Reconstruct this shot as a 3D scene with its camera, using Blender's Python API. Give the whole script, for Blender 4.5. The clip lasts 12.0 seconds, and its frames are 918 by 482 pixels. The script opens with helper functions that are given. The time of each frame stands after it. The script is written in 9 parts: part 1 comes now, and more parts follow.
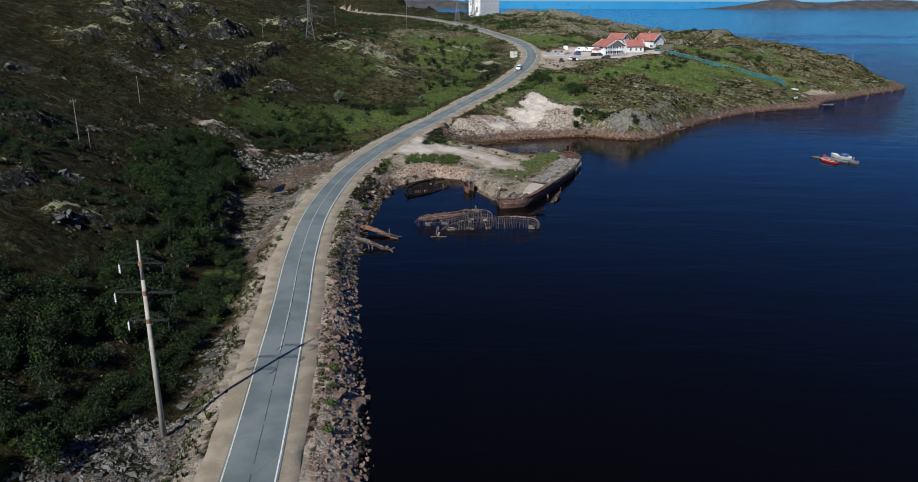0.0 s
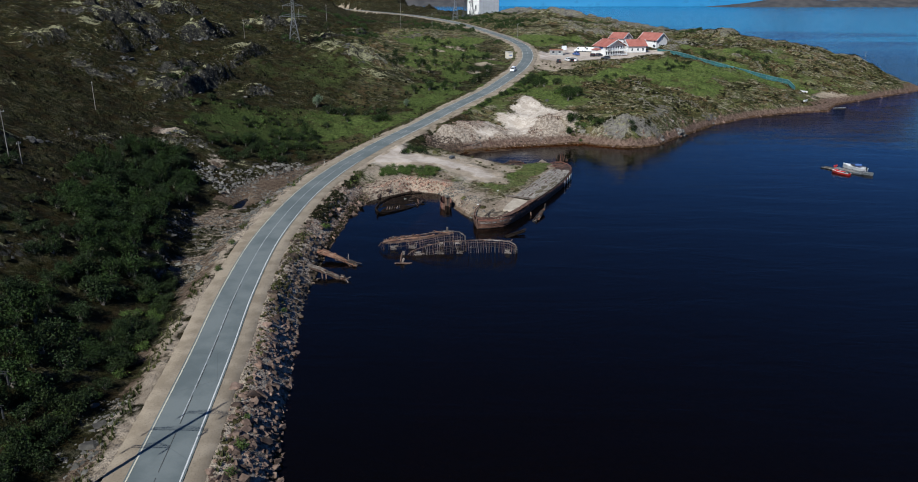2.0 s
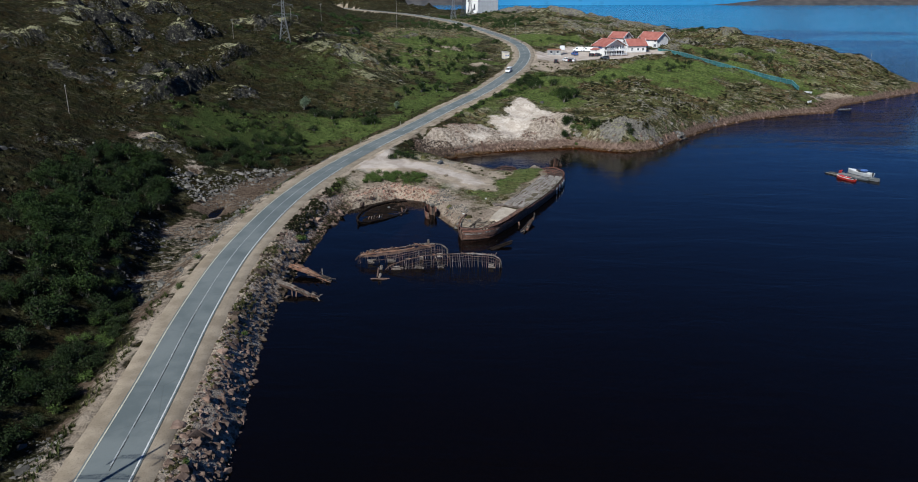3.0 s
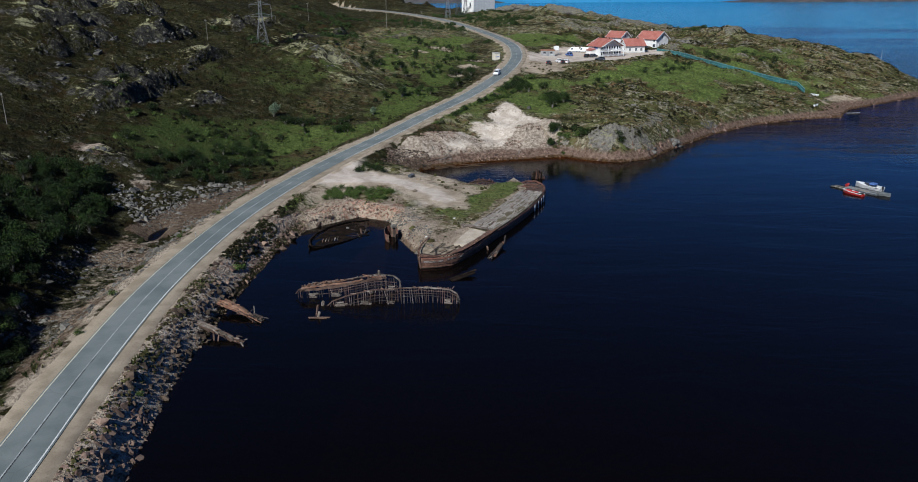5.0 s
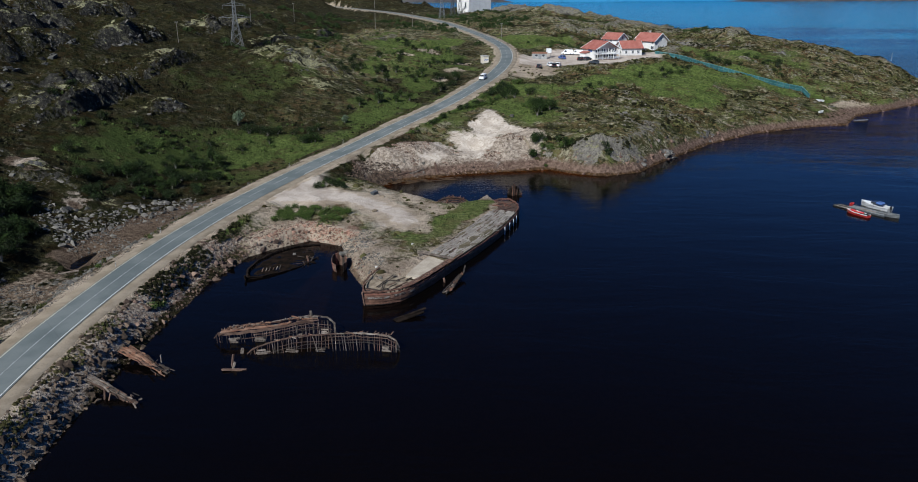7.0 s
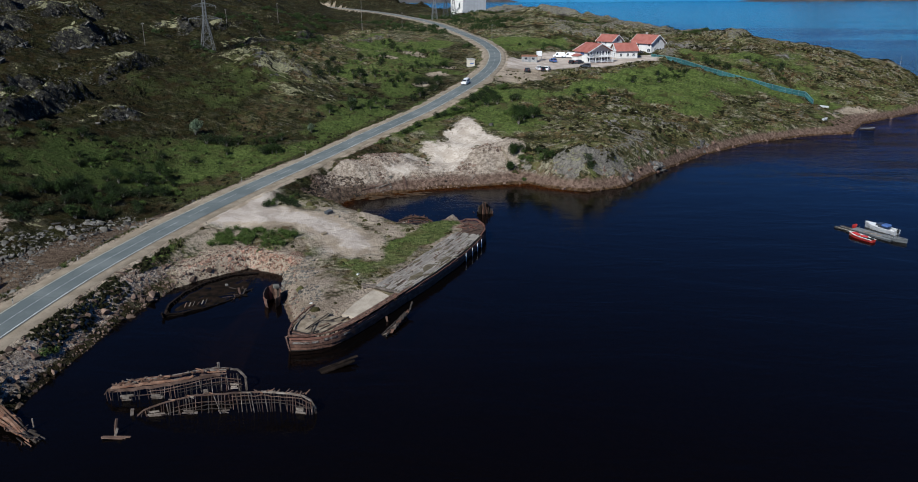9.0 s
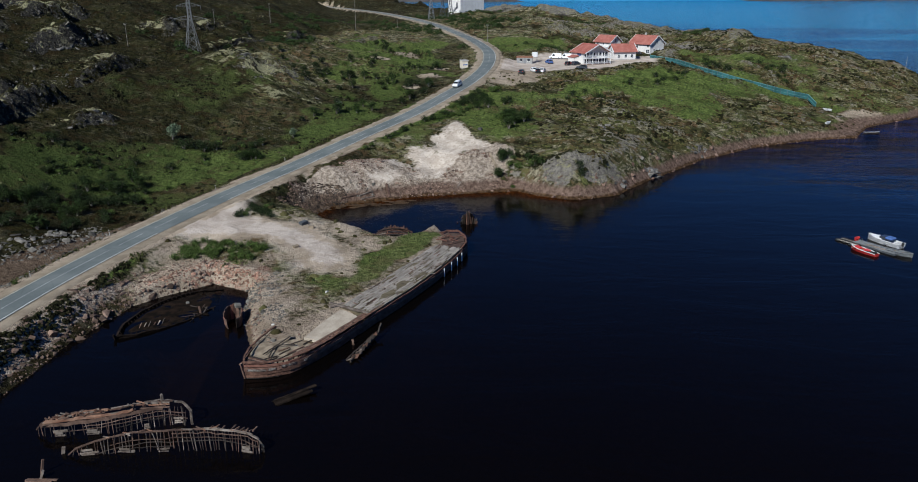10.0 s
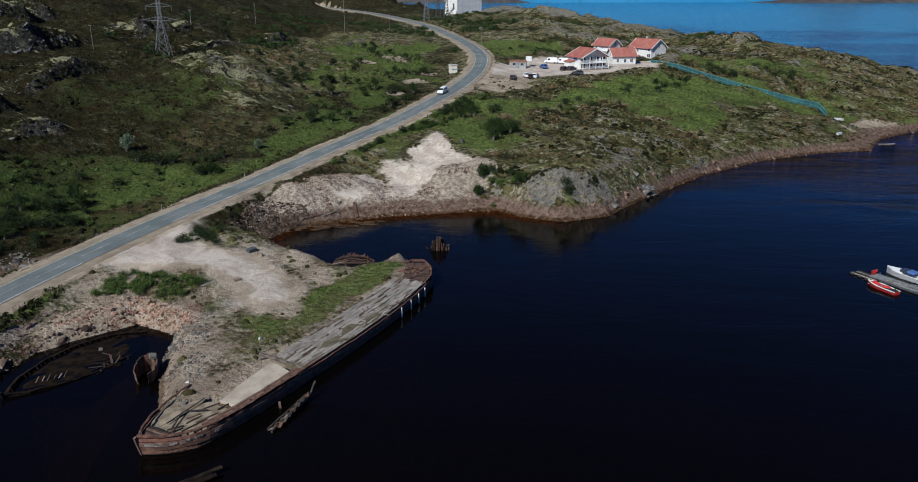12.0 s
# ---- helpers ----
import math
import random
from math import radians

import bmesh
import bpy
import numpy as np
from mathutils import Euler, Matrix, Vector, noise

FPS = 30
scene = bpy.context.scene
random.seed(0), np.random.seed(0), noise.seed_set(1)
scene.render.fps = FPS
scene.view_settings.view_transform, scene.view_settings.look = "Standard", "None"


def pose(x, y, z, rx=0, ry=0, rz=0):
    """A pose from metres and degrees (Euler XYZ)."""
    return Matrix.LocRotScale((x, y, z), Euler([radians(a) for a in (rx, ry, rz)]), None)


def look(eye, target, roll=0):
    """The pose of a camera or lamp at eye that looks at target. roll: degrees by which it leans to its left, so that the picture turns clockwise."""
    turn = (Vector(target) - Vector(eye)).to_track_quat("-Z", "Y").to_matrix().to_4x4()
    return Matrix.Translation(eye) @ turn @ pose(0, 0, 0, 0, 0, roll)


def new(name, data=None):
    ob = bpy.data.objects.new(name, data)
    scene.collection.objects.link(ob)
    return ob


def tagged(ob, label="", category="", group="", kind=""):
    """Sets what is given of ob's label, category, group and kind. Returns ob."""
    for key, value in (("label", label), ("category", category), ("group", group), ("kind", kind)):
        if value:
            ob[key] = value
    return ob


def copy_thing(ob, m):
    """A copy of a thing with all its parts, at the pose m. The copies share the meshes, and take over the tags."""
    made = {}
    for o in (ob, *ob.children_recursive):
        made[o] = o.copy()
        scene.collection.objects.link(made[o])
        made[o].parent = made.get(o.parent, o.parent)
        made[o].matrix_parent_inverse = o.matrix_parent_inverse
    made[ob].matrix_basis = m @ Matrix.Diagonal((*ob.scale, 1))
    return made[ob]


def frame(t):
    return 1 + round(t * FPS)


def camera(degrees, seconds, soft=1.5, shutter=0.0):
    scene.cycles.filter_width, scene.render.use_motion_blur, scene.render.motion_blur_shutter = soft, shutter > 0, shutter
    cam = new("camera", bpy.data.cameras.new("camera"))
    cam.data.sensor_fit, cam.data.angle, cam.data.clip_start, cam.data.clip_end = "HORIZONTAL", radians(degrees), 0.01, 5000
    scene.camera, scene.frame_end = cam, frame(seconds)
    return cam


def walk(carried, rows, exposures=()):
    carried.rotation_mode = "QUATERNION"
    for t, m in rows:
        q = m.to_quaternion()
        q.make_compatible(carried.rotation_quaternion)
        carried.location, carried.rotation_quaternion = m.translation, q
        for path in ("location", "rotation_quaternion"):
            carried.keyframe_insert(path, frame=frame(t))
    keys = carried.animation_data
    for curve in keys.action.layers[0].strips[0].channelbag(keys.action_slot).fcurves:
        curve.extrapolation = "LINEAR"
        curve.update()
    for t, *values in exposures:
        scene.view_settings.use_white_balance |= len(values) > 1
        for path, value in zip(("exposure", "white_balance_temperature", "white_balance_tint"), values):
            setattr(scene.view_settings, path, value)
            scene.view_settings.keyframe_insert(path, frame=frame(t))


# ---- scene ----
cam = camera(63.0, 12.0, soft=1.0)
PATH = [
    (0, (-1.643, -6.336, 43.425), (-1.678, -4.432, 42.815), 0.1),
    (0.5, (-0.065, -2.396, 43.444), (-0.106, -0.492, 42.833), 0.0),
    (1, (1.655, 1.651, 43.53), (1.609, 3.555, 42.918), 0.0),
    (1.5, (3.405, 5.666, 43.586), (3.353, 7.568, 42.972), -0.0),
    (2, (5.24, 9.744, 43.613), (5.183, 11.646, 42.998), -0.0),
    (2.5, (7.031, 13.72, 43.638), (6.968, 15.622, 43.021), -0.1),
    (3, (8.921, 17.847, 43.659), (8.853, 19.748, 43.041), -0.1),
    (5, (16.731, 33.95, 43.933), (16.642, 35.848, 43.31), -0.3),
    (5.5, (18.709, 37.904, 44.035), (18.614, 39.802, 43.412), -0.3),
    (6, (20.793, 41.951, 44.146), (20.693, 43.849, 43.521), -0.3),
    (6.5, (22.801, 45.875, 44.211), (22.696, 47.772, 43.586), -0.3),
    (7, (24.859, 49.9, 44.239), (24.749, 51.797, 43.614), -0.3),
    (9, (32.845, 65.715, 44.231), (32.716, 67.611, 43.606), -0.3),
    (9.5, (34.803, 69.559, 44.241), (34.667, 71.454, 43.615), -0.4),
    (10, (36.685, 73.584, 44.275), (36.545, 75.478, 43.649), -0.3),
    (10.5, (38.349, 77.578, 44.24), (38.203, 79.472, 43.615), -0.3),
    (11, (39.837, 81.808, 44.239), (39.687, 83.702, 43.614), -0.3),
    (11.5, (41.029, 85.984, 44.205), (40.875, 87.878, 43.58), -0.2),
    (12, (42.182, 90.263, 44.216), (42.025, 92.156, 43.592), -0.1),
]
walk(cam, [(t, look(eye, target, roll)) for t, eye, target, roll in PATH], [(0.0, 0.31, 6000, 5), (3.0, 0.3, 6000, 5), (6.0, 0.24, 6000, 5), (9.0, 0.19, 6000, 5), (12.0, 0.12, 6000, 5)])

# ---- world, sun ----
SUN_DIR = Vector((-11.1, -21.6, 20.0)).normalized()
world = bpy.data.worlds.new("sky")
scene.world = world
world.use_nodes = True
wn = world.node_tree.nodes
sky = wn.new("ShaderNodeTexSky")
sky.sky_type = "NISHITA"
sky.sun_disc = False
sky.sun_elevation = math.asin(SUN_DIR.z)
sky.sun_rotation = math.atan2(SUN_DIR.x, SUN_DIR.y)
sky.air_density, sky.dust_density, sky.ozone_density = 1.0, 0.0, 4.0
sky.altitude = 2500
wn["Background"].inputs["Strength"].default_value = 0.046
deep = wn.new("ShaderNodeMix")
deep.data_type, deep.blend_type = "RGBA", "MULTIPLY"
deep.inputs[0].default_value, deep.inputs[7].default_value = 1.0, (0.41, 0.72, 1.2, 1)
world.node_tree.links.new(sky.outputs["Color"], deep.inputs[6])
world.node_tree.links.new(deep.outputs[2], wn["Background"].inputs["Color"])
sun = new("sun", bpy.data.lights.new("sun", "SUN"))
sun.data.energy, sun.data.angle, sun.data.color = 4.8, radians(0.5), (1.0, 0.96, 0.91)
sun.matrix_world = look((-200, -300, 300), Vector((-200, -300, 300)) - SUN_DIR)
scene.view_settings.exposure = 0.0

# ---- materials ----
def nodes_of(name):
    m = bpy.data.materials.new(name)
    m.use_nodes = True
    nt = m.node_tree
    return m, nt, nt.nodes["Principled BSDF"]


def link(nt, a, b):
    nt.links.new(a, b)


def tex_noise(nt, vec, scale, detail=4.0, rough=0.55, distort=0.0):
    n = nt.nodes.new("ShaderNodeTexNoise")
    n.inputs["Scale"].default_value, n.inputs["Detail"].default_value = scale, detail
    n.inputs["Roughness"].default_value, n.inputs["Distortion"].default_value = rough, distort
    link(nt, vec, n.inputs["Vector"])
    return n.outputs["Fac"]


def ramp(nt, fac, lo, hi, a=0.0, b=1.0):
    n = nt.nodes.new("ShaderNodeMapRange")
    n.interpolation_type = "SMOOTHSTEP"
    for i, v in ((1, lo), (2, hi), (3, a), (4, b)):
        n.inputs[i].default_value = v
    link(nt, fac, n.inputs[0])
    return n.outputs[0]


def mix(nt, fac, a, b):
    n = nt.nodes.new("ShaderNodeMix")
    n.data_type = "RGBA"
    for sock, v in ((n.inputs[0], fac), (n.inputs[6], a), (n.inputs[7], b)):
        if isinstance(v, (int, float)):
            sock.default_value = v
        elif isinstance(v, tuple):
            sock.default_value = (*v, 1.0)
        else:
            link(nt, v, sock)
    return n.outputs[2]


def calc(nt, op, a, b=0.0):
    n = nt.nodes.new("ShaderNodeMath")
    n.operation = op
    for sock, v in zip(n.inputs, (a, b)):
        if isinstance(v, (int, float)):
            sock.default_value = v
        else:
            link(nt, v, sock)
    return n.outputs[0]


def bump(nt, p, height, strength, distance):
    n = nt.nodes.new("ShaderNodeBump")
    n.inputs["Strength"].default_value, n.inputs["Distance"].default_value = strength, distance
    link(nt, height, n.inputs["Height"])
    link(nt, n.outputs["Normal"], p.inputs["Normal"])


def coords(nt, world_space=True):
    if world_space:
        return nt.nodes.new("ShaderNodeNewGeometry").outputs["Position"]
    return nt.nodes.new("ShaderNodeTexCoord").outputs["Object"]


def plain(name, a, b, scale=1.0, rough=0.8, metal=0.0, relief=0.3, depth=0.02, vary=0.25, fine=9.0, world_space=False, island=False, gloss=0.3):
    """Two tones mixed by coarse noise, broken by fine grain, each object (or island) a little lighter or darker."""
    m, nt, p = nodes_of(name)
    vec = coords(nt, world_space)
    coarse = ramp(nt, tex_noise(nt, vec, scale, 5.0), 0.35, 0.65)
    grain = tex_noise(nt, vec, scale * fine, 4.0, 0.65)
    col = mix(nt, coarse, a, b)
    dark = tuple(c * 0.45 for c in a)
    col = mix(nt, ramp(nt, grain, 0.5, 0.75, 0.0, 0.55), col, dark)
    if vary:
        if island:
            rnd = nt.nodes.new("ShaderNodeNewGeometry").outputs["Random Per Island"]
        else:
            rnd = nt.nodes.new("ShaderNodeObjectInfo").outputs["Random"]
        hsv = nt.nodes.new("ShaderNodeHueSaturation")
        link(nt, ramp(nt, rnd, 0.0, 1.0, 1.0 - vary, 1.0 + vary), hsv.inputs["Value"])
        link(nt, col, hsv.inputs["Color"])
        col = hsv.outputs["Color"]
    link(nt, col, p.inputs["Base Color"])
    p.inputs["Roughness"].default_value, p.inputs["Metallic"].default_value = rough, metal
    p.inputs["Specular IOR Level"].default_value = gloss
    if relief:
        bump(nt, p, grain, relief, depth)
    return m


def ground_material():
    m, nt, p = nodes_of("ground_cover")
    pos = coords(nt)
    one = nt.nodes.new("ShaderNodeAttribute")
    one.attribute_name = "cover_a"
    two = nt.nodes.new("ShaderNodeAttribute")
    two.attribute_name = "cover_b"
    s1, s2 = nt.nodes.new("ShaderNodeSeparateColor"), nt.nodes.new("ShaderNodeSeparateColor")
    link(nt, one.outputs["Color"], s1.inputs[0])
    link(nt, two.outputs["Color"], s2.inputs[0])
    sand, grass, rock, gravel = s1.outputs[0], s1.outputs[1], s1.outputs[2], one.outputs["Alpha"]
    scree, brick, mud, tide = s2.outputs[0], s2.outputs[1], s2.outputs[2], two.outputs["Alpha"]
    big, mid = tex_noise(nt, pos, 0.045, 5.0), tex_noise(nt, pos, 0.22, 6.0, 0.6, 0.6)
    small, fine = tex_noise(nt, pos, 1.1, 6.0, 0.65), tex_noise(nt, pos, 4.5, 5.0, 0.7)
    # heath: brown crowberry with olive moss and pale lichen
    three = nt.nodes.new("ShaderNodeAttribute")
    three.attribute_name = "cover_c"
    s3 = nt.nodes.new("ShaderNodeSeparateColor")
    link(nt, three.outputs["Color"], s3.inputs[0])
    dry_lit = s3.outputs[0]
    # the left hillside's dimness is also put into these darker heath tones
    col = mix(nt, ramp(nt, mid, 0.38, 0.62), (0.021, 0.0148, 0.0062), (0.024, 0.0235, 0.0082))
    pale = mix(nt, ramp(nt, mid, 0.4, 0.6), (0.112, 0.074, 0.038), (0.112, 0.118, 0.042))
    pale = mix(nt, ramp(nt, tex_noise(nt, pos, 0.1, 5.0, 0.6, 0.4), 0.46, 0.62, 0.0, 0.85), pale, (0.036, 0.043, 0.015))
    col = mix(nt, ramp(nt, calc(nt, "ADD", dry_lit, calc(nt, "MULTIPLY", calc(nt, "SUBTRACT", big, 0.5), 0.7)), 0.2, 0.5), col, pale)
    col = mix(nt, ramp(nt, small, 0.6, 0.72, 0.0, 0.55), col, mix(nt, dry_lit, (0.1, 0.09, 0.045), (0.25, 0.235, 0.14)))
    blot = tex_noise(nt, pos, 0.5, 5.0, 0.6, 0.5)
    col = mix(nt, ramp(nt, blot, 0.48, 0.56, 0.0, 0.9), col, mix(nt, dry_lit, (0.01, 0.011, 0.005), (0.026, 0.029, 0.012)))
    col = mix(nt, ramp(nt, fine, 0.55, 0.7, 0.0, 0.6), col, (0.015, 0.014, 0.008))
    # thin ledges of bare rock showing through the dry heath
    grain_dir = nt.nodes.new("ShaderNodeMapping")
    grain_dir.inputs["Rotation"].default_value = (0, 0, 0.5)
    grain_dir.inputs["Scale"].default_value = (0.6, 1.0, 1.0)
    link(nt, pos, grain_dir.inputs["Vector"])
    ledge = tex_noise(nt, grain_dir.outputs[0], 0.8, 6.0, 0.72, 0.5)
    col = mix(nt, calc(nt, "MULTIPLY", calc(nt, "MULTIPLY", ramp(nt, ledge, 0.53, 0.58, 0.0, 0.95), ramp(nt, mid, 0.42, 0.58, 0.25, 1.0)), ramp(nt, dry_lit, 0.15, 0.6, 0.16, 1.0)), col, mix(nt, ramp(nt, fine, 0.4, 0.6), (0.1, 0.086, 0.055), (0.34, 0.305, 0.205)))
    slab = tex_noise(nt, grain_dir.outputs[0], 0.3, 7.0, 0.78, 0.6)
    col = mix(nt, calc(nt, "MULTIPLY", ramp(nt, slab, 0.54, 0.57, 0.0, 0.9), ramp(nt, dry_lit, 0.2, 0.7, 0.1, 1.0)), col, mix(nt, ramp(nt, small, 0.4, 0.6), (0.09, 0.076, 0.05), (0.33, 0.297, 0.21)))
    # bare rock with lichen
    # shade of the left cliff faces is put into the darker rock tones
    rockcol = mix(nt, ramp(nt, small, 0.35, 0.65), mix(nt, ramp(nt, dry_lit, 0.2, 0.6), (0.016, 0.015, 0.014), (0.11, 0.1, 0.087)), mix(nt, ramp(nt, dry_lit, 0.2, 0.6), (0.05, 0.048, 0.043), (0.22, 0.2, 0.172)))
    rockcol = mix(nt, ramp(nt, ledge, 0.52, 0.62, 0.0, 0.8), rockcol, mix(nt, dry_lit, (0.15, 0.14, 0.09), (0.3, 0.285, 0.14)))
    rockcol = mix(nt, ramp(nt, fine, 0.5, 0.62, 0.0, 0.8), rockcol, (0.03, 0.027, 0.023))
    col = mix(nt, ramp(nt, calc(nt, "ADD", rock, calc(nt, "MULTIPLY", calc(nt, "SUBTRACT", small, 0.5), 1.6)), 0.42, 0.56), col, rockcol)
    # crusts of pale lichen on the crests
    crust = ramp(nt, calc(nt, "ADD", s3.outputs[1], calc(nt, "MULTIPLY", calc(nt, "SUBTRACT", slab, 0.5), 3.4)), 0.44, 0.54)
    col = mix(nt, crust, col, mix(nt, ramp(nt, fine, 0.38, 0.62), (0.34, 0.325, 0.19), (0.11, 0.103, 0.062)))
    # grass
    green = mix(nt, ramp(nt, small, 0.35, 0.65), (0.052, 0.076, 0.019), (0.136, 0.172, 0.048))
    # the meadow's dimmer left end is put into the green too
    green = mix(nt, ramp(nt, dry_lit, 0.08, 0.4, 0.82, 0.0), green, (0.027, 0.038, 0.012))
    green = mix(nt, ramp(nt, fine, 0.5, 0.68, 0.0, 0.4), green, (0.018, 0.028, 0.008))
    green = mix(nt, ramp(nt, mid, 0.5, 0.66, 0.0, 0.75), green, mix(nt, dry_lit, (0.038, 0.034, 0.015), (0.085, 0.082, 0.03)))
    col = mix(nt, ramp(nt, calc(nt, "ADD", grass, calc(nt, "MULTIPLY", calc(nt, "SUBTRACT", mid, 0.5), 0.8)), 0.38, 0.62), col, green)
    # scree, broken brick, mud, gravel, sand
    scr = mix(nt, ramp(nt, small, 0.38, 0.62), (0.23, 0.182, 0.14), (0.46, 0.385, 0.31))
    scr = mix(nt, ramp(nt, fine, 0.52, 0.66), scr, (0.06, 0.05, 0.045))
    col = mix(nt, ramp(nt, calc(nt, "ADD", scree, calc(nt, "MULTIPLY", calc(nt, "SUBTRACT", small, 0.5), 0.6)), 0.4, 0.58), col, scr)
    brk = mix(nt, ramp(nt, fine, 0.4, 0.6), (0.11, 0.058, 0.04), (0.26, 0.165, 0.12))
    col = mix(nt, ramp(nt, brick, 0.35, 0.65), col, brk)
    mudcol = mix(nt, ramp(nt, small, 0.35, 0.65), (0.075, 0.051, 0.035), (0.155, 0.114, 0.082))
    col = mix(nt, ramp(nt, calc(nt, "ADD", mud, calc(nt, "MULTIPLY", calc(nt, "SUBTRACT", small, 0.5), 0.6)), 0.38, 0.6), col, mudcol)
    grav = mix(nt, ramp(nt, mid, 0.35, 0.65), (0.34, 0.285, 0.238), (0.5, 0.43, 0.37))
    grav = mix(nt, ramp(nt, fine, 0.58, 0.72, 0.0, 0.3), grav, (0.17, 0.15, 0.135))
    col = mix(nt, ramp(nt, calc(nt, "ADD", gravel, calc(nt, "MULTIPLY", calc(nt, "SUBTRACT", mid, 0.5), 0.9)), 0.15, 0.85), col, grav)
    sandcol = mix(nt, ramp(nt, tex_noise(nt, pos, 0.4, 6.0, 0.65), 0.35, 0.62), (0.38, 0.32, 0.262), (0.54, 0.472, 0.4))
    sandcol = mix(nt, ramp(nt, tex_noise(nt, pos, 0.8, 7.0, 0.75, 0.8), 0.5, 0.62, 0.0, 0.75), sandcol, (0.25, 0.205, 0.165))
    sandcol = mix(nt, ramp(nt, fine, 0.57, 0.7, 0.0, 0.5), sandcol, (0.17, 0.14, 0.115))
    col = mix(nt, ramp(nt, calc(nt, "ADD", sand, calc(nt, "MULTIPLY", calc(nt, "SUBTRACT", small, 0.5), 1.3)), 0.3, 0.75), col, sandcol)
    vergecol = mix(nt, ramp(nt, mid, 0.35, 0.65), (0.255, 0.203, 0.149), (0.415, 0.34, 0.26))
    vergecol = mix(nt, ramp(nt, fine, 0.56, 0.72, 0.0, 0.45), vergecol, (0.12, 0.096, 0.07))
    col = mix(nt, ramp(nt, calc(nt, "ADD", s3.outputs[2], calc(nt, "MULTIPLY", calc(nt, "SUBTRACT", small, 0.5), 0.9)), 0.35, 0.65), col, vergecol)
    # the tidal belt: reddish washed rock above dark weed
    z = nt.nodes.new("ShaderNodeSeparateXYZ")
    link(nt, pos, z.inputs[0])
    high = calc(nt, "ADD", z.outputs[2], calc(nt, "MULTIPLY", calc(nt, "SUBTRACT", mid, 0.5), 1.6))
    washed = mix(nt, ramp(nt, small, 0.35, 0.65), (0.08, 0.05, 0.037), (0.195, 0.136, 0.104))
    col = mix(nt, calc(nt, "MULTIPLY", ramp(nt, high, 1.7, 2.9, 1.0, 0.0), tide), col, washed)
    weed = mix(nt, ramp(nt, small, 0.4, 0.6), (0.04, 0.023, 0.012), (0.105, 0.063, 0.033))
    col = mix(nt, calc(nt, "MULTIPLY", ramp(nt, high, 0.3, 0.75, 1.0, 0.0), ramp(nt, tide, 0.0, 0.3)), col, weed)
    link(nt, col, p.inputs["Base Color"])
    p.inputs["Roughness"].default_value = 0.95
    p.inputs["Specular IOR Level"].default_value = 0.04
    smoothed = calc(nt, "SUBTRACT", 1.0, calc(nt, "MULTIPLY", ramp(nt, calc(nt, "MAXIMUM", gravel, sand), 0.35, 0.65), 0.75))
    bump(nt, p, calc(nt, "MULTIPLY", calc(nt, "SUBTRACT", calc(nt, "ADD", calc(nt, "ADD", small, calc(nt, "MULTIPLY", mid, 1.8)), calc(nt, "MULTIPLY", fine, 0.4)), 1.6), smoothed), 1.0, 0.7)
    return m


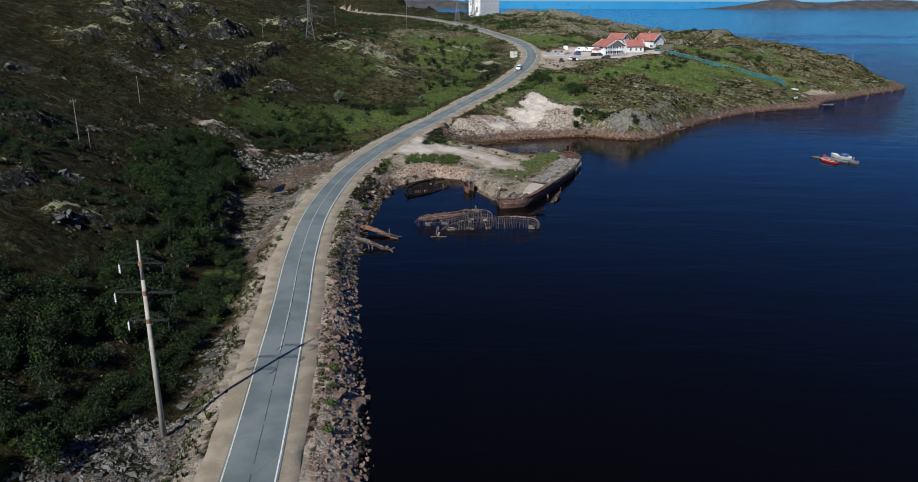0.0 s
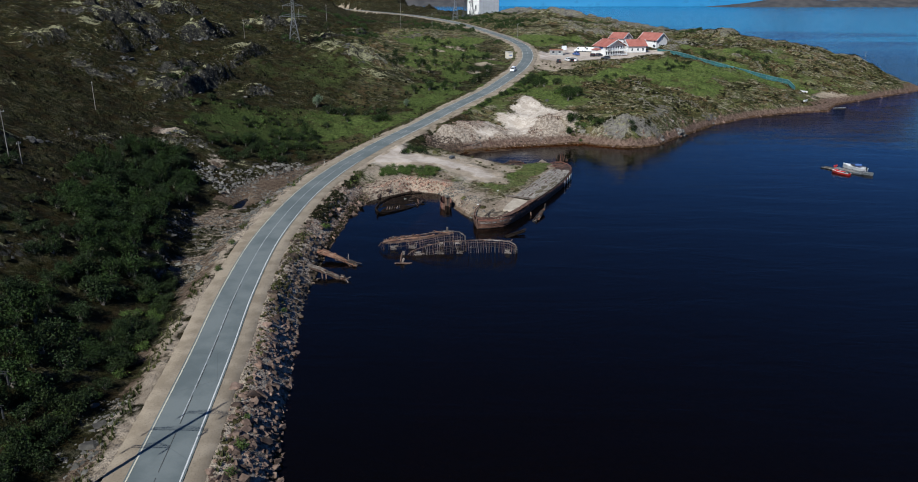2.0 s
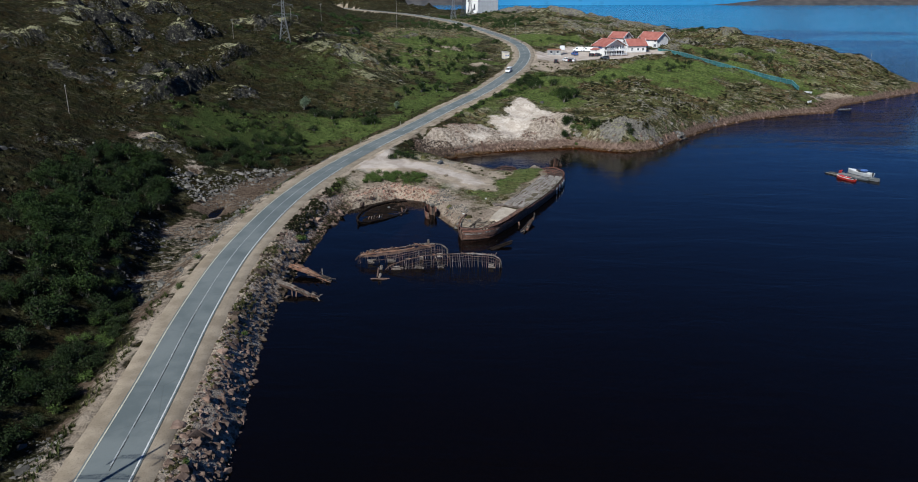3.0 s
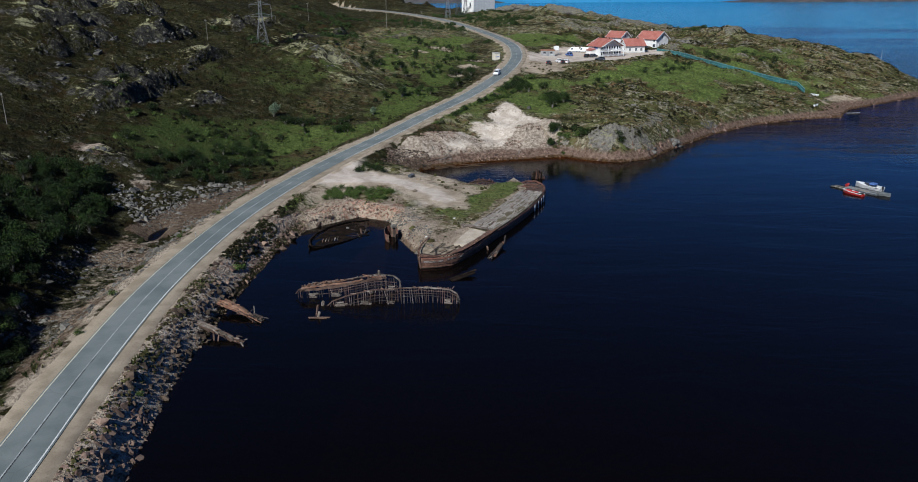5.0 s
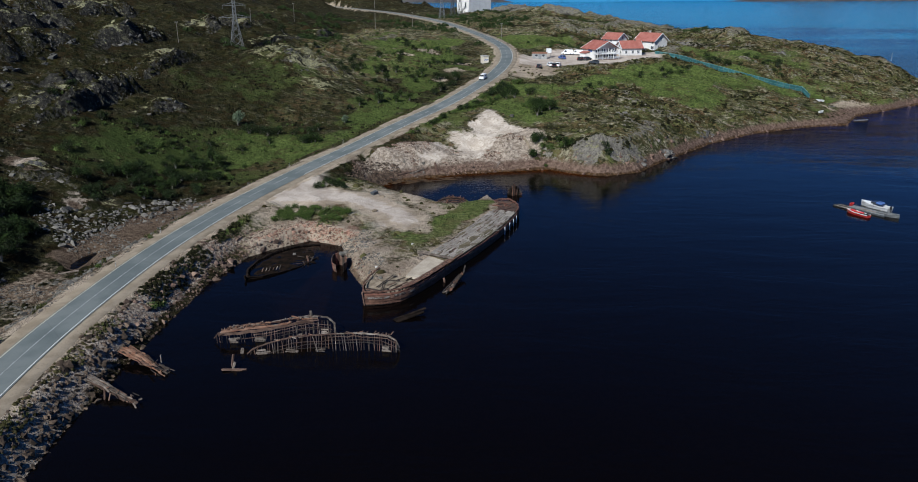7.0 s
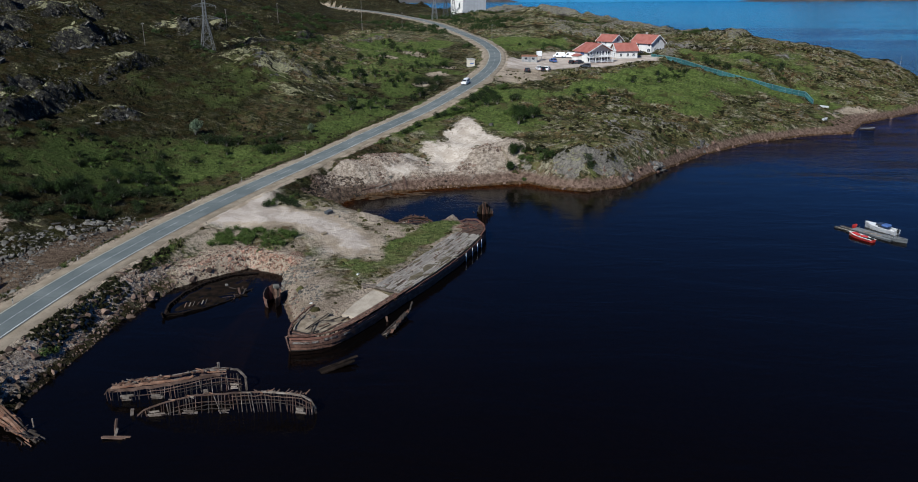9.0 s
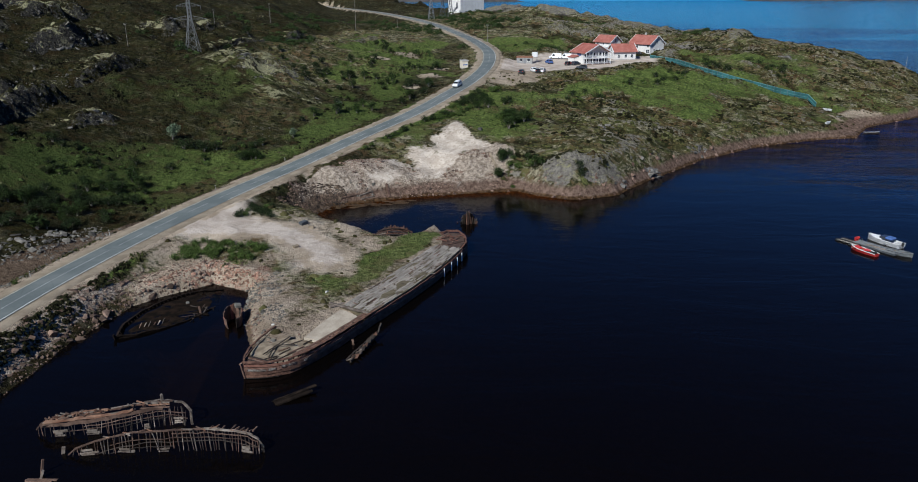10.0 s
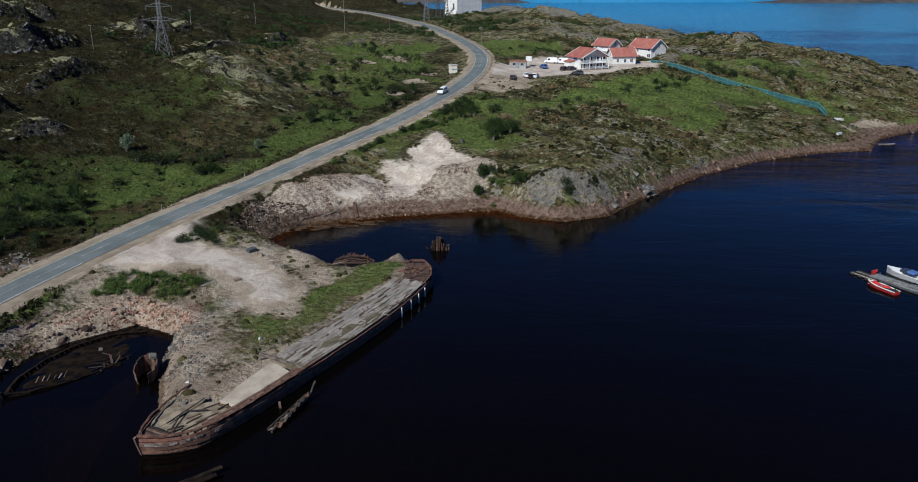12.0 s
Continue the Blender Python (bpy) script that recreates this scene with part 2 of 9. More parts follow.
def water_material():
    m, nt, p = nodes_of("sea_water")
    pos = coords(nt)
    drawn = nt.nodes.new("ShaderNodeMapping")
    drawn.inputs["Rotation"].default_value = (0, 0, 0.35)
    drawn.inputs["Scale"].default_value = (0.3, 1.0, 1.0)
    link(nt, pos, drawn.inputs["Vector"])
    patch = tex_noise(nt, drawn.outputs[0], 0.0045, 5.0, 0.6, 0.5)
    streak = tex_noise(nt, drawn.outputs[0], 0.11, 6.0, 0.7, 0.6)
    rip, fine = tex_noise(nt, pos, 0.35, 4.0, 0.6, 0.4), tex_noise(nt, pos, 1.6, 4.0, 0.6)
    swell = tex_noise(nt, drawn.outputs[0], 0.16, 5.0, 0.65, 0.3)
    p.inputs["Roughness"].default_value = 0.08
    p.inputs["IOR"].default_value = 1.16
    p.inputs["Specular Tint"].default_value = (0.95, 0.9, 1.0, 1.0)
    where = nt.nodes.new("ShaderNodeSeparateXYZ")
    link(nt, pos, where.inputs[0])
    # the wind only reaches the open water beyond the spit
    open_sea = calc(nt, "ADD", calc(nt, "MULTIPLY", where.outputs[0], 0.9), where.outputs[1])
    # sky mirrored by the far water is put into its base colour, streaks included
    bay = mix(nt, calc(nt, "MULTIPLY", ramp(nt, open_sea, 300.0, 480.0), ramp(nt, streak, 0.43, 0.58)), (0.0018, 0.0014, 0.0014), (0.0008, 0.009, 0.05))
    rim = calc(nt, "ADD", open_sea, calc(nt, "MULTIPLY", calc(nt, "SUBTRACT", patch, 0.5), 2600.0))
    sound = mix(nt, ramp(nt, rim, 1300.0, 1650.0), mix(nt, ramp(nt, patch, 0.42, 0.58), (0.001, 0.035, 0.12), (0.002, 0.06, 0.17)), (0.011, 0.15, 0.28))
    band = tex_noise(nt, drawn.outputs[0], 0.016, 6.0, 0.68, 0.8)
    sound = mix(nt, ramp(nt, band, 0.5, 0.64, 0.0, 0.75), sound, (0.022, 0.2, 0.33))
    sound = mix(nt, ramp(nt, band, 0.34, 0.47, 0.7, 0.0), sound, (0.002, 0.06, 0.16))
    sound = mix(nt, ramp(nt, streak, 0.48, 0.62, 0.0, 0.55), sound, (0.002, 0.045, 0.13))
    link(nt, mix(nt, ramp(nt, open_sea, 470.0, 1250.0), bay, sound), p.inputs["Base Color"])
    link(nt, ramp(nt, open_sea, 400.0, 1300.0, 0.56, 0.3), p.inputs["Specular IOR Level"])
    wind = calc(nt, "MULTIPLY", ramp(nt, open_sea, 330.0, 470.0, 0.05, 1.0), ramp(nt, streak, 0.35, 0.6, 0.35, 1.0))
    bump(nt, p, calc(nt, "MULTIPLY", calc(nt, "ADD", calc(nt, "ADD", rip, calc(nt, "MULTIPLY", swell, 1.2)), calc(nt, "MULTIPLY", fine, 0.4)), wind), 0.8, 0.7)
    # brown peaty water: the shallows show through it
    clear = nt.nodes.new("ShaderNodeBsdfTransparent")
    clear.inputs[0].default_value = (0.8, 0.55, 0.32, 1)
    sh = nt.nodes.new("ShaderNodeMixShader")
    shoal = nt.nodes.new("ShaderNodeAttribute")
    shoal.attribute_name = "shoal"
    link(nt, calc(nt, "SUBTRACT", ramp(nt, open_sea, 240.0, 420.0, 0.91, 0.97), calc(nt, "MULTIPLY", shoal.outputs["Fac"], 0.72)), sh.inputs[0])
    link(nt, clear.outputs[0], sh.inputs[1])
    link(nt, p.outputs[0], sh.inputs[2])
    link(nt, sh.outputs[0], nt.nodes["Material Output"].inputs[0])
    return m


def asphalt_material():
    m, nt, p = nodes_of("worn_asphalt")
    pos = coords(nt)
    big, fine = tex_noise(nt, pos, 0.16, 5.0, 0.6), tex_noise(nt, pos, 7.0, 4.0, 0.7)
    crack = nt.nodes.new("ShaderNodeTexVoronoi")
    crack.feature = "DISTANCE_TO_EDGE"
    crack.inputs["Scale"].default_value = 0.07
    link(nt, pos, crack.inputs["Vector"])
    col = mix(nt, ramp(nt, big, 0.35, 0.65), (0.095, 0.113, 0.112), (0.146, 0.163, 0.158))
    col = mix(nt, ramp(nt, fine, 0.5, 0.75, 0.0, 0.35), col, (0.1, 0.105, 0.11))
    col = mix(nt, ramp(nt, crack.outputs["Distance"], 0.002, 0.005, 0.2, 0.0), col, (0.05, 0.05, 0.05))
    link(nt, col, p.inputs["Base Color"])
    p.inputs["Roughness"].default_value = 0.85
    bump(nt, p, fine, 0.25, 0.01)
    return m


M_GROUND, M_WATER, M_ASPHALT = ground_material(), water_material(), asphalt_material()
M_SHOULDER = plain("sandy_gravel", (0.21, 0.168, 0.119), (0.3, 0.246, 0.18), 0.35, 0.95, relief=0.5, depth=0.03, vary=0, fine=14, world_space=True)
M_WHITE_LINE = plain("white_road_paint", (0.62, 0.62, 0.6), (0.5, 0.5, 0.48), 1.2, 0.7, relief=0, vary=0, world_space=True)
M_YELLOW_LINE = plain("faded_yellow_road_paint", (0.56, 0.52, 0.4), (0.42, 0.4, 0.33), 1.2, 0.7, relief=0, vary=0, world_space=True)
M_THIN_LINE = plain("worn_centre_paint", (0.4, 0.42, 0.42), (0.22, 0.23, 0.23), 0.8, 0.7, relief=0, vary=0, world_space=True)
M_SEAM = plain("dark_tar_seam", (0.03, 0.03, 0.03), (0.07, 0.07, 0.07), 1.5, 0.9, relief=0, vary=0, world_space=True)
M_ROCK = plain("quarried_stone", (0.07, 0.045, 0.033), (0.165, 0.112, 0.085), 0.9, 0.9, relief=0.6, depth=0.06, vary=0.45, fine=5, world_space=True)
M_ROCK_STUFF = plain("quarried_stone_heap", (0.095, 0.058, 0.042), (0.205, 0.14, 0.106), 0.9, 0.9, relief=0.6, depth=0.06, vary=0.5, fine=5, world_space=True, island=True)
M_RED_STONE = plain("reddish_broken_stone", (0.092, 0.054, 0.04), (0.21, 0.14, 0.106), 1.2, 0.9, relief=0.5, depth=0.04, vary=0.25, fine=5, world_space=True, island=True)
M_BOULDER = plain("lichen_boulder", (0.13, 0.12, 0.103), (0.062, 0.057, 0.05), 0.7, 0.9, relief=0.6, depth=0.08, vary=0.4, fine=5, world_space=True, island=True)
M_SILT = plain("wet_black_silt", (0.006, 0.005, 0.004), (0.017, 0.011, 0.008), 0.8, 0.95, relief=0.5, depth=0.05, vary=0, fine=6, gloss=0.03)
# light lost in the deep water is put into this black
M_SEABED = plain("depth_black_bottom", (0.004, 0.003, 0.002), (0.01, 0.008, 0.005), 0.1, 0.95, relief=0, vary=0, world_space=True, gloss=0.0)
M_PALE_STONE = plain("pale_stream_stone", (0.17, 0.158, 0.14), (0.095, 0.087, 0.076), 0.7, 0.9, relief=0.6, depth=0.08, vary=0.45, fine=5, world_space=True, island=True)
M_LEAF = plain("birch_leaves", (0.016, 0.03, 0.008), (0.032, 0.05, 0.013), 0.6, 0.6, relief=0, vary=0.75, fine=3, island=True, gloss=0.1)
M_LEAF_DARK = plain("willow_leaves", (0.012, 0.022, 0.008), (0.025, 0.037, 0.012), 0.6, 0.6, relief=0, vary=0.75, fine=3, island=True, gloss=0.1)
M_LEAF_GREY = plain("grey_willow_leaves", (0.1, 0.14, 0.085), (0.15, 0.19, 0.11), 0.6, 0.6, relief=0, vary=0.15, fine=3)
M_TUFT = plain("grass_tufts", (0.035, 0.045, 0.014), (0.075, 0.075, 0.028), 0.25, 0.8, relief=0, vary=0.4, fine=3, world_space=True, island=True, gloss=0.1)
M_BARK = plain("bark", (0.12, 0.1, 0.085), (0.2, 0.18, 0.16), 2.0, 0.9, vary=0.2)
M_CONCRETE = plain("weathered_concrete", (0.36, 0.345, 0.32), (0.46, 0.44, 0.41), 0.8, 0.9, relief=0.3, depth=0.01, vary=0.08)
M_BRICK_RUBBLE = plain("broken_red_brick", (0.155, 0.075, 0.05), (0.33, 0.198, 0.143), 1.4, 0.9, relief=0.5, depth=0.04, vary=0.5, fine=5, world_space=True, island=True)
M_SAND_FILL = plain("pale_dirty_sand", (0.15, 0.118, 0.082), (0.29, 0.235, 0.17), 0.9, 0.95, relief=0.6, depth=0.05, vary=0, fine=8)
M_SLAB = plain("sandy_concrete_slab", (0.32, 0.27, 0.21), (0.42, 0.36, 0.285), 0.5, 0.95, relief=0.3, depth=0.02, vary=0.05)
M_PALE_BLOCK = plain("chalky_white_stone", (0.5, 0.49, 0.46), (0.62, 0.6, 0.57), 2.0, 0.9, relief=0.4, vary=0.05)
M_POLE = plain("stained_concrete_pole", (0.3, 0.265, 0.215), (0.38, 0.345, 0.29), 1.2, 0.9, relief=0.2, depth=0.01, vary=0.05)
M_WEED = plain("floating_brown_weed", (0.045, 0.026, 0.012), (0.085, 0.05, 0.022), 1.5, 0.7, relief=0, vary=0.4, fine=5, world_space=True, island=True)
M_STEEL = plain("galvanised_steel", (0.3, 0.31, 0.32), (0.22, 0.23, 0.24), 2.0, 0.55, metal=0.6, relief=0, vary=0.1)
M_DARK_STEEL = plain("dark_painted_steel", (0.05, 0.055, 0.06), (0.08, 0.085, 0.09), 1.0, 0.6, relief=0, vary=0.1)
M_POLE_WOOD = plain("grey_pole_wood", (0.14, 0.13, 0.12), (0.2, 0.19, 0.175), 1.2, 0.9, relief=0.2, vary=0.2)
M_POST = plain("weathered_post_paint", (0.4, 0.39, 0.37), (0.3, 0.29, 0.27), 1.5, 0.8, relief=0, vary=0.1)
M_PYLON = plain("dull_galvanised_steel", (0.17, 0.175, 0.18), (0.12, 0.125, 0.13), 2.0, 0.6, metal=0.4, relief=0, vary=0.1)
M_RUST = plain("rusty_steel", (0.16, 0.07, 0.04), (0.25, 0.13, 0.08), 1.5, 0.85, relief=0.4, depth=0.02)
M_GREY_WOOD = plain("silvered_planks", (0.2, 0.176, 0.15), (0.3, 0.27, 0.235), 0.4, 0.9, relief=0.5, depth=0.015, vary=0.16, fine=7)
M_BROWN_WOOD = plain("rotten_brown_timber", (0.065, 0.038, 0.028), (0.135, 0.085, 0.063), 1.0, 0.9, relief=0.5, depth=0.03, vary=0.4, fine=6)
M_WET_WOOD = plain("waterlogged_black_timber", (0.008, 0.006, 0.005), (0.02, 0.014, 0.011), 1.0, 0.9, relief=0.5, depth=0.03, vary=0.3, fine=6, gloss=0.05)
M_MOSS = plain("dead_moss_and_soil", (0.085, 0.068, 0.04), (0.15, 0.125, 0.08), 1.2, 0.95, relief=0.8, depth=0.06, vary=0.2, fine=6)
M_DARK_WOOD = plain("wet_black_timber", (0.022, 0.017, 0.014), (0.055, 0.042, 0.034), 1.0, 0.7, relief=0.5, depth=0.03, vary=0.3, fine=6)
M_PALE_WOOD = plain("bleached_timber", (0.105, 0.08, 0.063), (0.24, 0.2, 0.168), 1.4, 0.9, relief=0.4, depth=0.02, vary=0.35, fine=6)
M_ORANGE_WOOD = plain("orange_rotten_timber", (0.15, 0.07, 0.042), (0.24, 0.145, 0.098), 1.0, 0.9, relief=0.4, depth=0.02, vary=0.3, fine=6)
M_WHITE_WALL = plain("white_cladding", (0.62, 0.6, 0.57), (0.7, 0.68, 0.65), 0.4, 0.7, relief=0.1, depth=0.01, vary=0.03)
M_GREY_WALL = plain("light_grey_panels", (0.5, 0.51, 0.52), (0.57, 0.58, 0.59), 0.3, 0.7, relief=0.1, depth=0.01, vary=0.03)
M_HUT = plain("dull_grey_sheet", (0.24, 0.24, 0.235), (0.32, 0.315, 0.305), 0.5, 0.7, relief=0.1, depth=0.01, vary=0.03)
M_STERN = plain("reddish_stern_timber", (0.12, 0.05, 0.035), (0.19, 0.095, 0.068), 1.4, 0.9, relief=0.4, depth=0.02, vary=0.3, fine=6)
M_RAIL_WOOD = plain("dark_rotten_rail", (0.052, 0.026, 0.018), (0.12, 0.063, 0.043), 1.4, 0.9, relief=0.5, depth=0.03, vary=0.3, fine=6)
M_BANK_STUFF = plain("dark_bank_stone", (0.03, 0.02, 0.0135), (0.1, 0.07, 0.049), 0.7, 0.9, relief=0.6, depth=0.06, vary=0.55, fine=5, world_space=True, island=True)
M_BANK_TAN = plain("tan_bank_stone", (0.07, 0.044, 0.032), (0.175, 0.118, 0.088), 0.7, 0.9, relief=0.6, depth=0.06, vary=0.5, fine=5, world_space=True, island=True)
M_LEAF_BRIGHT = plain("fresh_green_leaves", (0.044, 0.072, 0.017), (0.082, 0.114, 0.03), 0.6, 0.6, relief=0, vary=0.6, fine=3, island=True, gloss=0.1)
M_DWARF = plain("dwarf_birch_leaves", (0.011, 0.019, 0.007), (0.025, 0.036, 0.011), 0.6, 0.6, relief=0, vary=0.75, fine=3, island=True, gloss=0.1)
M_SCRUB = plain("far_scrub_leaves", (0.02, 0.035, 0.011), (0.042, 0.062, 0.019), 0.2, 0.7, relief=0, vary=0.3, fine=3, world_space=True, island=True, gloss=0.1)
M_CREAM = plain("cream_plaster", (0.58, 0.52, 0.42), (0.66, 0.6, 0.5), 0.6, 0.85, relief=0.2, vary=0.03)
M_ROOF = plain("red_metal_tiles", (0.29, 0.1, 0.078), (0.36, 0.145, 0.115), 0.5, 0.6, relief=0.2, vary=0.05)
M_GLASS = plain("window_glass", (0.03, 0.035, 0.045), (0.045, 0.05, 0.06), 0.5, 0.08, relief=0, vary=0.1)
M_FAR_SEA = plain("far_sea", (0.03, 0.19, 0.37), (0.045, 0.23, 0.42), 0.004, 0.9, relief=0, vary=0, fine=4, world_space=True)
M_TEAL_RAIL = plain("pale_teal_rail", (0.11, 0.28, 0.28), (0.15, 0.33, 0.33), 0.5, 0.5, relief=0, vary=0.05)
M_HULL_RED = plain("reddish_hull_planks", (0.085, 0.045, 0.033), (0.15, 0.088, 0.066), 1.2, 0.9, relief=0.5, depth=0.03, vary=0.25, fine=6)
M_FLAKED = plain("flaking_white_hull_paint", (0.22, 0.2, 0.18), (0.06, 0.038, 0.03), 2.6, 0.85, relief=0.5, depth=0.02, vary=0.1, fine=5)
M_TEAL = plain("teal_fence_sheet", (0.042, 0.15, 0.157), (0.062, 0.2, 0.203), 0.5, 0.5, relief=0, vary=0.12)
M_RED_PAINT = plain("red_paint", (0.5, 0.035, 0.035), (0.58, 0.06, 0.05), 0.8, 0.4, relief=0, vary=0.1)
M_WHITE_PAINT = plain("white_gloss_paint", (0.78, 0.78, 0.77), (0.72, 0.72, 0.72), 0.8, 0.3, relief=0, vary=0.03)
M_BLACK_RUBBER = plain("black_rubber", (0.018, 0.018, 0.018), (0.03, 0.03, 0.03), 2.0, 0.8, relief=0, vary=0)
M_BLUE = plain("blue_canvas", (0.05, 0.1, 0.28), (0.08, 0.15, 0.34), 1.0, 0.7, relief=0, vary=0.1)
M_DARK_PAINT = plain("dark_car_paint", (0.03, 0.034, 0.04), (0.04, 0.044, 0.05), 0.8, 0.3, relief=0, vary=0.3)
M_DOCK = plain("grey_dock_boards", (0.13, 0.14, 0.145), (0.21, 0.22, 0.225), 1.0, 0.85, relief=0.3, vary=0.15)
M_FAR = plain("far_rocky_shore", (0.04, 0.04, 0.042), (0.07, 0.066, 0.064), 0.02, 0.95, relief=0, vary=0, fine=4, world_space=True)

# ---- the shape of the land ----
def lattice(ix, iy, seed):
    """A repeatable value in 0..1 for each whole-numbered corner."""
    h = (ix * 374761393 + iy * 668265263 + seed * 1442695041) & 0x7FFFFFFF
    h = ((h ^ (h >> 13)) * 1274126177) & 0x7FFFFFFF
    return ((h ^ (h >> 16)) & 0xFFFF) / 65535.0


def value_noise(x, y, seed=0):
    ix, iy = np.floor(x).astype(np.int64), np.floor(y).astype(np.int64)
    fx, fy = x - ix, y - iy
    fx, fy = fx * fx * (3 - 2 * fx), fy * fy * (3 - 2 * fy)
    a, b = lattice(ix, iy, seed), lattice(ix + 1, iy, seed)
    c, d = lattice(ix, iy + 1, seed), lattice(ix + 1, iy + 1, seed)
    return (a + (b - a) * fx) * (1 - fy) + (c + (d - c) * fx) * fy


def fbm(x, y, size, octaves=4, seed=0):
    """Noise of about -1..1 with lumps of the given size in metres."""
    total, amp, norm = 0.0, 1.0, 0.0
    for n in range(octaves):
        k = 2.03 ** n / size
        total = total + amp * (value_noise(x * k + 17.3 * n, y * k - 9.1 * n, seed + n) * 2 - 1)
        norm, amp = norm + amp, amp * 0.52
    return total / norm


def step(lo, hi, v):
    t = np.clip((v - lo) / (hi - lo), 0, 1)
    return t * t * (3 - 2 * t)


def spline(points, spacing):
    """A smooth line through points, sampled at even spacing."""
    p = np.array(points, float)
    p = np.vstack([2 * p[0] - p[1], p, 2 * p[-1] - p[-2]])
    out = []
    for i in range(1, len(p) - 2):
        u = np.linspace(0, 1, 24, endpoint=False)[:, None]
        a, b, c, d = p[i - 1], p[i], p[i + 1], p[i + 2]
        out.append(0.5 * (2 * b + (c - a) * u + (2 * a - 5 * b + 4 * c - d) * u ** 2 + (3 * b - a - 3 * c + d) * u ** 3))
    out = np.vstack(out + [p[-2:-1]])
    run = np.r_[0, np.cumsum(np.linalg.norm(np.diff(out, axis=0), axis=1))]
    s = np.arange(0, run[-1], spacing)
    return np.stack([np.interp(s, run, out[:, k]) for k in range(out.shape[1])], 1)


def line_distance(x, y, line):
    """The distance from a line to each place, the nearest vertex's number, and the side (positive: right of its way)."""
    best, idx = np.full(x.shape, 1e9), np.zeros(x.shape, int)
    for k in range(len(line)):
        d = (x - line[k, 0]) ** 2 + (y - line[k, 1]) ** 2
        near = d < best
        best, idx = np.where(near, d, best), np.where(near, k, idx)
    tangent = np.gradient(line[:, :2], axis=0)
    t = tangent[idx]
    side = (x - line[idx, 0]) * t[..., 1] - (y - line[idx, 1]) * t[..., 0]
    return np.sqrt(best), idx, np.sign(side)


def inside_distance(x, y, poly):
    """The distance to a polygon's edge, positive inside."""
    p = np.array(poly, float)
    best, inside = np.full(x.shape, 1e18), np.zeros(x.shape, bool)
    for a, b in zip(p, np.roll(p, -1, 0)):
        ab = b - a
        k = np.clip(((x - a[0]) * ab[0] + (y - a[1]) * ab[1]) / (ab @ ab), 0, 1)
        best = np.minimum(best, (x - a[0] - k * ab[0]) ** 2 + (y - a[1] - k * ab[1]) ** 2)
        if a[1] != b[1]:
            inside ^= ((a[1] > y) != (b[1] > y)) & (x < (b[0] - a[0]) * (y - a[1]) / (b[1] - a[1]) + a[0])
    return np.where(inside, 1, -1) * np.sqrt(best)


ROAD_LINE = [(-12.5, -40, 3.6), (-17, 15, 3.6), (-21, 49, 3.6), (-24.5, 74.4, 3.6), (-26.75, 90, 3.6), (-29.65, 108.6, 3.6), (-32.05, 130.5, 3.7), (-32.65, 150, 3.8),
             (-32.1, 167.4, 3.95), (-30.25, 183.8, 4.15), (-27.3, 199.4, 4.5), (-20.9, 220.7, 5.6), (-12.8, 240.5, 7.2), (-3.6, 263.3, 9.3),
             (7.5, 287.2, 11.9), (15.5, 310, 14.3), (22, 334, 16.4), (26.2, 363, 18.7), (25.9, 394, 21.0), (20.8, 420, 23.0), (12, 448.7, 25.0),
             (-4.5, 489, 28.2), (-19, 518, 30.3), (-40.3, 561, 32.1), (-56, 598, 32.8), (-85, 665, 33.5), (-130, 740, 35)]
ROAD = spline(ROAD_LINE, 1.0)
COAST_NEAR = [(5, -60), (-3, 5), (-11.2, 54), (-13.5, 67), (-16.7, 85.5), (-19.9, 102.4), (-21.2, 110), (-22, 122.5), (-22.3, 146), (-22.2, 160.7),
              (-20, 173.4), (-17.4, 177.2), (-11.1, 183.3), (-4.2, 180.2), (-2, 171.5), (1.8, 162.4), (5.5, 157.5), (12, 164), (19, 176), (24, 190),
              (27, 203), (25.5, 208), (22.5, 213.5), (20, 212), (18.3, 207.4), (15, 205.2), (12.2, 206), (9.7, 209.6), (6.3, 211.6), (2.4, 214.2), (-5, 222.4), (-2.8, 230), (4.6, 234), (12.2, 238.7), (19.3, 241)]
COAST_FAR = [(37.6, 246), (43.9, 241), (51, 238.3), (61, 243.3), (70.6, 258.3), (89, 283), (109.4, 302.5), (129.6, 314.6), (146, 320), (157, 339),
             (185.5, 363), (223.7, 395), (229, 403), (214, 432), (196, 462), (170, 490), (140, 520), (112, 555), (88, 600), (75, 650), (50, 700),
             (-20, 760), (-60, 860), (-120, 920), (-220, 960), (-450, 950), (-2600, 1500), (-2600, -700), (5, -700)]
COAST = COAST_NEAR + COAST_FAR

# heights of the land, place by place
HILLSIDE = [(-48.5, 254, 9.5), (-86, 307, 28), (-65, 249, 14.5), (-51, 308, 24), (-44, 385, 25.5), (-66, 196, 9.5), (-105.5, 263, 27), (-57, 187, 3),
            (-45, 228, 4.5), (-41, 282, 17.3), (-20, 468, 26.5), (-131, 246, 33), (-76, 196, 10), (-39, 222, 2.6), (-114, 256, 34.5), (-72, 328, 25.5),
            (-49, 160, 0.9), (-43, 140, 1.4), (-35, 92, 0.9), (-62, 114, 12.5), (-52, 81, 10), (-82, 142, 16), (-47, 205, 1.4), (-41, 110, 1.5), (-36.5, 68, 2.2),
            (-33, 57, 2.9), (-38, 35, 5)]
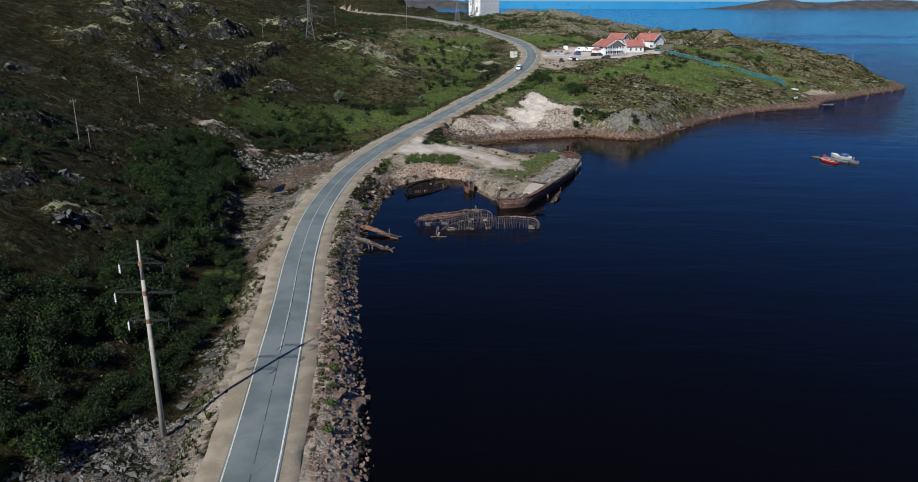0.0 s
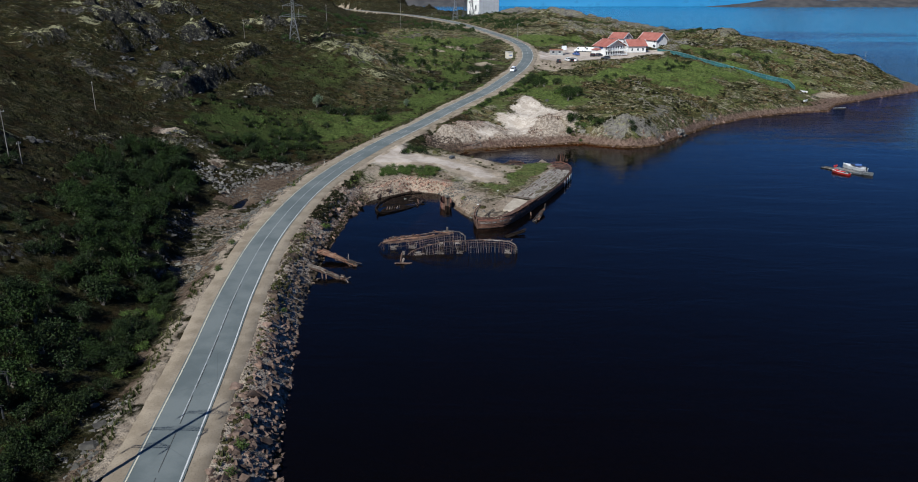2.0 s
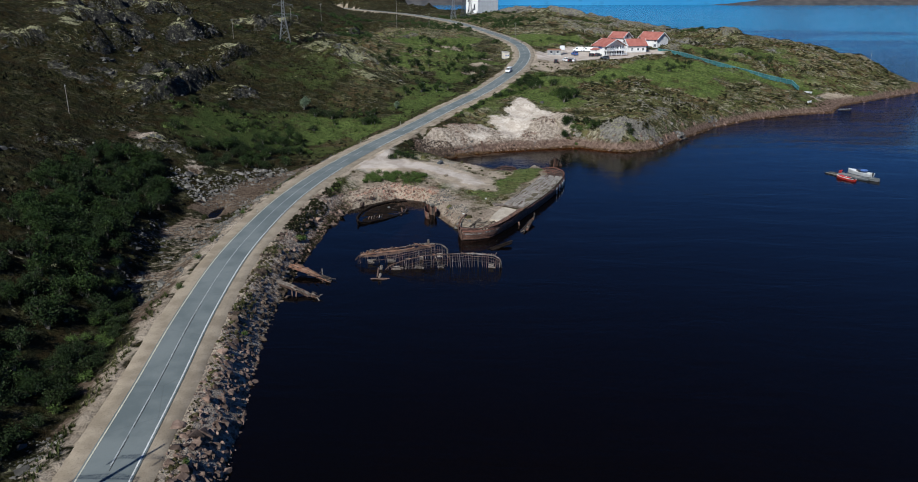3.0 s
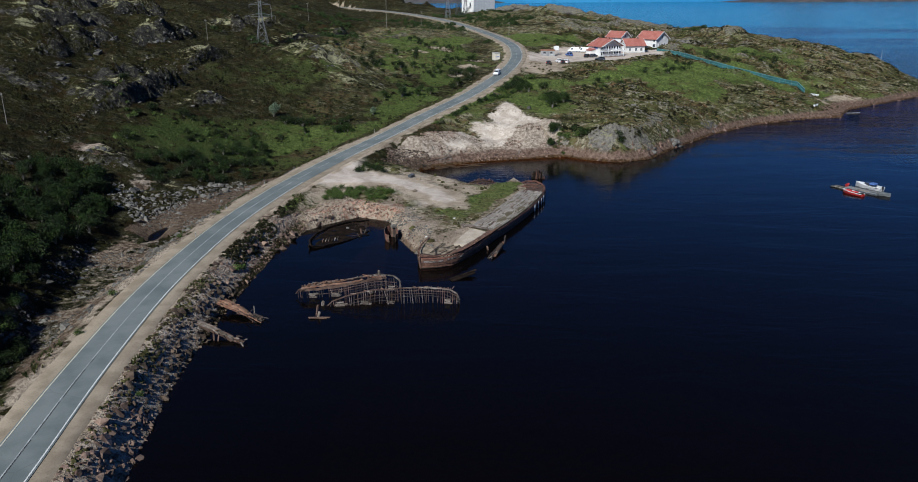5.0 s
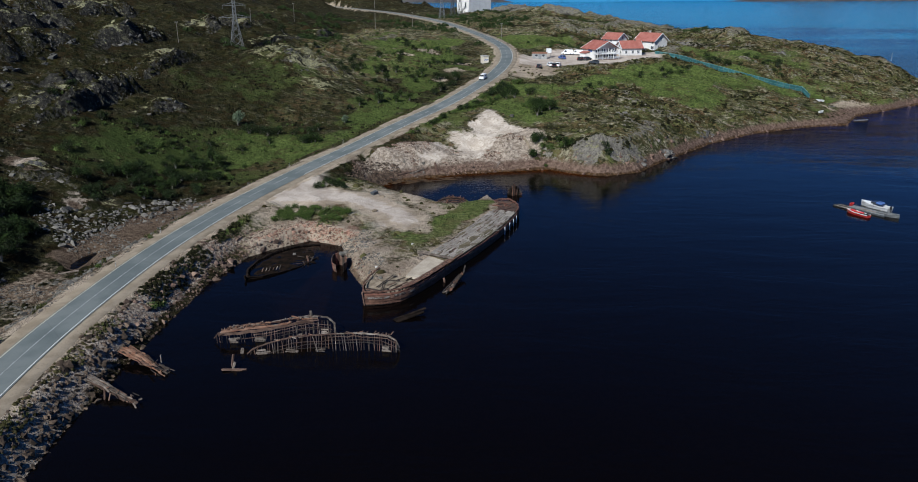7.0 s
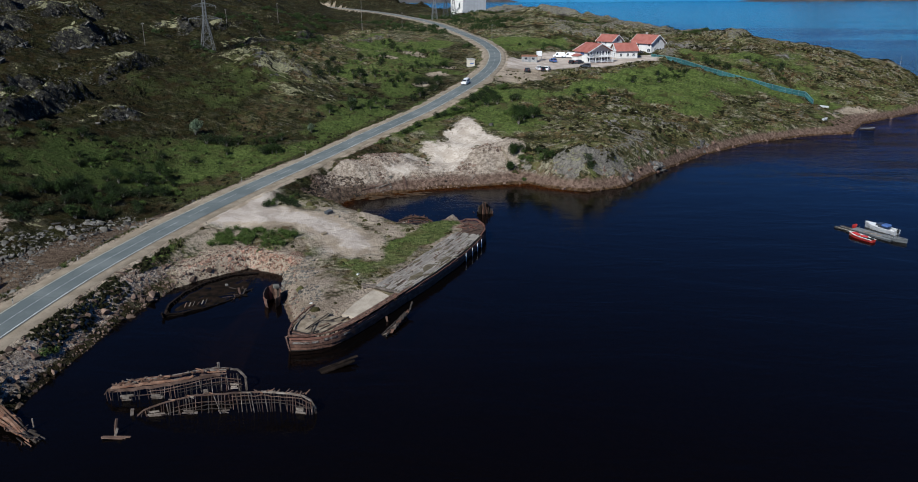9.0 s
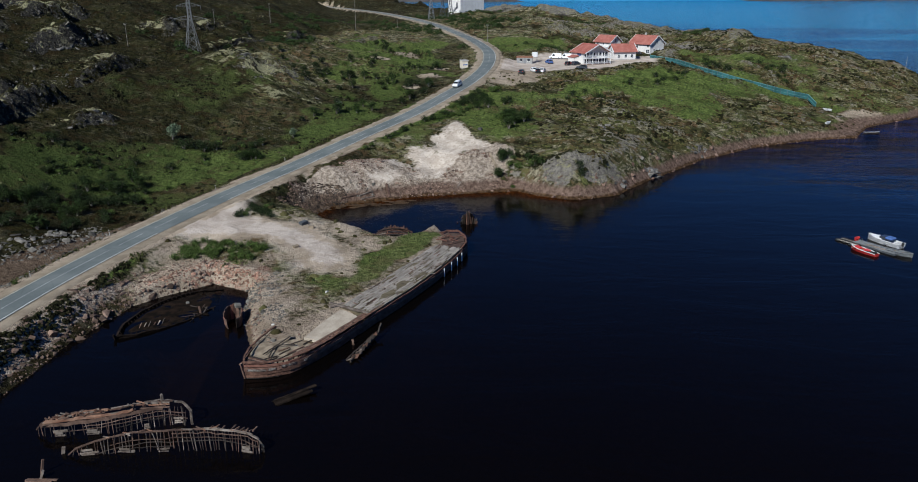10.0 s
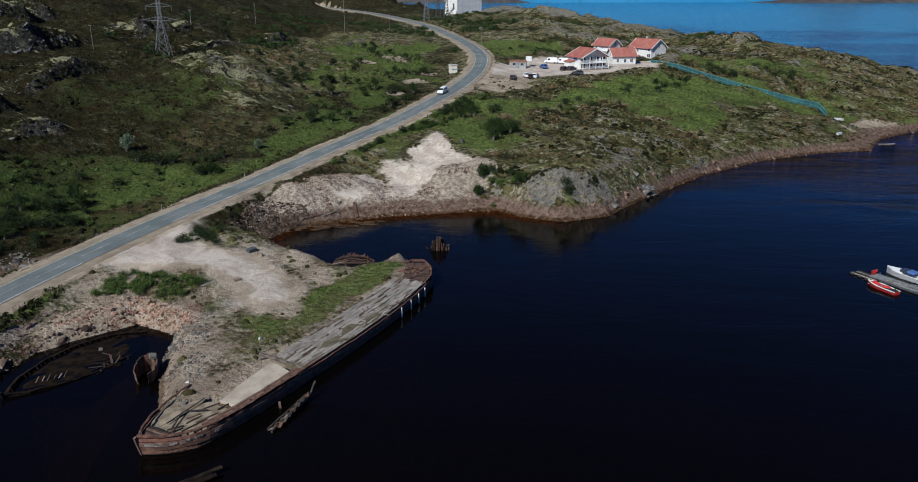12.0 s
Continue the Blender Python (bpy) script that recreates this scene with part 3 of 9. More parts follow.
FAR_HILLS = [(-32, 20, 4), (-48, 35, 10), (-80, 50, 22), (-130, 120, 36), (-180, 200, 48), (-230, 330, 62), (-150, 330, 46), (-120, 420, 43), (-115, 500, 41),
             (-75, 450, 29), (-160, 620, 50), (-70, 540, 26), (-40, 520, 28), (-85, 600, 28), (3, 545, 32.6), (16, 556, 34.2), (-250, 500, 65), (-300, 100, 60), (-400, 700, 70), (-150, 700, 36), (-112, 662, 31), (-60, 700, 33), (-210, 800, 60), (-90, -40, 25),
             (-100, 790, 56), (-70, 760, 48), (-160, 830, 64), (-48, 735, 38), (-600, 300, 90), (-700, 800, 80), (-40, 640, 33), (0, 620, 31)]
HEADLAND = [(0, 392, 19.5), (28, 341, 16.2), (34, 370, 18.2), (5, 377, 18.3), (11, 253, 4.2), (29, 247, 2.3), (-2, 234, 4.9), (22, 278, 10.7), (50, 241.5, 6),
            (53, 318, 13), (60, 265, 9.2), (75, 292, 8.5), (80, 281, 2.5), (106, 335, 9), (128, 385, 16), (58, 460, 28.5), (31, 566, 35), (24, 570, 36.5), (52, 540, 36.5),
            (76, 528, 31), (87, 485, 28.4), (102, 470, 26.6), (120, 505, 24.5), (130, 445, 25.0), (145, 440, 24.8), (155, 468, 20), (161, 435, 22.4), (176, 432, 20.0), (180, 450, 17), (190, 425, 18.2), (200, 418, 15.5)]
LEVELS = [(207, 410, 9.5), (215, 404, 3), (48, 374, 17.5), (64, 357, 17.6), (90, 392, 18.6), (75, 388, 18.2), (100, 425, 19.6), (80, 450, 20), (116, 367, 12.6),
          (131, 360, 8.5), (147, 362, 4.2), (150, 340, 2), (0, 600, 31), (8, 310, 12), (-20, 310, 14), (-15, 275, 10.5), (40, 300, 11.5), (95, 320, 8.5), (170, 380, 9)]
SPIT = [(-15, 200, 4.2), (-7, 198, 3.6), (2, 192, 2.6), (10, 185, 2.1), (5, 170, 2.0), (0, 180, 2.0), (20, 200, 2.3), (8, 160, 1.7), (-10, 190, 2.8), (10, 200, 2.2), (-9, 212, 4.3),
        (0, 205, 2.5), (-16, 187, 3.0), (-2, 246, 6), (8, 262, 8.3), (35, 258, 7.5)]
CONTROL = np.array(HILLSIDE + FAR_HILLS + HEADLAND + LEVELS + SPIT, float)


def fit_land():
    p = CONTROL
    d = np.hypot(p[:, None, 0] - p[None, :, 0], p[:, None, 1] - p[None, :, 1])
    n = len(p)
    a = np.zeros((n + 3, n + 3))
    a[:n, :n] = d + np.eye(n) * -1.5
    plane = np.c_[np.ones(n), p[:, :2] / 100]
    a[:n, n:], a[n:, :n] = plane, plane.T
    return np.linalg.solve(a, np.r_[p[:, 2], 0, 0, 0])


WEIGHTS = fit_land()


def smooth_land(x, y):
    z = WEIGHTS[-3] + WEIGHTS[-2] * x / 100 + WEIGHTS[-1] * y / 100
    for (px, py, _), w in zip(CONTROL, WEIGHTS):
        z = z + w * np.hypot(x - px, y - py)
    return z


SAND_AREA = [(21.1, 281.5), (24.7, 273), (29.4, 267), (33, 264.5), (30, 260.5), (24.4, 259.6), (21.4, 252), (20.6, 248), (23, 245), (18.9, 246.5), (13, 243.5), (6.2, 240.5), (2.8, 239), (4, 243.5), (6.5, 254), (11.3, 253.5), (10.3, 257), (12.2, 263), (15.6, 270)]
# heaps dug up round the pit: place, reach, lift, how sandy
HEAPS = [(27, 254, 4.4, 2.6, 0.0), (35, 258.5, 3.6, 1.6, 0.0), (32, 251, 3.6, 1.0, 0.0), (5, 247.5, 3.6, 1.5, 0.7), (0.5, 243.5, 3.4, 1.3, 0.2), (-5, 237, 3.5, 1.2, 0.0), (19, 266, 3.6, -0.9, 1.0), (17.5, 253, 3.0, -1.0, 1.0)]
SCREE_AREA = [(-9, 222), (-11, 230), (-5, 240), (4, 252), (14, 252), (23, 256), (27, 264), (34, 263), (37, 255), (34, 247), (19, 241), (5, 234), (-3, 229)]
TRACK_AREA = [(-25, 197.5), (-17, 197), (-9, 197.5), (-2, 195), (3, 189), (7, 185), (10, 187.5), (8, 195), (0, 202), (-9, 206), (-15, 208), (-18, 222)]
LOT_AREA = [(28, 330), (27, 345), (30, 366), (33, 384), (52, 404), (62, 392), (70, 392), (78, 402), (94, 404), (95, 391), (80, 376), (64, 363), (52, 359), (46, 347), (40, 338)]
GRASS_AREAS = [[(-80, 212), (-72, 206), (-58, 210), (-42, 212), (-34, 224), (-26, 244), (-22, 262), (-36, 256), (-52, 248), (-70, 240), (-78, 228), (-82, 222)],
               [(-17, 228), (-2, 250), (12, 276), (24, 290), (30, 324), (18, 320), (4, 294), (-8, 266)],
               [(40, 320), (60, 348), (92, 380), (140, 362), (130, 345), (108, 338), (92, 300), (80, 300), (70, 330), (45, 305)],
               [(12.2, 180), (15, 182), (20, 194), (23, 205), (17, 206), (13, 197), (11.4, 187)],
               [(3, 182), (0.5, 176), (4, 168), (8.5, 167), (11.5, 176), (12, 184), (8, 182)],
               [(14, 245.6), (20, 246.2), (19.5, 249), (15, 248.6)],
               [(95, 410), (150, 372), (165, 385), (120, 420)],
               [(-18, 318), (6, 316), (14, 350), (2, 420), (-30, 445), (-38, 390)],
               [(35, 400), (70, 420), (60, 445), (25, 440)],
               [(2, 259), (7, 274), (16, 297), (26, 317), (33, 330), (43, 334), (46, 318), (43, 300), (45, 284), (38, 266), (32, 268), (25, 274), (21.5, 286), (12, 268)],
               [(116, 381), (137, 367), (150, 355), (161, 357), (152, 374), (132, 386)],
               [(-26, 226), (-34, 236), (-34, 252), (-27, 264), (-22, 282), (-12, 306), (-6, 330), (6, 330), (-2, 300), (-10, 270), (-18, 246)]]
MUD_AREA = [(-33, 208), (-36, 214), (-42, 206), (-48, 193), (-52, 180), (-53, 170), (-46, 164), (-40, 171), (-37.5, 182), (-36, 194)]
BAR_AREA = [(-53, 170), (-47, 164), (-42, 160), (-39, 140), (-38, 118), (-42, 113), (-47, 124), (-51, 142), (-54, 158)]
BRICK_AREA = [(-19, 178), (-18, 184.5), (-10, 186.5), (-3, 186), (-2, 182), (-10, 184)]
HULK_BOW, HULK_TURN = (4.6, 152.6), math.atan2(53.4, 22.9)


# low cliffs, each from one end to the other, the drop to the right of its way: height and how far the back reaches
BLUFFS = [(-86, 214, -76, 256, 7.5, 16), (-82, 264, -74, 300, 4.6, 12), (-72, 244, -62, 256, 3.0, 9), (-114, 236, -104, 280, 6.0, 16), (-128, 264, -116, 300, 6.0, 14), (-80, 94, -66, 121, 2.6, 8),
          (-64, 92, -56, 116, 2.0, 6), (-77, 192, -60, 197, 3.0, 8), (-96, 130, -84, 160, 3.0, 9), (-50, 296, -31, 318, 2.2, 14), (-72, 330, -52, 372, 2.6, 10), (-142, 280, -128, 332, 6.0, 16),
          (-95, 330, -75, 380, 4.0, 14), (-40, 400, -22, 450, 2.5, 12), (-90, 172, -76, 182, 2.2, 7), (-106, 286, -94, 330, 5.8, 12), (-126, 312, -112, 352, 6.0, 13), (-128, 226, -120, 250, 4.5, 12), (-60, 372, -46, 420, 3.0, 12)]
KNOLLS = [(-52, 312, 15, 2.0), (-41, 312, 12, 1.6), (-34, 303, 10, 0.8), (-48, 301, 11, 0.8), (-9, 392, 7, 0.6), (-16, 374, 6, 0.5), (-84, 290, 7, 0.5), (-120, 262, 8, 0.5), (-48, 322, 10, 0.8), (-29, 302, 10, 0.3), (-36, 291, 9, 0.3), (-24, 296, 7, 0.2)]
# bare domes of bedrock: place, reach, lift
ROCK_FACES = [(48.5, 246.8, 5.2, 1.7), (54.5, 247, 4.4, 1.2), (60, 249.5, 3.0, 0.8), (30, 560, 18, 1.0), (60, 534, 11, 0.8), (90, 500, 10, 0.4), (104, 432, 4, 1.2), (116, 425, 4, 1.0)]
BARE_EARTH = [(-34, 53, 6), (-35, 46, 6), (-31, 56, 4), (-69, 194, 7), (-61, 191, 5), (-76, 199, 5), (-7, 391, 7), (-16, 373, 5), (6, 345, 6), (9, 360, 6), (2, 330, 4), (0.5, 166, 4.5), (3, 160, 3.5), (-1, 174, 3), (41, 343, 7), (34, 336, 6), (156, 349, 7), (164, 352, 6), (147, 341, 4)]


def bluff_rise(x, y):
    """How far the low cliffs lift the land, and where their bare faces are."""
    rise, face, crest = np.zeros_like(x), np.zeros_like(x), np.zeros_like(x)
    wob = fbm(x, y, 11, 4, 101) * 4.2 + fbm(x, y, 2.6, 3, 102) * 1.6
    for ax, ay, bx, by, tall, back in BLUFFS:
        run = math.hypot(bx - ax, by - ay)
        tx, ty = (bx - ax) / run, (by - ay) / run
        t = ((x - ax) * tx + (y - ay) * ty) / run
        d = -(x - ax) * ty + (y - ay) * tx + wob * (0.35 if tall > 4.5 else 1.0)
        ends = step(-0.05, 0.45 if tall > 6 else 0.3, t) * (1 - step(0.92 if tall > 6 else 0.7, 1.05, t))
        up = np.where(d > 0, np.exp(-(d / back) ** 2), step(-1.3, 0.1, d))
        rise = rise + 0.85 * tall * ends * up * (0.7 + 0.9 * fbm(x, y, 6, 4, 103))
        face = np.maximum(face, ends * step(-2.5, -0.8, d) * (1 - step(0.2, 1.6, d)))
        crest = np.maximum(crest, ends * step(0.0, 1.2, d) * (1 - step(2.5, 0.7 * back, d)))
    return rise, face, crest


def hulk_frame(x, y):
    """Metres along the hulk from its bow, and to its starboard."""
    c, s = math.cos(HULK_TURN), math.sin(HULK_TURN)
    dx, dy = x - HULK_BOW[0], y - HULK_BOW[1]
    return dx * c + dy * s, dx * s - dy * c


def land(x, y):
    """The height of the ground and the weights of what covers it."""
    d = inside_distance(x, y, COAST)
    d = d + fbm(x, y, 9, 3, 40) * 1.2 * step(0, 40, np.abs(d) + 14)
    r, idx, side = line_distance(x, y, ROAD)
    road_z = ROAD[idx, 2]
    z = smooth_land(x, y)
    z = np.maximum(z, 0.7)
    wx = x + fbm(x, y, 7, 3, 61) * 2.2 + fbm(x, y, 2.2, 2, 62) * 0.8
    wy = y + fbm(x, y, 7, 3, 63) * 2.2 + fbm(x, y, 2.2, 2, 64) * 0.8
    masks = {n: step(-5 if n == "track" else -2, 4 if n == "track" else 2, inside_distance(wx, wy, a)) for n, a in dict(sand=SAND_AREA, scree=SCREE_AREA, track=TRACK_AREA, lot=LOT_AREA, mud=MUD_AREA, bar=BAR_AREA, brick=BRICK_AREA).items()}
    grass = np.zeros_like(x)
    for a in GRASS_AREAS:
        grass = np.maximum(grass, step(-9, 9, inside_distance(x + fbm(x, y, 24, 4, 65) * 14, y + fbm(x, y, 24, 4, 66) * 14, a)))
    grass = grass * (0.55 + 0.45 * step(-0.25, 0.2, fbm(x, y, 15, 3, 67)))
    grass = np.maximum(grass, 0.5 * step(0.15, 0.45, fbm(x, y, 30, 3, 68)) * (1 - step(20, 32, z)) * step(188, 210, y))
    grass = np.maximum(grass, 0.95 * step(-3, 3, inside_distance(wx, wy, GRASS_AREAS[1])) * step(-0.55, -0.1, fbm(x, y, 9, 3, 121)))
    u, v = hulk_frame(x, y)
    on_spit = step(-12, 4, inside_distance(x, y, [(-20, 200), (-20, 180), (0, 150), (30, 150), (35, 215), (0, 215)]))
    calm = np.clip(masks["track"] + masks["lot"] + on_spit * 0.85 + masks["mud"] + masks["bar"] * 0.85 + masks["sand"] * 0.75, 0, 1)
    calm = np.maximum(calm, 1 - step(6, 16, r))
    grass = np.maximum(grass, on_spit * (0.24 + 0.5 * fbm(x, y, 8, 3, 36)) * (1 - masks["track"]))
    z = z + np.maximum(masks["mud"], masks["bar"]) * (1.0 + 0.25 * masks["bar"] + 0.2 * fbm(x, y, 7, 2, 106) - z)
    # ledges and hummocks
    ridged = 1 - np.abs(fbm(x + 0.45 * y, y * 0.8, 34, 4, 3)) * 2.0
    hill = step(10, 28, z) * step(12, 60, r)
    out_there = step(34, 56, x) * step(2, 14, d)
    rough = out_there * (fbm(x, y, 24, 3, 12) * 2.2 + 0.9 - 2.2 * np.abs(fbm(x + 0.5 * y, y, 11, 3, 14))) + fbm(x, y, 13, 4, 11) * 1.1 + fbm(x, y, 3.6, 3, 23) * (0.38 + 0.35 * step(34, 60, x))
    cliffs = step(0.45, 0.75, fbm(x - 0.5 * y, y * 1.1 + 0.3 * x, 22, 3, 60) * 0.5 + 0.5)
    z = z + (1 - calm) * (rough + hill * (ridged * 2.2 - 1.1 + cliffs * 2.6 - 0.8)) + calm * fbm(x, y, 5, 3, 77) * 0.1
    rise, face, crest = bluff_rise(x, y)
    z = z + rise * (1 - calm)
    lichen = np.zeros_like(x)
    for kx, ky, wide, tall in KNOLLS:
        k = np.exp(-((x - kx) ** 2 + (y - ky) ** 2) / wide ** 2)
        z = z + tall * k * (1 + 0.7 * fbm(x, y, 5, 3, 123))
        lichen = np.maximum(lichen, step(0.25, 0.8, k + 0.35 * fbm(x, y, 7, 3, 104)))
    dome = np.zeros_like(x)
    for kx, ky, wide, tall in ROCK_FACES:
        k = np.exp(-(((x - kx) ** 2 + (y - ky) ** 2) / wide ** 2) ** 2)
        z = z + tall * k * (1 + 0.7 * fbm(x, y, 3, 4, 111))
        dome = np.maximum(dome, step(0.2, 0.7, k + 0.35 * fbm(x, y, 5, 3, 112)))
    earth = np.zeros_like(x)
    for kx, ky, wide in BARE_EARTH:
        earth = np.maximum(earth, step(0.3, 0.75, np.exp(-((x - kx) ** 2 + (y - ky) ** 2) / wide ** 2) + 0.3 * fbm(x, y, 4, 3, 105)))
    z = z + masks["scree"] * fbm(x, y, 2.5, 3, 31) * 0.5 + masks["sand"] * (fbm(x, y, 3.2, 3, 114) * 0.55 + 0.25 * (1 - 2 * np.abs(fbm(x * 2.2 - y, y * 0.4 + x, 5, 2, 115))))
    heap = np.zeros_like(x)
    for kx, ky, wide, tall, sandy in HEAPS:
        k = np.exp(-((x - kx) ** 2 + (y - ky) ** 2) / wide ** 2)
        z = z + tall * k * (1 + 0.3 * fbm(x, y, 2.5, 2, 116))
        heap = heap + (1 - sandy) * step(0.25, 0.75, k + 0.25 * fbm(x, y, 3, 2, 117))
    masks["sand"] = masks["sand"] * (1 - 0.7 * np.clip(heap, 0, 1)) * (0.8 + 0.9 * fbm(x, y, 4, 4, 118)) * (1 - 0.15 * step(10, 4, x))
    z = np.where(step(0, 1, v + 0.4) * step(-1, 2, u) * (u < 60) > 0.5, np.minimum(z, 1.55), z)
    pool = (((x + 48.3 + 0.12 * (y - 169.5)) / 1.3) ** 2 + ((y - 169.5) / 4.2) ** 2) * (1 + 0.9 * fbm(x, y, 3.0, 3, 87))
    z = np.where(pool < 9, np.minimum(z, -0.4 + 0.42 * pool), z)
    # the road bench
    w = step(5.3, 11.0 + 3.0 * fbm(x, y, 12, 2, 5), r)
    z = (road_z - np.interp(r, [3.6, 4.6, 5.4], [0.4, 0.16, 0.3])) * (1 - w) + z * w
    # down to the sea
    slope = 0.8 + 0.35 * fbm(x, y, 14, 2, 91)
    slope = slope + 0.35 * (y < 186) * (x < -3)
    slope = slope + step(34, 44, x) * (0.55 + 0.4 * fbm(x, y, 20, 2, 92))
    slope = np.where(on_spit > 0.5, slope * 1.1, slope)
    beach = d * slope + np.where(d > 0, fbm(x, y, 2.2, 3, 8) * 0.35 * step(0, 1.5, d), 0)
    z = np.minimum(z, beach)
    bed = np.where((x > -12) & (x < 50) & (y > 219), 0.12 + 0.08 * fbm(x, y, 7, 2, 131), 0.42)
    z = np.where(d < 0, np.maximum(d * bed - 0.08 + 0.3 * np.minimum(d + 7, 0), -7), np.where(pool < 1.2, z, np.maximum(z, 0.05)))
    gx = np.gradient(z, axis=1) / np.gradient(x, axis=1)
    gy = np.gradient(z, axis=0) / np.gradient(y, axis=0)
    steep = np.hypot(gx, gy)
    bare = step(0.5, 1.1, steep) * 0.8 + 0.22 * step(0.0, 0.5, fbm(x, y, 26, 3, 52)) * step(6, 14, z)
    bare = bare * (1 - grass * 0.7) * (0.45 + 0.55 * step(-0.2, 0.4, fbm(x, y, 9, 3, 16)))
    bank = (1 - step(6, 12, r)) * (side > 0) * (1 - step(4.2, 5.4, d + fbm(x, y, 5, 2, 33))) * (y < 185)
    verge = (side > 0) * (y < 185) * step(4.6, 5.2, r) * (1 - step(6.6, 7.6, r)) * step(-0.5, 0.3, fbm(x, y, 8, 2, 34))
    grass = np.maximum(grass, verge * 0.75)
    strip_green = step(-1.5, 1.5, inside_distance(wx, wy, GRASS_AREAS[3]))
    grass = np.where(on_spit > 0.5, np.minimum(grass, 0.58), grass)
    grass = np.maximum(grass, strip_green * (0.85 + 0.4 * fbm(x, y, 4, 3, 113)))
    left_slope = (side < 0) * step(4.6, 5.4, r) * (1 - step(8.5, 11, r + 2 * fbm(x, y, 6, 2, 37))) * (1 - step(230, 260, y))
    edge = (1 - step(5.0, 6.4, r)) * (0.35 + 0.65 * step(-0.4, 0.3, fbm(x, y, 2.5, 2, 38)))
    grass = grass * (1 - left_slope * 0.8)
    bare = bare * (1 - 0.7 * step(34, 42, x))
    bare = np.maximum(np.maximum(bare, face * 0.5), dome * 0.85)
    grass = grass * (1 - 0.8 * earth) * (1 - 0.8 * face) * (1 - dome)
    cover = dict(sand=masks["sand"], grass=grass * (1 - bank), rock=bare * (1 - calm * 0.8), gravel=np.clip(0.85 * masks["track"] * (1 - strip_green) + masks["lot"] + on_spit * (0.3 + 0.5 * fbm(x, y, 8, 3, 13)) * np.clip(1 - 1.5 * grass, 0, 1), 0, 1),
                 scree=np.clip(masks["scree"] + earth * (0.45 + 0.6 * fbm(x, y, 4, 3, 108)) * (y < 300) + bank + left_slope * (0.3 + 0.4 * fbm(x, y, 4, 2, 39)), 0, 1), brick=masks["brick"], mud=masks["mud"] * step(0, 2, r - 6) + masks["bar"] * (0.25 + 0.55 * step(-0.1, 0.25, fbm(x, y, 9, 3, 35))) + earth * (0.3 + 0.6 * fbm(x, y, 3, 3, 107)) * (y < 300) + left_slope * (0.55 + 0.4 * fbm(x, y, 4, 2, 43)),
                 tide=np.clip(1 - masks["sand"] * 0.6, 0, 1) * (1 - 0.96 * (x < -3) * (y < 186)) * (1 - 0.8 * on_spit) * (1 - step(8, 12, d)))
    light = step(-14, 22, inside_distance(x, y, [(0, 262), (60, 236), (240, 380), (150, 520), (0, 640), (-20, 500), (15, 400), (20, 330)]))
    # besides dry heath, this mask brightens ground away from the dim left hillside
    cover["dry_lit"] = light * step(-0.5, 0.6, fbm(x, y, 40, 3, 81)) * 0.5 + light * 0.4 + 0.05 + 0.22 * step(-70, -32, x) * step(195, 235, y)
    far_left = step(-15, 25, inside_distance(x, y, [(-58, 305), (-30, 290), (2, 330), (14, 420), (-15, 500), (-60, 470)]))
    cover["dry_lit"] = np.maximum(cover["dry_lit"], far_left * (0.58 + 0.35 * fbm(x, y, 30, 3, 82)))
    cover["dry_lit"] = np.maximum(cover["dry_lit"], 0.22 * step(330, 380, y) * step(-150, -120, x) * (1 - step(-60, -40, x)) * (0.8 + 0.6 * fbm(x, y, 20, 3, 122)))
    # darker, greener hollows and wind-bared crests on the headland
    around = sum(np.roll(np.roll(z, a, 0), b, 1) for a, b in ((5, 0), (-5, 0), (0, 5), (0, -5), (4, 4), (-4, 4), (4, -4), (-4, -4))) / 8
    hollow = (around - z) * light * (d > 6)
    cover["dry_lit"] = cover["dry_lit"] * (1 - 0.75 * step(0.05, 0.5, hollow))
    cover["grass"] = np.maximum(cover["grass"], 0.45 * step(0.2, 0.7, hollow) * (1 - masks["sand"]) * (1 - masks["scree"]) * (1 - masks["lot"]))
    cover["rock"] = np.maximum(cover["rock"], 0.55 * step(0.25, 0.8, -hollow) * step(34, 60, x))
    cover["dry_lit"] = np.maximum(cover["dry_lit"], lichen * 0.3)
    cover["rock"] = np.maximum(cover["rock"], lichen * 0.25)
    cover["dry_lit"] = np.maximum(cover["dry_lit"], on_spit)
    crest = np.clip(crest * (0.35 + 0.5 * fbm(x, y, 6, 3, 109)), 0, 1) * (1 - calm)
    cover["lichen"] = np.maximum(crest, lichen * (0.44 + 0.5 * fbm(x, y, 8, 3, 110))) * (1 - 0.8 * grass)
    cover["verge"] = masks["bar"] * 0.42
    cover["verge"] = np.maximum(np.maximum(edge, cover["verge"]), left_slope * (0.95 - 0.17 * (r - 4.6)) * (0.8 + 0.5 * fbm(x, y, 6, 2, 42)))
    cover["verge"] = np.maximum(cover["verge"], on_spit * (1 - masks["track"]) * np.clip(0.8 - 0.9 * grass + 0.4 * fbm(x, y, 6, 2, 15), 0, 0.85))
    cover["verge"] = np.maximum(cover["verge"], on_spit * 2.6 * masks["track"] * (1 - masks["track"]) * (1 - strip_green))
    cover["verge"] = np.maximum(cover["verge"], on_spit * 0.9 * (1 - step(3.5, 7, d + 2 * fbm(x, y, 5, 2, 133))) * (u < 25))
    front = masks["lot"] * (1 - step(350, 362, y))
    cover["gravel"] = cover["gravel"] * (1 - front)
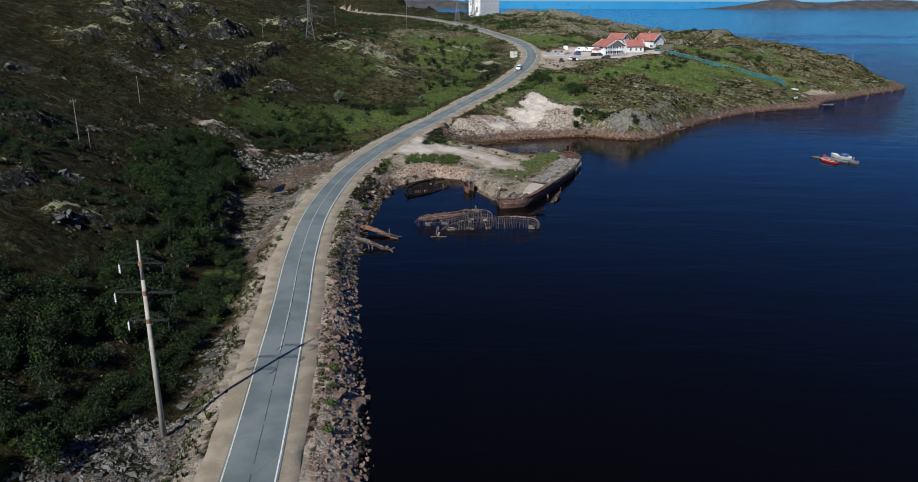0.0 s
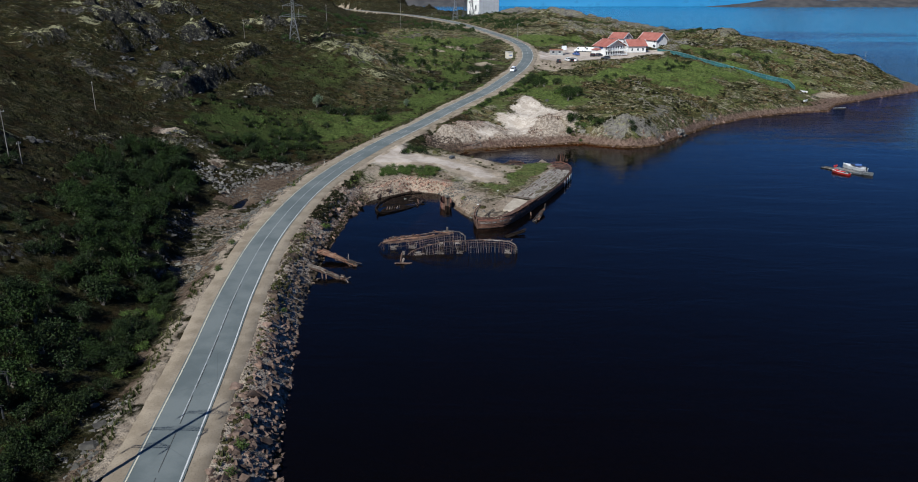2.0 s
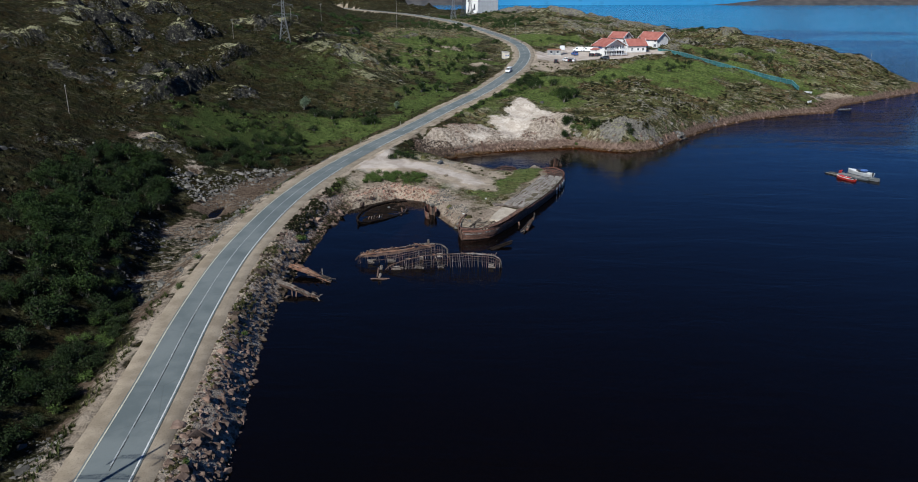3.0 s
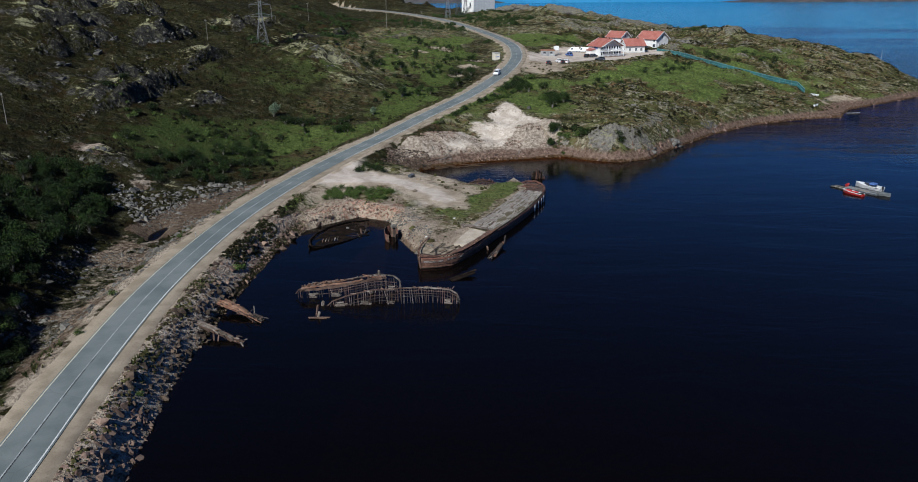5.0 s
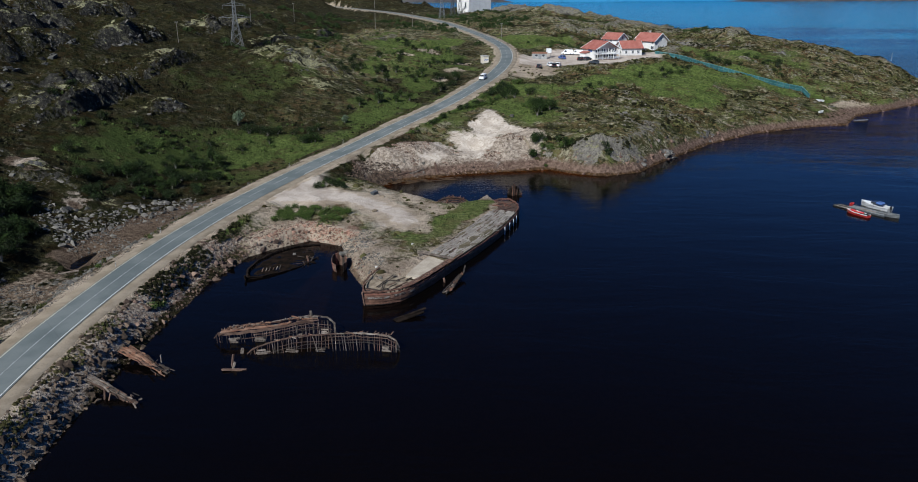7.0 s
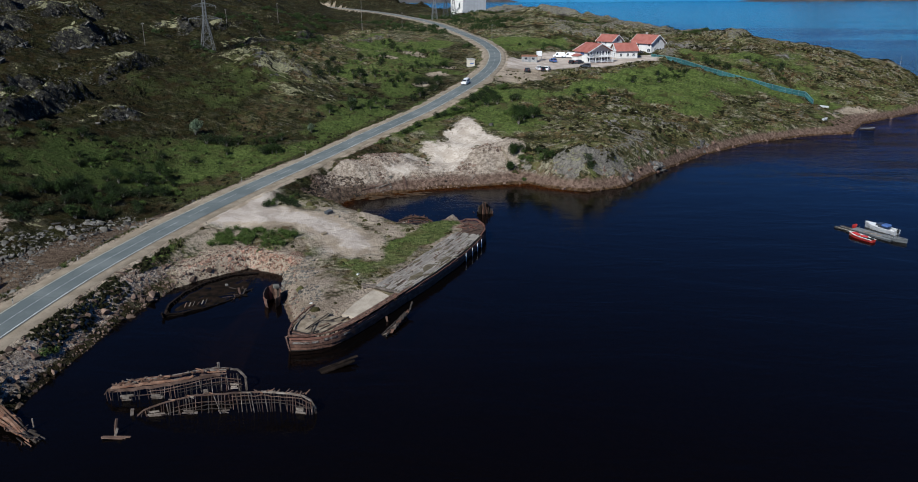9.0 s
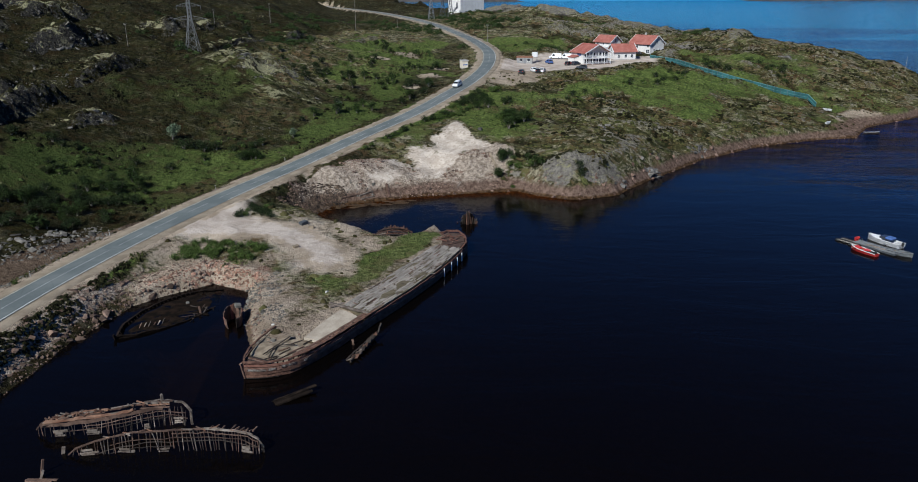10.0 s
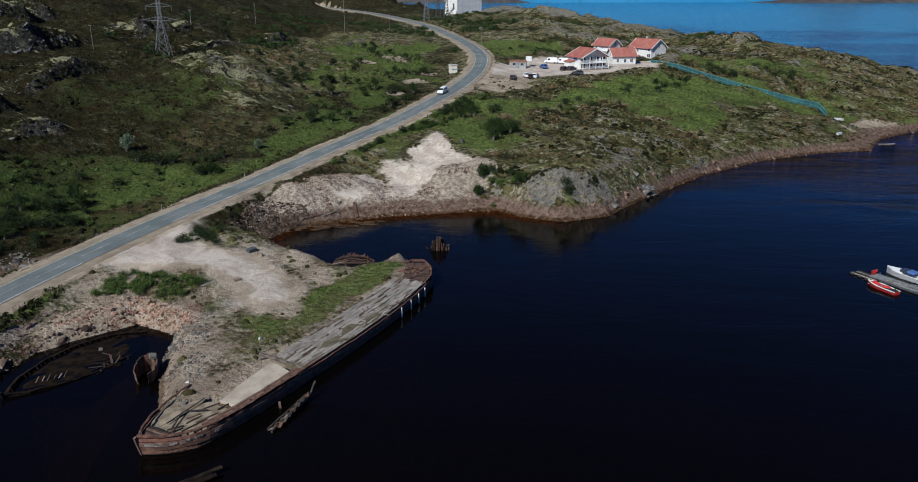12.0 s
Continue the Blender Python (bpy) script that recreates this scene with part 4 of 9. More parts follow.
    cover["verge"] = np.maximum(cover["verge"], np.maximum(front * 0.9, earth * 0.62 * (y > 300)))
    cover["mud"] = np.clip(cover["mud"], 0, 1)
    cover["sand"] = np.maximum(cover["sand"], on_spit * 0.36 * step(0.1, 0.5, fbm(x, y, 6, 3, 14)) * (1 - masks["track"]))
    return z, cover, d, r, side


def ladder(*spans):
    out = []
    for a, b, n in spans:
        out.append(np.arange(a, b, n))
    return np.concatenate(out + [[spans[-1][1]]])


GX = ladder((-2500, -800, 60), (-800, -220, 10), (-220, -95, 1.8), (-95, 65, 0.8), (65, 235, 1.25), (235, 300, 6))
GY = ladder((-600, -40, 20), (-40, 40, 3), (40, 262, 0.8), (262, 420, 1.25), (420, 620, 2.5), (620, 900, 8), (900, 1400, 40))
GRID_X, GRID_Y = np.meshgrid(GX, GY)
GRID_Z, COVER, SEA_D, ROAD_R, ROAD_SIDE = land(GRID_X, GRID_Y)


def height(x, y):
    """The ground's height at a place, or at arrays of places."""
    x, y = np.asarray(x, float), np.asarray(y, float)
    i = np.clip(np.searchsorted(GX, x) - 1, 0, len(GX) - 2)
    j = np.clip(np.searchsorted(GY, y) - 1, 0, len(GY) - 2)
    fx, fy = (x - GX[i]) / (GX[i + 1] - GX[i]), (y - GY[j]) / (GY[j + 1] - GY[j])
    a, b, c, d = GRID_Z[j, i], GRID_Z[j, i + 1], GRID_Z[j + 1, i], GRID_Z[j + 1, i + 1]
    return (a * (1 - fx) + b * fx) * (1 - fy) + (c * (1 - fx) + d * fx) * fy


def grid_value(field, x, y):
    i = np.clip(np.searchsorted(GX, x), 0, len(GX) - 1)
    j = np.clip(np.searchsorted(GY, y), 0, len(GY) - 1)
    return field[j, i]


def mesh_from(name, verts, faces, material, smooth=False):
    me = bpy.data.meshes.new(name)
    verts, faces = np.asarray(verts, np.float32), np.asarray(faces, np.int32)
    n = faces.shape[1]
    me.vertices.add(len(verts))
    me.vertices.foreach_set("co", verts.ravel())
    me.loops.add(faces.size)
    me.loops.foreach_set("vertex_index", faces.ravel())
    me.polygons.add(len(faces))
    me.polygons.foreach_set("loop_start", np.arange(0, faces.size, n, dtype=np.int32))
    me.polygons.foreach_set("use_smooth", np.full(len(faces), smooth))
    me.update(calc_edges=True)
    me.materials.append(material)
    return me


def grid_faces(nx, ny):
    k = np.arange(nx * ny).reshape(ny, nx)
    return np.stack([k[:-1, :-1], k[:-1, 1:], k[1:, 1:], k[1:, :-1]], -1).reshape(-1, 4)


def build_ground():
    verts = np.stack([GRID_X, GRID_Y, GRID_Z], -1).reshape(-1, 3)
    me = mesh_from("ground", verts, grid_faces(len(GX), len(GY)), M_GROUND, True)
    for attr, keys in (("cover_a", ("sand", "grass", "rock", "gravel")), ("cover_b", ("scree", "brick", "mud", "tide")), ("cover_c", ("dry_lit", "lichen", "verge", "verge"))):
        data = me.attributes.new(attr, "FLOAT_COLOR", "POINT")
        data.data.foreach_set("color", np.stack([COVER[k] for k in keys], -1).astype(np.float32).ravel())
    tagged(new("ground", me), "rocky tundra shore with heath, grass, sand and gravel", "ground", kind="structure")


build_ground()

WX, WY = ladder((-9000, -30, 8970), (-30, 70, 1.25), (70, 240, 10), (240, 9000, 8760)), ladder((-9000, 140, 9140), (140, 205, 2.5), (205, 265, 1.25), (265, 420, 10), (420, 9000, 8580))
wgx, wgy = np.meshgrid(WX, WY)
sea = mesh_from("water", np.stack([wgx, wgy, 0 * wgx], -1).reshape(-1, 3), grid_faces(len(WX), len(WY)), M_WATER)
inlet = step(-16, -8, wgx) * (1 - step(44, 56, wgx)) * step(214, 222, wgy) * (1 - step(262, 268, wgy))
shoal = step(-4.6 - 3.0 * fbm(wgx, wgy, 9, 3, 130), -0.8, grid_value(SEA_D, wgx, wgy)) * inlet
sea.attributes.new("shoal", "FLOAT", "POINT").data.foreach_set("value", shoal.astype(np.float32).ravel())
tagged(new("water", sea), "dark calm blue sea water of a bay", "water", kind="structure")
seabed = mesh_from("seabed", [(-9000, -9000, -7.5), (9000, -9000, -7.5), (9000, 9000, -7.5), (-9000, 9000, -7.5)], [(0, 1, 2, 3)], M_SEABED)
tagged(new("seabed", seabed), "sea bottom blackened for the deep water above it", "seabed", kind="structure")


def far_hills(name, x0, x1, y, depth, top, seed, label):
    """A low range on the far side of the water."""
    xs, ks = np.arange(x0, x1, 25.0), np.linspace(0, 1, 14)
    x, k = np.meshgrid(xs, ks)
    ends = step(x0, x0 + 500, x) * step(-x1, -x1 + 300, -x)
    z = -2 + (top * (0.7 + 0.5 * fbm(x, k * 300, 420, 4, seed)) * np.sin(np.clip(k * 1.25, 0, 1) * math.pi / 2) ** 0.8 + fbm(x, k * 900, 60, 3, seed + 5) * 6 * step(0, 0.2, k)) * ends
    me = mesh_from(name, np.stack([x, y + k * depth + fbm(x, x * 0, 260, 3, seed) * 60, z], -1).reshape(-1, 3), grid_faces(len(xs), len(ks)), M_FAR, True)
    tagged(new(name, me), label, "backdrop", kind="structure")


far_hills("backdrop_isle", 1260, 4200, 4450, 300, 70, 7, "low bare rocky island across the water")
far_hills("backdrop_far_shore", -3500, 120, 4700, 190, 70, 19, "distant bare hills on the far shore")
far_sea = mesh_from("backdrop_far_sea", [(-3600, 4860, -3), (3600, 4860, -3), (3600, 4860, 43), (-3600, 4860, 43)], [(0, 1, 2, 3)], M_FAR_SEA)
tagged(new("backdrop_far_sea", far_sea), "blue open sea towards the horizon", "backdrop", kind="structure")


# ---- the road ----
def ribbon(name, offsets, material, y0=-40.0, y1=1e9, lift=0.0, crown=True, wobble=0.0, gaps=None, label="", parent=None):
    """A strip along the road; offsets run from its left to its right edge."""
    line = spline(ROAD_LINE, 0.8)
    line = line[(line[:, 1] > y0) & (line[:, 1] < y1)]
    t = np.gradient(line[:, :2], axis=0)
    t /= np.linalg.norm(t, axis=1)[:, None]
    right = np.stack([t[:, 1], -t[:, 0]], 1)
    off = np.array(offsets, float)
    o = np.repeat(off[None], len(line), 0)
    if wobble:
        s = np.arange(len(line)) * 0.8
        o[:, 0] -= (fbm(s, s * 0 + 3, 19, 2, 71) + 0.6 * fbm(s, s * 0 + 3, 3, 3, 73)) * wobble
        o[:, -1] += (fbm(s, s * 0 + 9, 19, 2, 72) + 0.6 * fbm(s, s * 0 + 3, 3, 3, 74)) * wobble
    x = line[:, None, 0] + right[:, None, 0] * o
    y = line[:, None, 1] + right[:, None, 1] * o
    z = line[:, None, 2] + lift - (np.abs(o) * 0.02 if crown else 0) + 0 * o
    if wobble:
        z[:, 0] -= 0.45
        z[:, -1] -= 0.45
    faces = grid_faces(len(off), len(line))
    if gaps is not None:
        faces = faces[[gaps(line[f[0] // len(off), 1]) for f in faces]]
    ob = new(name, mesh_from(name, np.stack([x, y, z], -1).reshape(-1, 3), faces, material, True))
    ob.parent = parent
    return tagged(ob, label, "" if parent else "road", kind="" if parent else "structure")


ribbon("road_shoulder", (-5.1, -4.5, -3.2, 0, 3.2, 4.3, 4.8), M_SHOULDER, wobble=0.75, lift=-0.03, label="sandy gravel road shoulder with ragged edges")
road = ribbon("road", (-2.58, -1.3, 0, 1.3, 2.58), M_ASPHALT, lift=0.03, label="narrow grey worn asphalt road with a gentle bend")
ribbon("edge_line", (2.28, 2.42), M_WHITE_LINE, lift=0.05, gaps=lambda y: not 196 < y < 216, label="white painted edge line", parent=road)
ribbon("edge_line", (-2.42, -2.28), M_YELLOW_LINE, lift=0.05, label="faded yellowish edge line", parent=road)
ribbon("centre_seam", (0.1, 0.17), M_SEAM, lift=0.045, y1=112, gaps=lambda y: (y % 7.3) < 6.1, label="dark open seam in the asphalt", parent=road)
ribbon("centre_line", (-0.06, 0.06), M_THIN_LINE, lift=0.05, gaps=lambda y: 74 < y < 180 or (y > 180 and (y % 9) < 6), label="thin worn centre line", parent=road)

# ---- helpers for things ----
def part(name, bm, material, parent, label="", smooth=False):
    """Links a bmesh as one mesh object under a thing or a part."""
    me = bpy.data.meshes.new(name)
    bm.to_mesh(me)
    bm.free()
    if smooth:
        me.polygons.foreach_set("use_smooth", np.full(len(me.polygons), True))
    me.materials.append(material)
    ob = new(name, me)
    ob.parent = parent
    return tagged(ob, label)


def thing(name, label, category, x=0.0, y=0.0, z=0.0, turn=0.0, group="", kind="", tilt=(0.0, 0.0)):
    ob = new(name)
    ob.matrix_world = pose(x, y, z, tilt[0], tilt[1], turn)
    return tagged(ob, label, category, group, kind)


def box(bm, size, at=(0, 0, 0), turn=(0, 0, 0), bevel=0.0):
    """A block of the given size, its middle at a place; turn in degrees."""
    out = bmesh.ops.create_cube(bm, size=1.0, matrix=pose(*at, *turn) @ Matrix.Diagonal((*size, 1)))
    if bevel:
        edges = list({e for v in out["verts"] for e in v.link_edges})
        bmesh.ops.bevel(bm, geom=edges, offset=bevel, segments=1, affect="EDGES", clamp_overlap=True)
    return bm


def rod(bm, a, b, r0, r1=None, sides=6, caps=True):
    a, b = Vector(a), Vector(b)
    m = Matrix.Translation((a + b) / 2) @ (b - a).to_track_quat("Z", "Y").to_matrix().to_4x4()
    bmesh.ops.create_cone(bm, cap_ends=caps, segments=sides, radius1=r0, radius2=r0 if r1 is None else r1, depth=(b - a).length, matrix=m)
    return bm


def beam(bm, a, b, w, h, roll=0.0):
    """A squared timber from a to b, w across and h high."""
    a, b = Vector(a), Vector(b)
    d = b - a
    m = Matrix.Translation((a + b) / 2) @ d.to_track_quat("X", "Z").to_matrix().to_4x4() @ pose(0, 0, 0, roll)
    bmesh.ops.create_cube(bm, size=1.0, matrix=m @ Matrix.Diagonal((d.length, w, h, 1)))
    return bm


def prism(bm, outline, z0, z1):
    """An upright block over an outline in plan."""
    lo = [bm.verts.new((x, y, z0)) for x, y in outline]
    hi = [bm.verts.new((x, y, z1)) for x, y in outline]
    bm.faces.new(hi)
    bm.faces.new(lo[::-1])
    for i in range(len(lo)):
        j = (i + 1) % len(lo)
        bm.faces.new((lo[i], lo[j], hi[j], hi[i]))
    return bm


def new_bm():
    return bmesh.new()


RNG = np.random.default_rng(5)


# ---- loose stones ----
def stone_shape(seed, flat=0.75):
    """A broken stone: the hull of a few points; vertices and triangles."""
    rng = np.random.default_rng(seed)
    bm = bmesh.new()
    for _ in range(13):
        v = rng.normal(size=3)
        v = np.sign(v) * np.abs(v / np.linalg.norm(v)) ** 0.75 * rng.uniform(0.75, 1.05)
        bm.verts.new((v[0] * 0.6, v[1] * 0.5, v[2] * 0.5 * flat))
    hull = bmesh.ops.convex_hull(bm, input=bm.verts)
    bmesh.ops.delete(bm, geom=list({e for e in hull["geom_interior"] + hull["geom_unused"] if isinstance(e, bmesh.types.BMVert)}), context="VERTS")
    bmesh.ops.triangulate(bm, faces=bm.faces)
    bm.verts.index_update()
    out = np.array([v.co for v in bm.verts]), np.array([[v.index for v in f.verts] for f in bm.faces])
    bm.free()
    return out


STONES = [stone_shape(s) for s in range(7)]
SLABS = [stone_shape(40 + s, 0.35) for s in range(5)]


def scatter(name, shapes, x, y, size, material, label, category, sink=0.2, tilt=0.5, stretch=0.3, kind="stuff", parent=None, smooth=False, rng=RNG):
    """Many small shapes standing on the ground, as one mesh."""
    n = len(x)
    z = height(x, y) - size * sink
    verts, faces, base = [], [], 0
    which = rng.integers(0, len(shapes), n)
    yaw, lean, way = rng.uniform(0, 6.283, n), rng.normal(0, tilt, n), rng.uniform(0, 6.283, n)
    grow = 1 + rng.uniform(-stretch, stretch, (n, 3))
    for k, (sv, sf) in enumerate(shapes):
        sel = np.nonzero(which == k)[0]
        if not len(sel):
            continue
        p = sv[None] * grow[sel, None] * size[sel, None, None]
        c, s = np.cos(yaw[sel])[:, None], np.sin(yaw[sel])[:, None]
        px, py, pz = p[..., 0] * c - p[..., 1] * s, p[..., 0] * s + p[..., 1] * c, p[..., 2]
        cl, sl = np.cos(lean[sel])[:, None], np.sin(lean[sel])[:, None]
        cw, sw = np.cos(way[sel])[:, None], np.sin(way[sel])[:, None]
        a, b = px * cw + py * sw, -px * sw + py * cw
        a, pz = a * cl + pz * sl, -a * sl + pz * cl
        px, py = a * cw - b * sw, a * sw + b * cw
        out = np.stack([px + x[sel][:, None], py + y[sel][:, None], pz + z[sel][:, None]], -1)
        verts.append(out.reshape(-1, 3))
        faces.append((sf[None] + (np.arange(len(sel)) * len(sv))[:, None, None] + base).reshape(-1, 3))
        base += len(sel) * len(sv)
    ob = new(name, mesh_from(name, np.concatenate(verts), np.concatenate(faces), material, smooth))
    ob.parent = parent
    return tagged(ob, label, "" if parent else category, kind=kind)


def spread(n, x0, x1, y0, y1, keep, rng=RNG):
    """n places at random in a field, of which keep(x, y) says which stay."""
    x, y = rng.uniform(x0, x1, n), rng.uniform(y0, y1, n)
    k = keep(x, y)
    return x[k], y[k]


def road_r(x, y):
    return grid_value(ROAD_R, x, y)


def sea_d(x, y):
    return grid_value(SEA_D, x, y)


def cover(name, x, y):
    return grid_value(COVER[name], x, y)


def bank_places(n, y0, y1):
    return spread(n, -34, -6, y0, y1, lambda x, y: (grid_value(ROAD_SIDE, x, y) > 0) & (road_r(x, y) > 5.2 + RNG.uniform(-0.4, 0.7, len(x))) & (sea_d(x, y) > -0.9) & (sea_d(x, y) < 6))


rock_bank = thing("rock_bank", "bank of tumbled grey-brown quarry stone below the road", "rock bank", kind="structure")
bx, by = bank_places(27000, 40, 188)
bs = np.clip(RNG.lognormal(-0.9, 0.58, len(bx)) * np.where(by > 140, 0.72, 1.0), 0.16, 1.9)
near_stretch = (by > 56) & (by < 82)
pick = np.nonzero(near_stretch)[0]
pick = pick[np.argsort(-bs[pick])][:290]
rest = np.setdiff1d(np.arange(len(bx)), pick)
# on the middle stretch the bank's shade is put into a darker stone
for sel, mat, words in ((rest[by[rest] <= 104], M_ROCK_STUFF, "tumbled reddish quarry stones"), (rest[(by[rest] > 104) & (by[rest] <= 140)], M_BANK_STUFF, "bank stones in a tone darkened for shade"), (rest[by[rest] > 140], M_BANK_TAN, "tan broken stones above the cove")):
    scatter("loose_stones", STONES, bx[sel], by[sel], bs[sel], mat, words, "", parent=rock_bank)
stone_meshes = [mesh_from("stone", v, f, M_ROCK) for v, f in STONES]
for k in pick:
    stone = new("stone", stone_meshes[k % len(stone_meshes)])
    stone.matrix_world = pose(bx[k], by[k], float(height(bx[k], by[k])) - 0.12 * bs[k], *RNG.uniform(-35, 35, 2), RNG.uniform(0, 360)) @ Matrix.Diagonal((*(bs[k] * RNG.uniform(0.85, 1.3, 3)), 1))
    stone.parent = rock_bank

lx, ly = spread(22000, -48, -22, 40, 215, lambda x, y: (grid_value(ROAD_SIDE, x, y) < 0) & (road_r(x, y) > 6.0) & (road_r(x, y) < 6.2 + np.abs(RNG.normal(0, 2.8, len(x)))) & (fbm(x, y, 6, 2, 51) > -0.15))
scatter("roadside_stones", STONES, lx, ly, np.clip(RNG.lognormal(-0.95, 0.65, len(lx)), 0.15, 1.9), M_BOULDER, "grey stones along the landward road edge", "stones")
dx, dy = spread(5200, -42, -26, 40, 62, lambda x, y: (grid_value(ROAD_SIDE, x, y) < 0) & (road_r(x, y) > 5.6) & (inside_distance(x, y, [(-27, 40), (-29, 52), (-31, 61), (-35, 60), (-39, 52), (-41, 40)]) > RNG.uniform(-1, 1, len(x))))
scatter("pole_rubble", STONES + SLABS, dx, dy, np.clip(RNG.lognormal(-1.0, 0.5, len(dx)), 0.14, 1.3), M_BOULDER, "grey broken stones heaped round the power pole", "rubble", tilt=0.8)
mx, my = spread(6000, -58, -36, 110, 218, lambda x, y: (cover("mud", x, y) > 0.05) & (fbm(x, y, 11, 2, 44) > 0.0))
scatter("stream_stones", STONES, mx, my, np.clip(RNG.lognormal(-0.9, 0.5, len(mx)), 0.15, 1.4), M_BOULDER, "pale stones in the muddy stream bed", "stones")
ex, ey = spread(2600, -66, -38, 172, 210, lambda x, y: inside_distance(x, y, [(-64, 186), (-60, 178), (-54, 174), (-51, 182), (-46, 195), (-41, 205), (-44, 208), (-52, 193), (-58, 186)]) > RNG.uniform(-1.5, 0.5, len(x)))
scatter("stream_boulders", STONES + SLABS, ex, ey, np.clip(RNG.lognormal(-0.35, 0.5, len(ex)), 0.25, 2.0), M_PALE_STONE, "pale grey boulders heaped along the stream bank", "boulders", sink=0.15)
sx, sy = spread(15000, -14, 36, 218, 256, lambda x, y: (cover("scree", x, y) > 0.3) & (cover("sand", x, y) < 0.3) & (sea_d(x, y) > 0.2) & (fbm(x, y, 7, 2, 45) > -0.25))
scatter("rubble", SLABS + STONES, sx, sy, np.clip(RNG.lognormal(-0.95, 0.5, len(sx)), 0.15, 1.2), M_ROCK_STUFF, "grey-brown rubble slope above the inlet", "rubble", tilt=0.8)
rx, ry = spread(7000, -16, 2, 217, 236, lambda x, y: (sea_d(x, y) > -0.3) & (sea_d(x, y) < 6 + 2 * fbm(x, y, 5, 2, 119)) & (road_r(x, y) > 6) & (inside_distance(x, y, [(-16, 220), (-10, 218), (-4, 222), (1, 230), (-1, 235), (-8, 234), (-14, 228)]) > 0))
scatter("corner_rubble", STONES + SLABS, rx, ry, np.clip(RNG.lognormal(-0.8, 0.45, len(rx)), 0.2, 1.2), M_BANK_STUFF, "dark tumbled stones at the corner of the inlet", "rubble", tilt=0.8)
qx, qy = spread(6000, -20, -1, 176, 190, lambda x, y: (cover("brick", x, y) > 0.25) & (sea_d(x, y) > 0.1) & (sea_d(x, y) < 3.4 + fbm(x, y, 4, 2, 94)))
scatter("broken_brick", SLABS + STONES, qx, qy, np.clip(RNG.lognormal(-1.15, 0.4, len(qx)), 0.14, 0.8), M_BRICK_RUBBLE, "reddish broken stone and brick at the cove", "rubble", tilt=0.8)
cx, cy = spread(22000, 30, 232, 234, 410, lambda x, y: (sea_d(x, y) > -0.4) & (sea_d(x, y) < 4.5))
scatter("shore_rocks", STONES + SLABS, cx, cy, np.clip(RNG.lognormal(-0.35, 0.5, len(cx)), 0.3, 2.4), M_RED_STONE, "washed reddish rocks along the tide line", "shore rocks", sink=0.3)
ux, uy = spread(5500, -8, 28, 150, 214, lambda x, y: (sea_d(x, y) > -0.3) & (sea_d(x, y) < 3.2) & (cover("brick", x, y) < 0.4) & (hulk_frame(x, y)[1] < 0))
scatter("spit_stones", STONES, ux, uy, np.clip(RNG.lognormal(-1.2, 0.5, len(ux)), 0.12, 0.9), M_RED_STONE, "stones on the shore of the spit", "stones")
hx, hy = spread(90000, -160, 5, 60, 420, lambda x, y: (cover("rock", x, y) + 0.5 * fbm(x, y, 14, 3, 46) > 0.3) & (road_r(x, y) > 9) & (cover("mud", x, y) < 0.3))
hx, hy = hx[:7500], hy[:7500]
scatter("hillside_boulders", STONES + SLABS, hx, hy, np.clip(RNG.lognormal(-0.85, 0.6, len(hx)), 0.16, 2.4), M_BOULDER, "pale lichen-grown boulders on the hillside", "boulders", sink=0.28)
hx, hy = spread(26000, 30, 210, 245, 500, lambda x, y: (sea_d(x, y) > 4) & (cover("rock", x, y) + 0.4 * fbm(x, y, 12, 2, 47) > 0.2) & (cover("gravel", x, y) < 0.2))
hx, hy = hx[:9000], hy[:9000]
scatter("headland_boulders", STONES + SLABS, hx, hy, np.clip(RNG.lognormal(-0.8, 0.55, len(hx)), 0.2, 2.0), M_BOULDER, "lichen-grown rocks on the headland", "boulders", sink=0.3)


def outcrop(x, y, wide, tall, seed, turn, label="grey lichen-streaked rock outcrop on the slope", blocks=None):
    """A ledge of bedrock: large broken blocks grown into one mass."""
    rng = np.random.default_rng(seed)
    top = thing("rock_outcrop", label, "rock outcrop", x, y, float(height(x, y)) - 0.3 * tall, turn, group="bedrock outcrops")
    for k in range(int(8 + wide * 1.1)):
        u, w = rng.uniform(-0.5, 0.5) * wide, rng.normal(0, 0.16) * wide * 0.5
        s = rng.uniform(0.5, 1.2) * tall * (1.2 - abs(u) / wide)
        c, q = math.cos(math.radians(turn)), math.sin(math.radians(turn))
        fall = float(height(x + u * c - w * q, y + u * q + w * c)) - float(height(x, y))
        m = pose(u, w, fall + rng.uniform(-0.15, 0.2) * tall * (1 - abs(2 * u / wide)), *rng.uniform(-25, 25, 2), rng.uniform(0, 360)) @ Matrix.Diagonal((s * rng.uniform(1.2, 2.2), s * rng.uniform(0.9, 1.4), s * rng.uniform(0.9, 1.3), 1))
        block = new("block", (blocks or BLOCKS)[int(rng.integers(0, 7))])
        block.matrix_basis = m
        block.parent = top


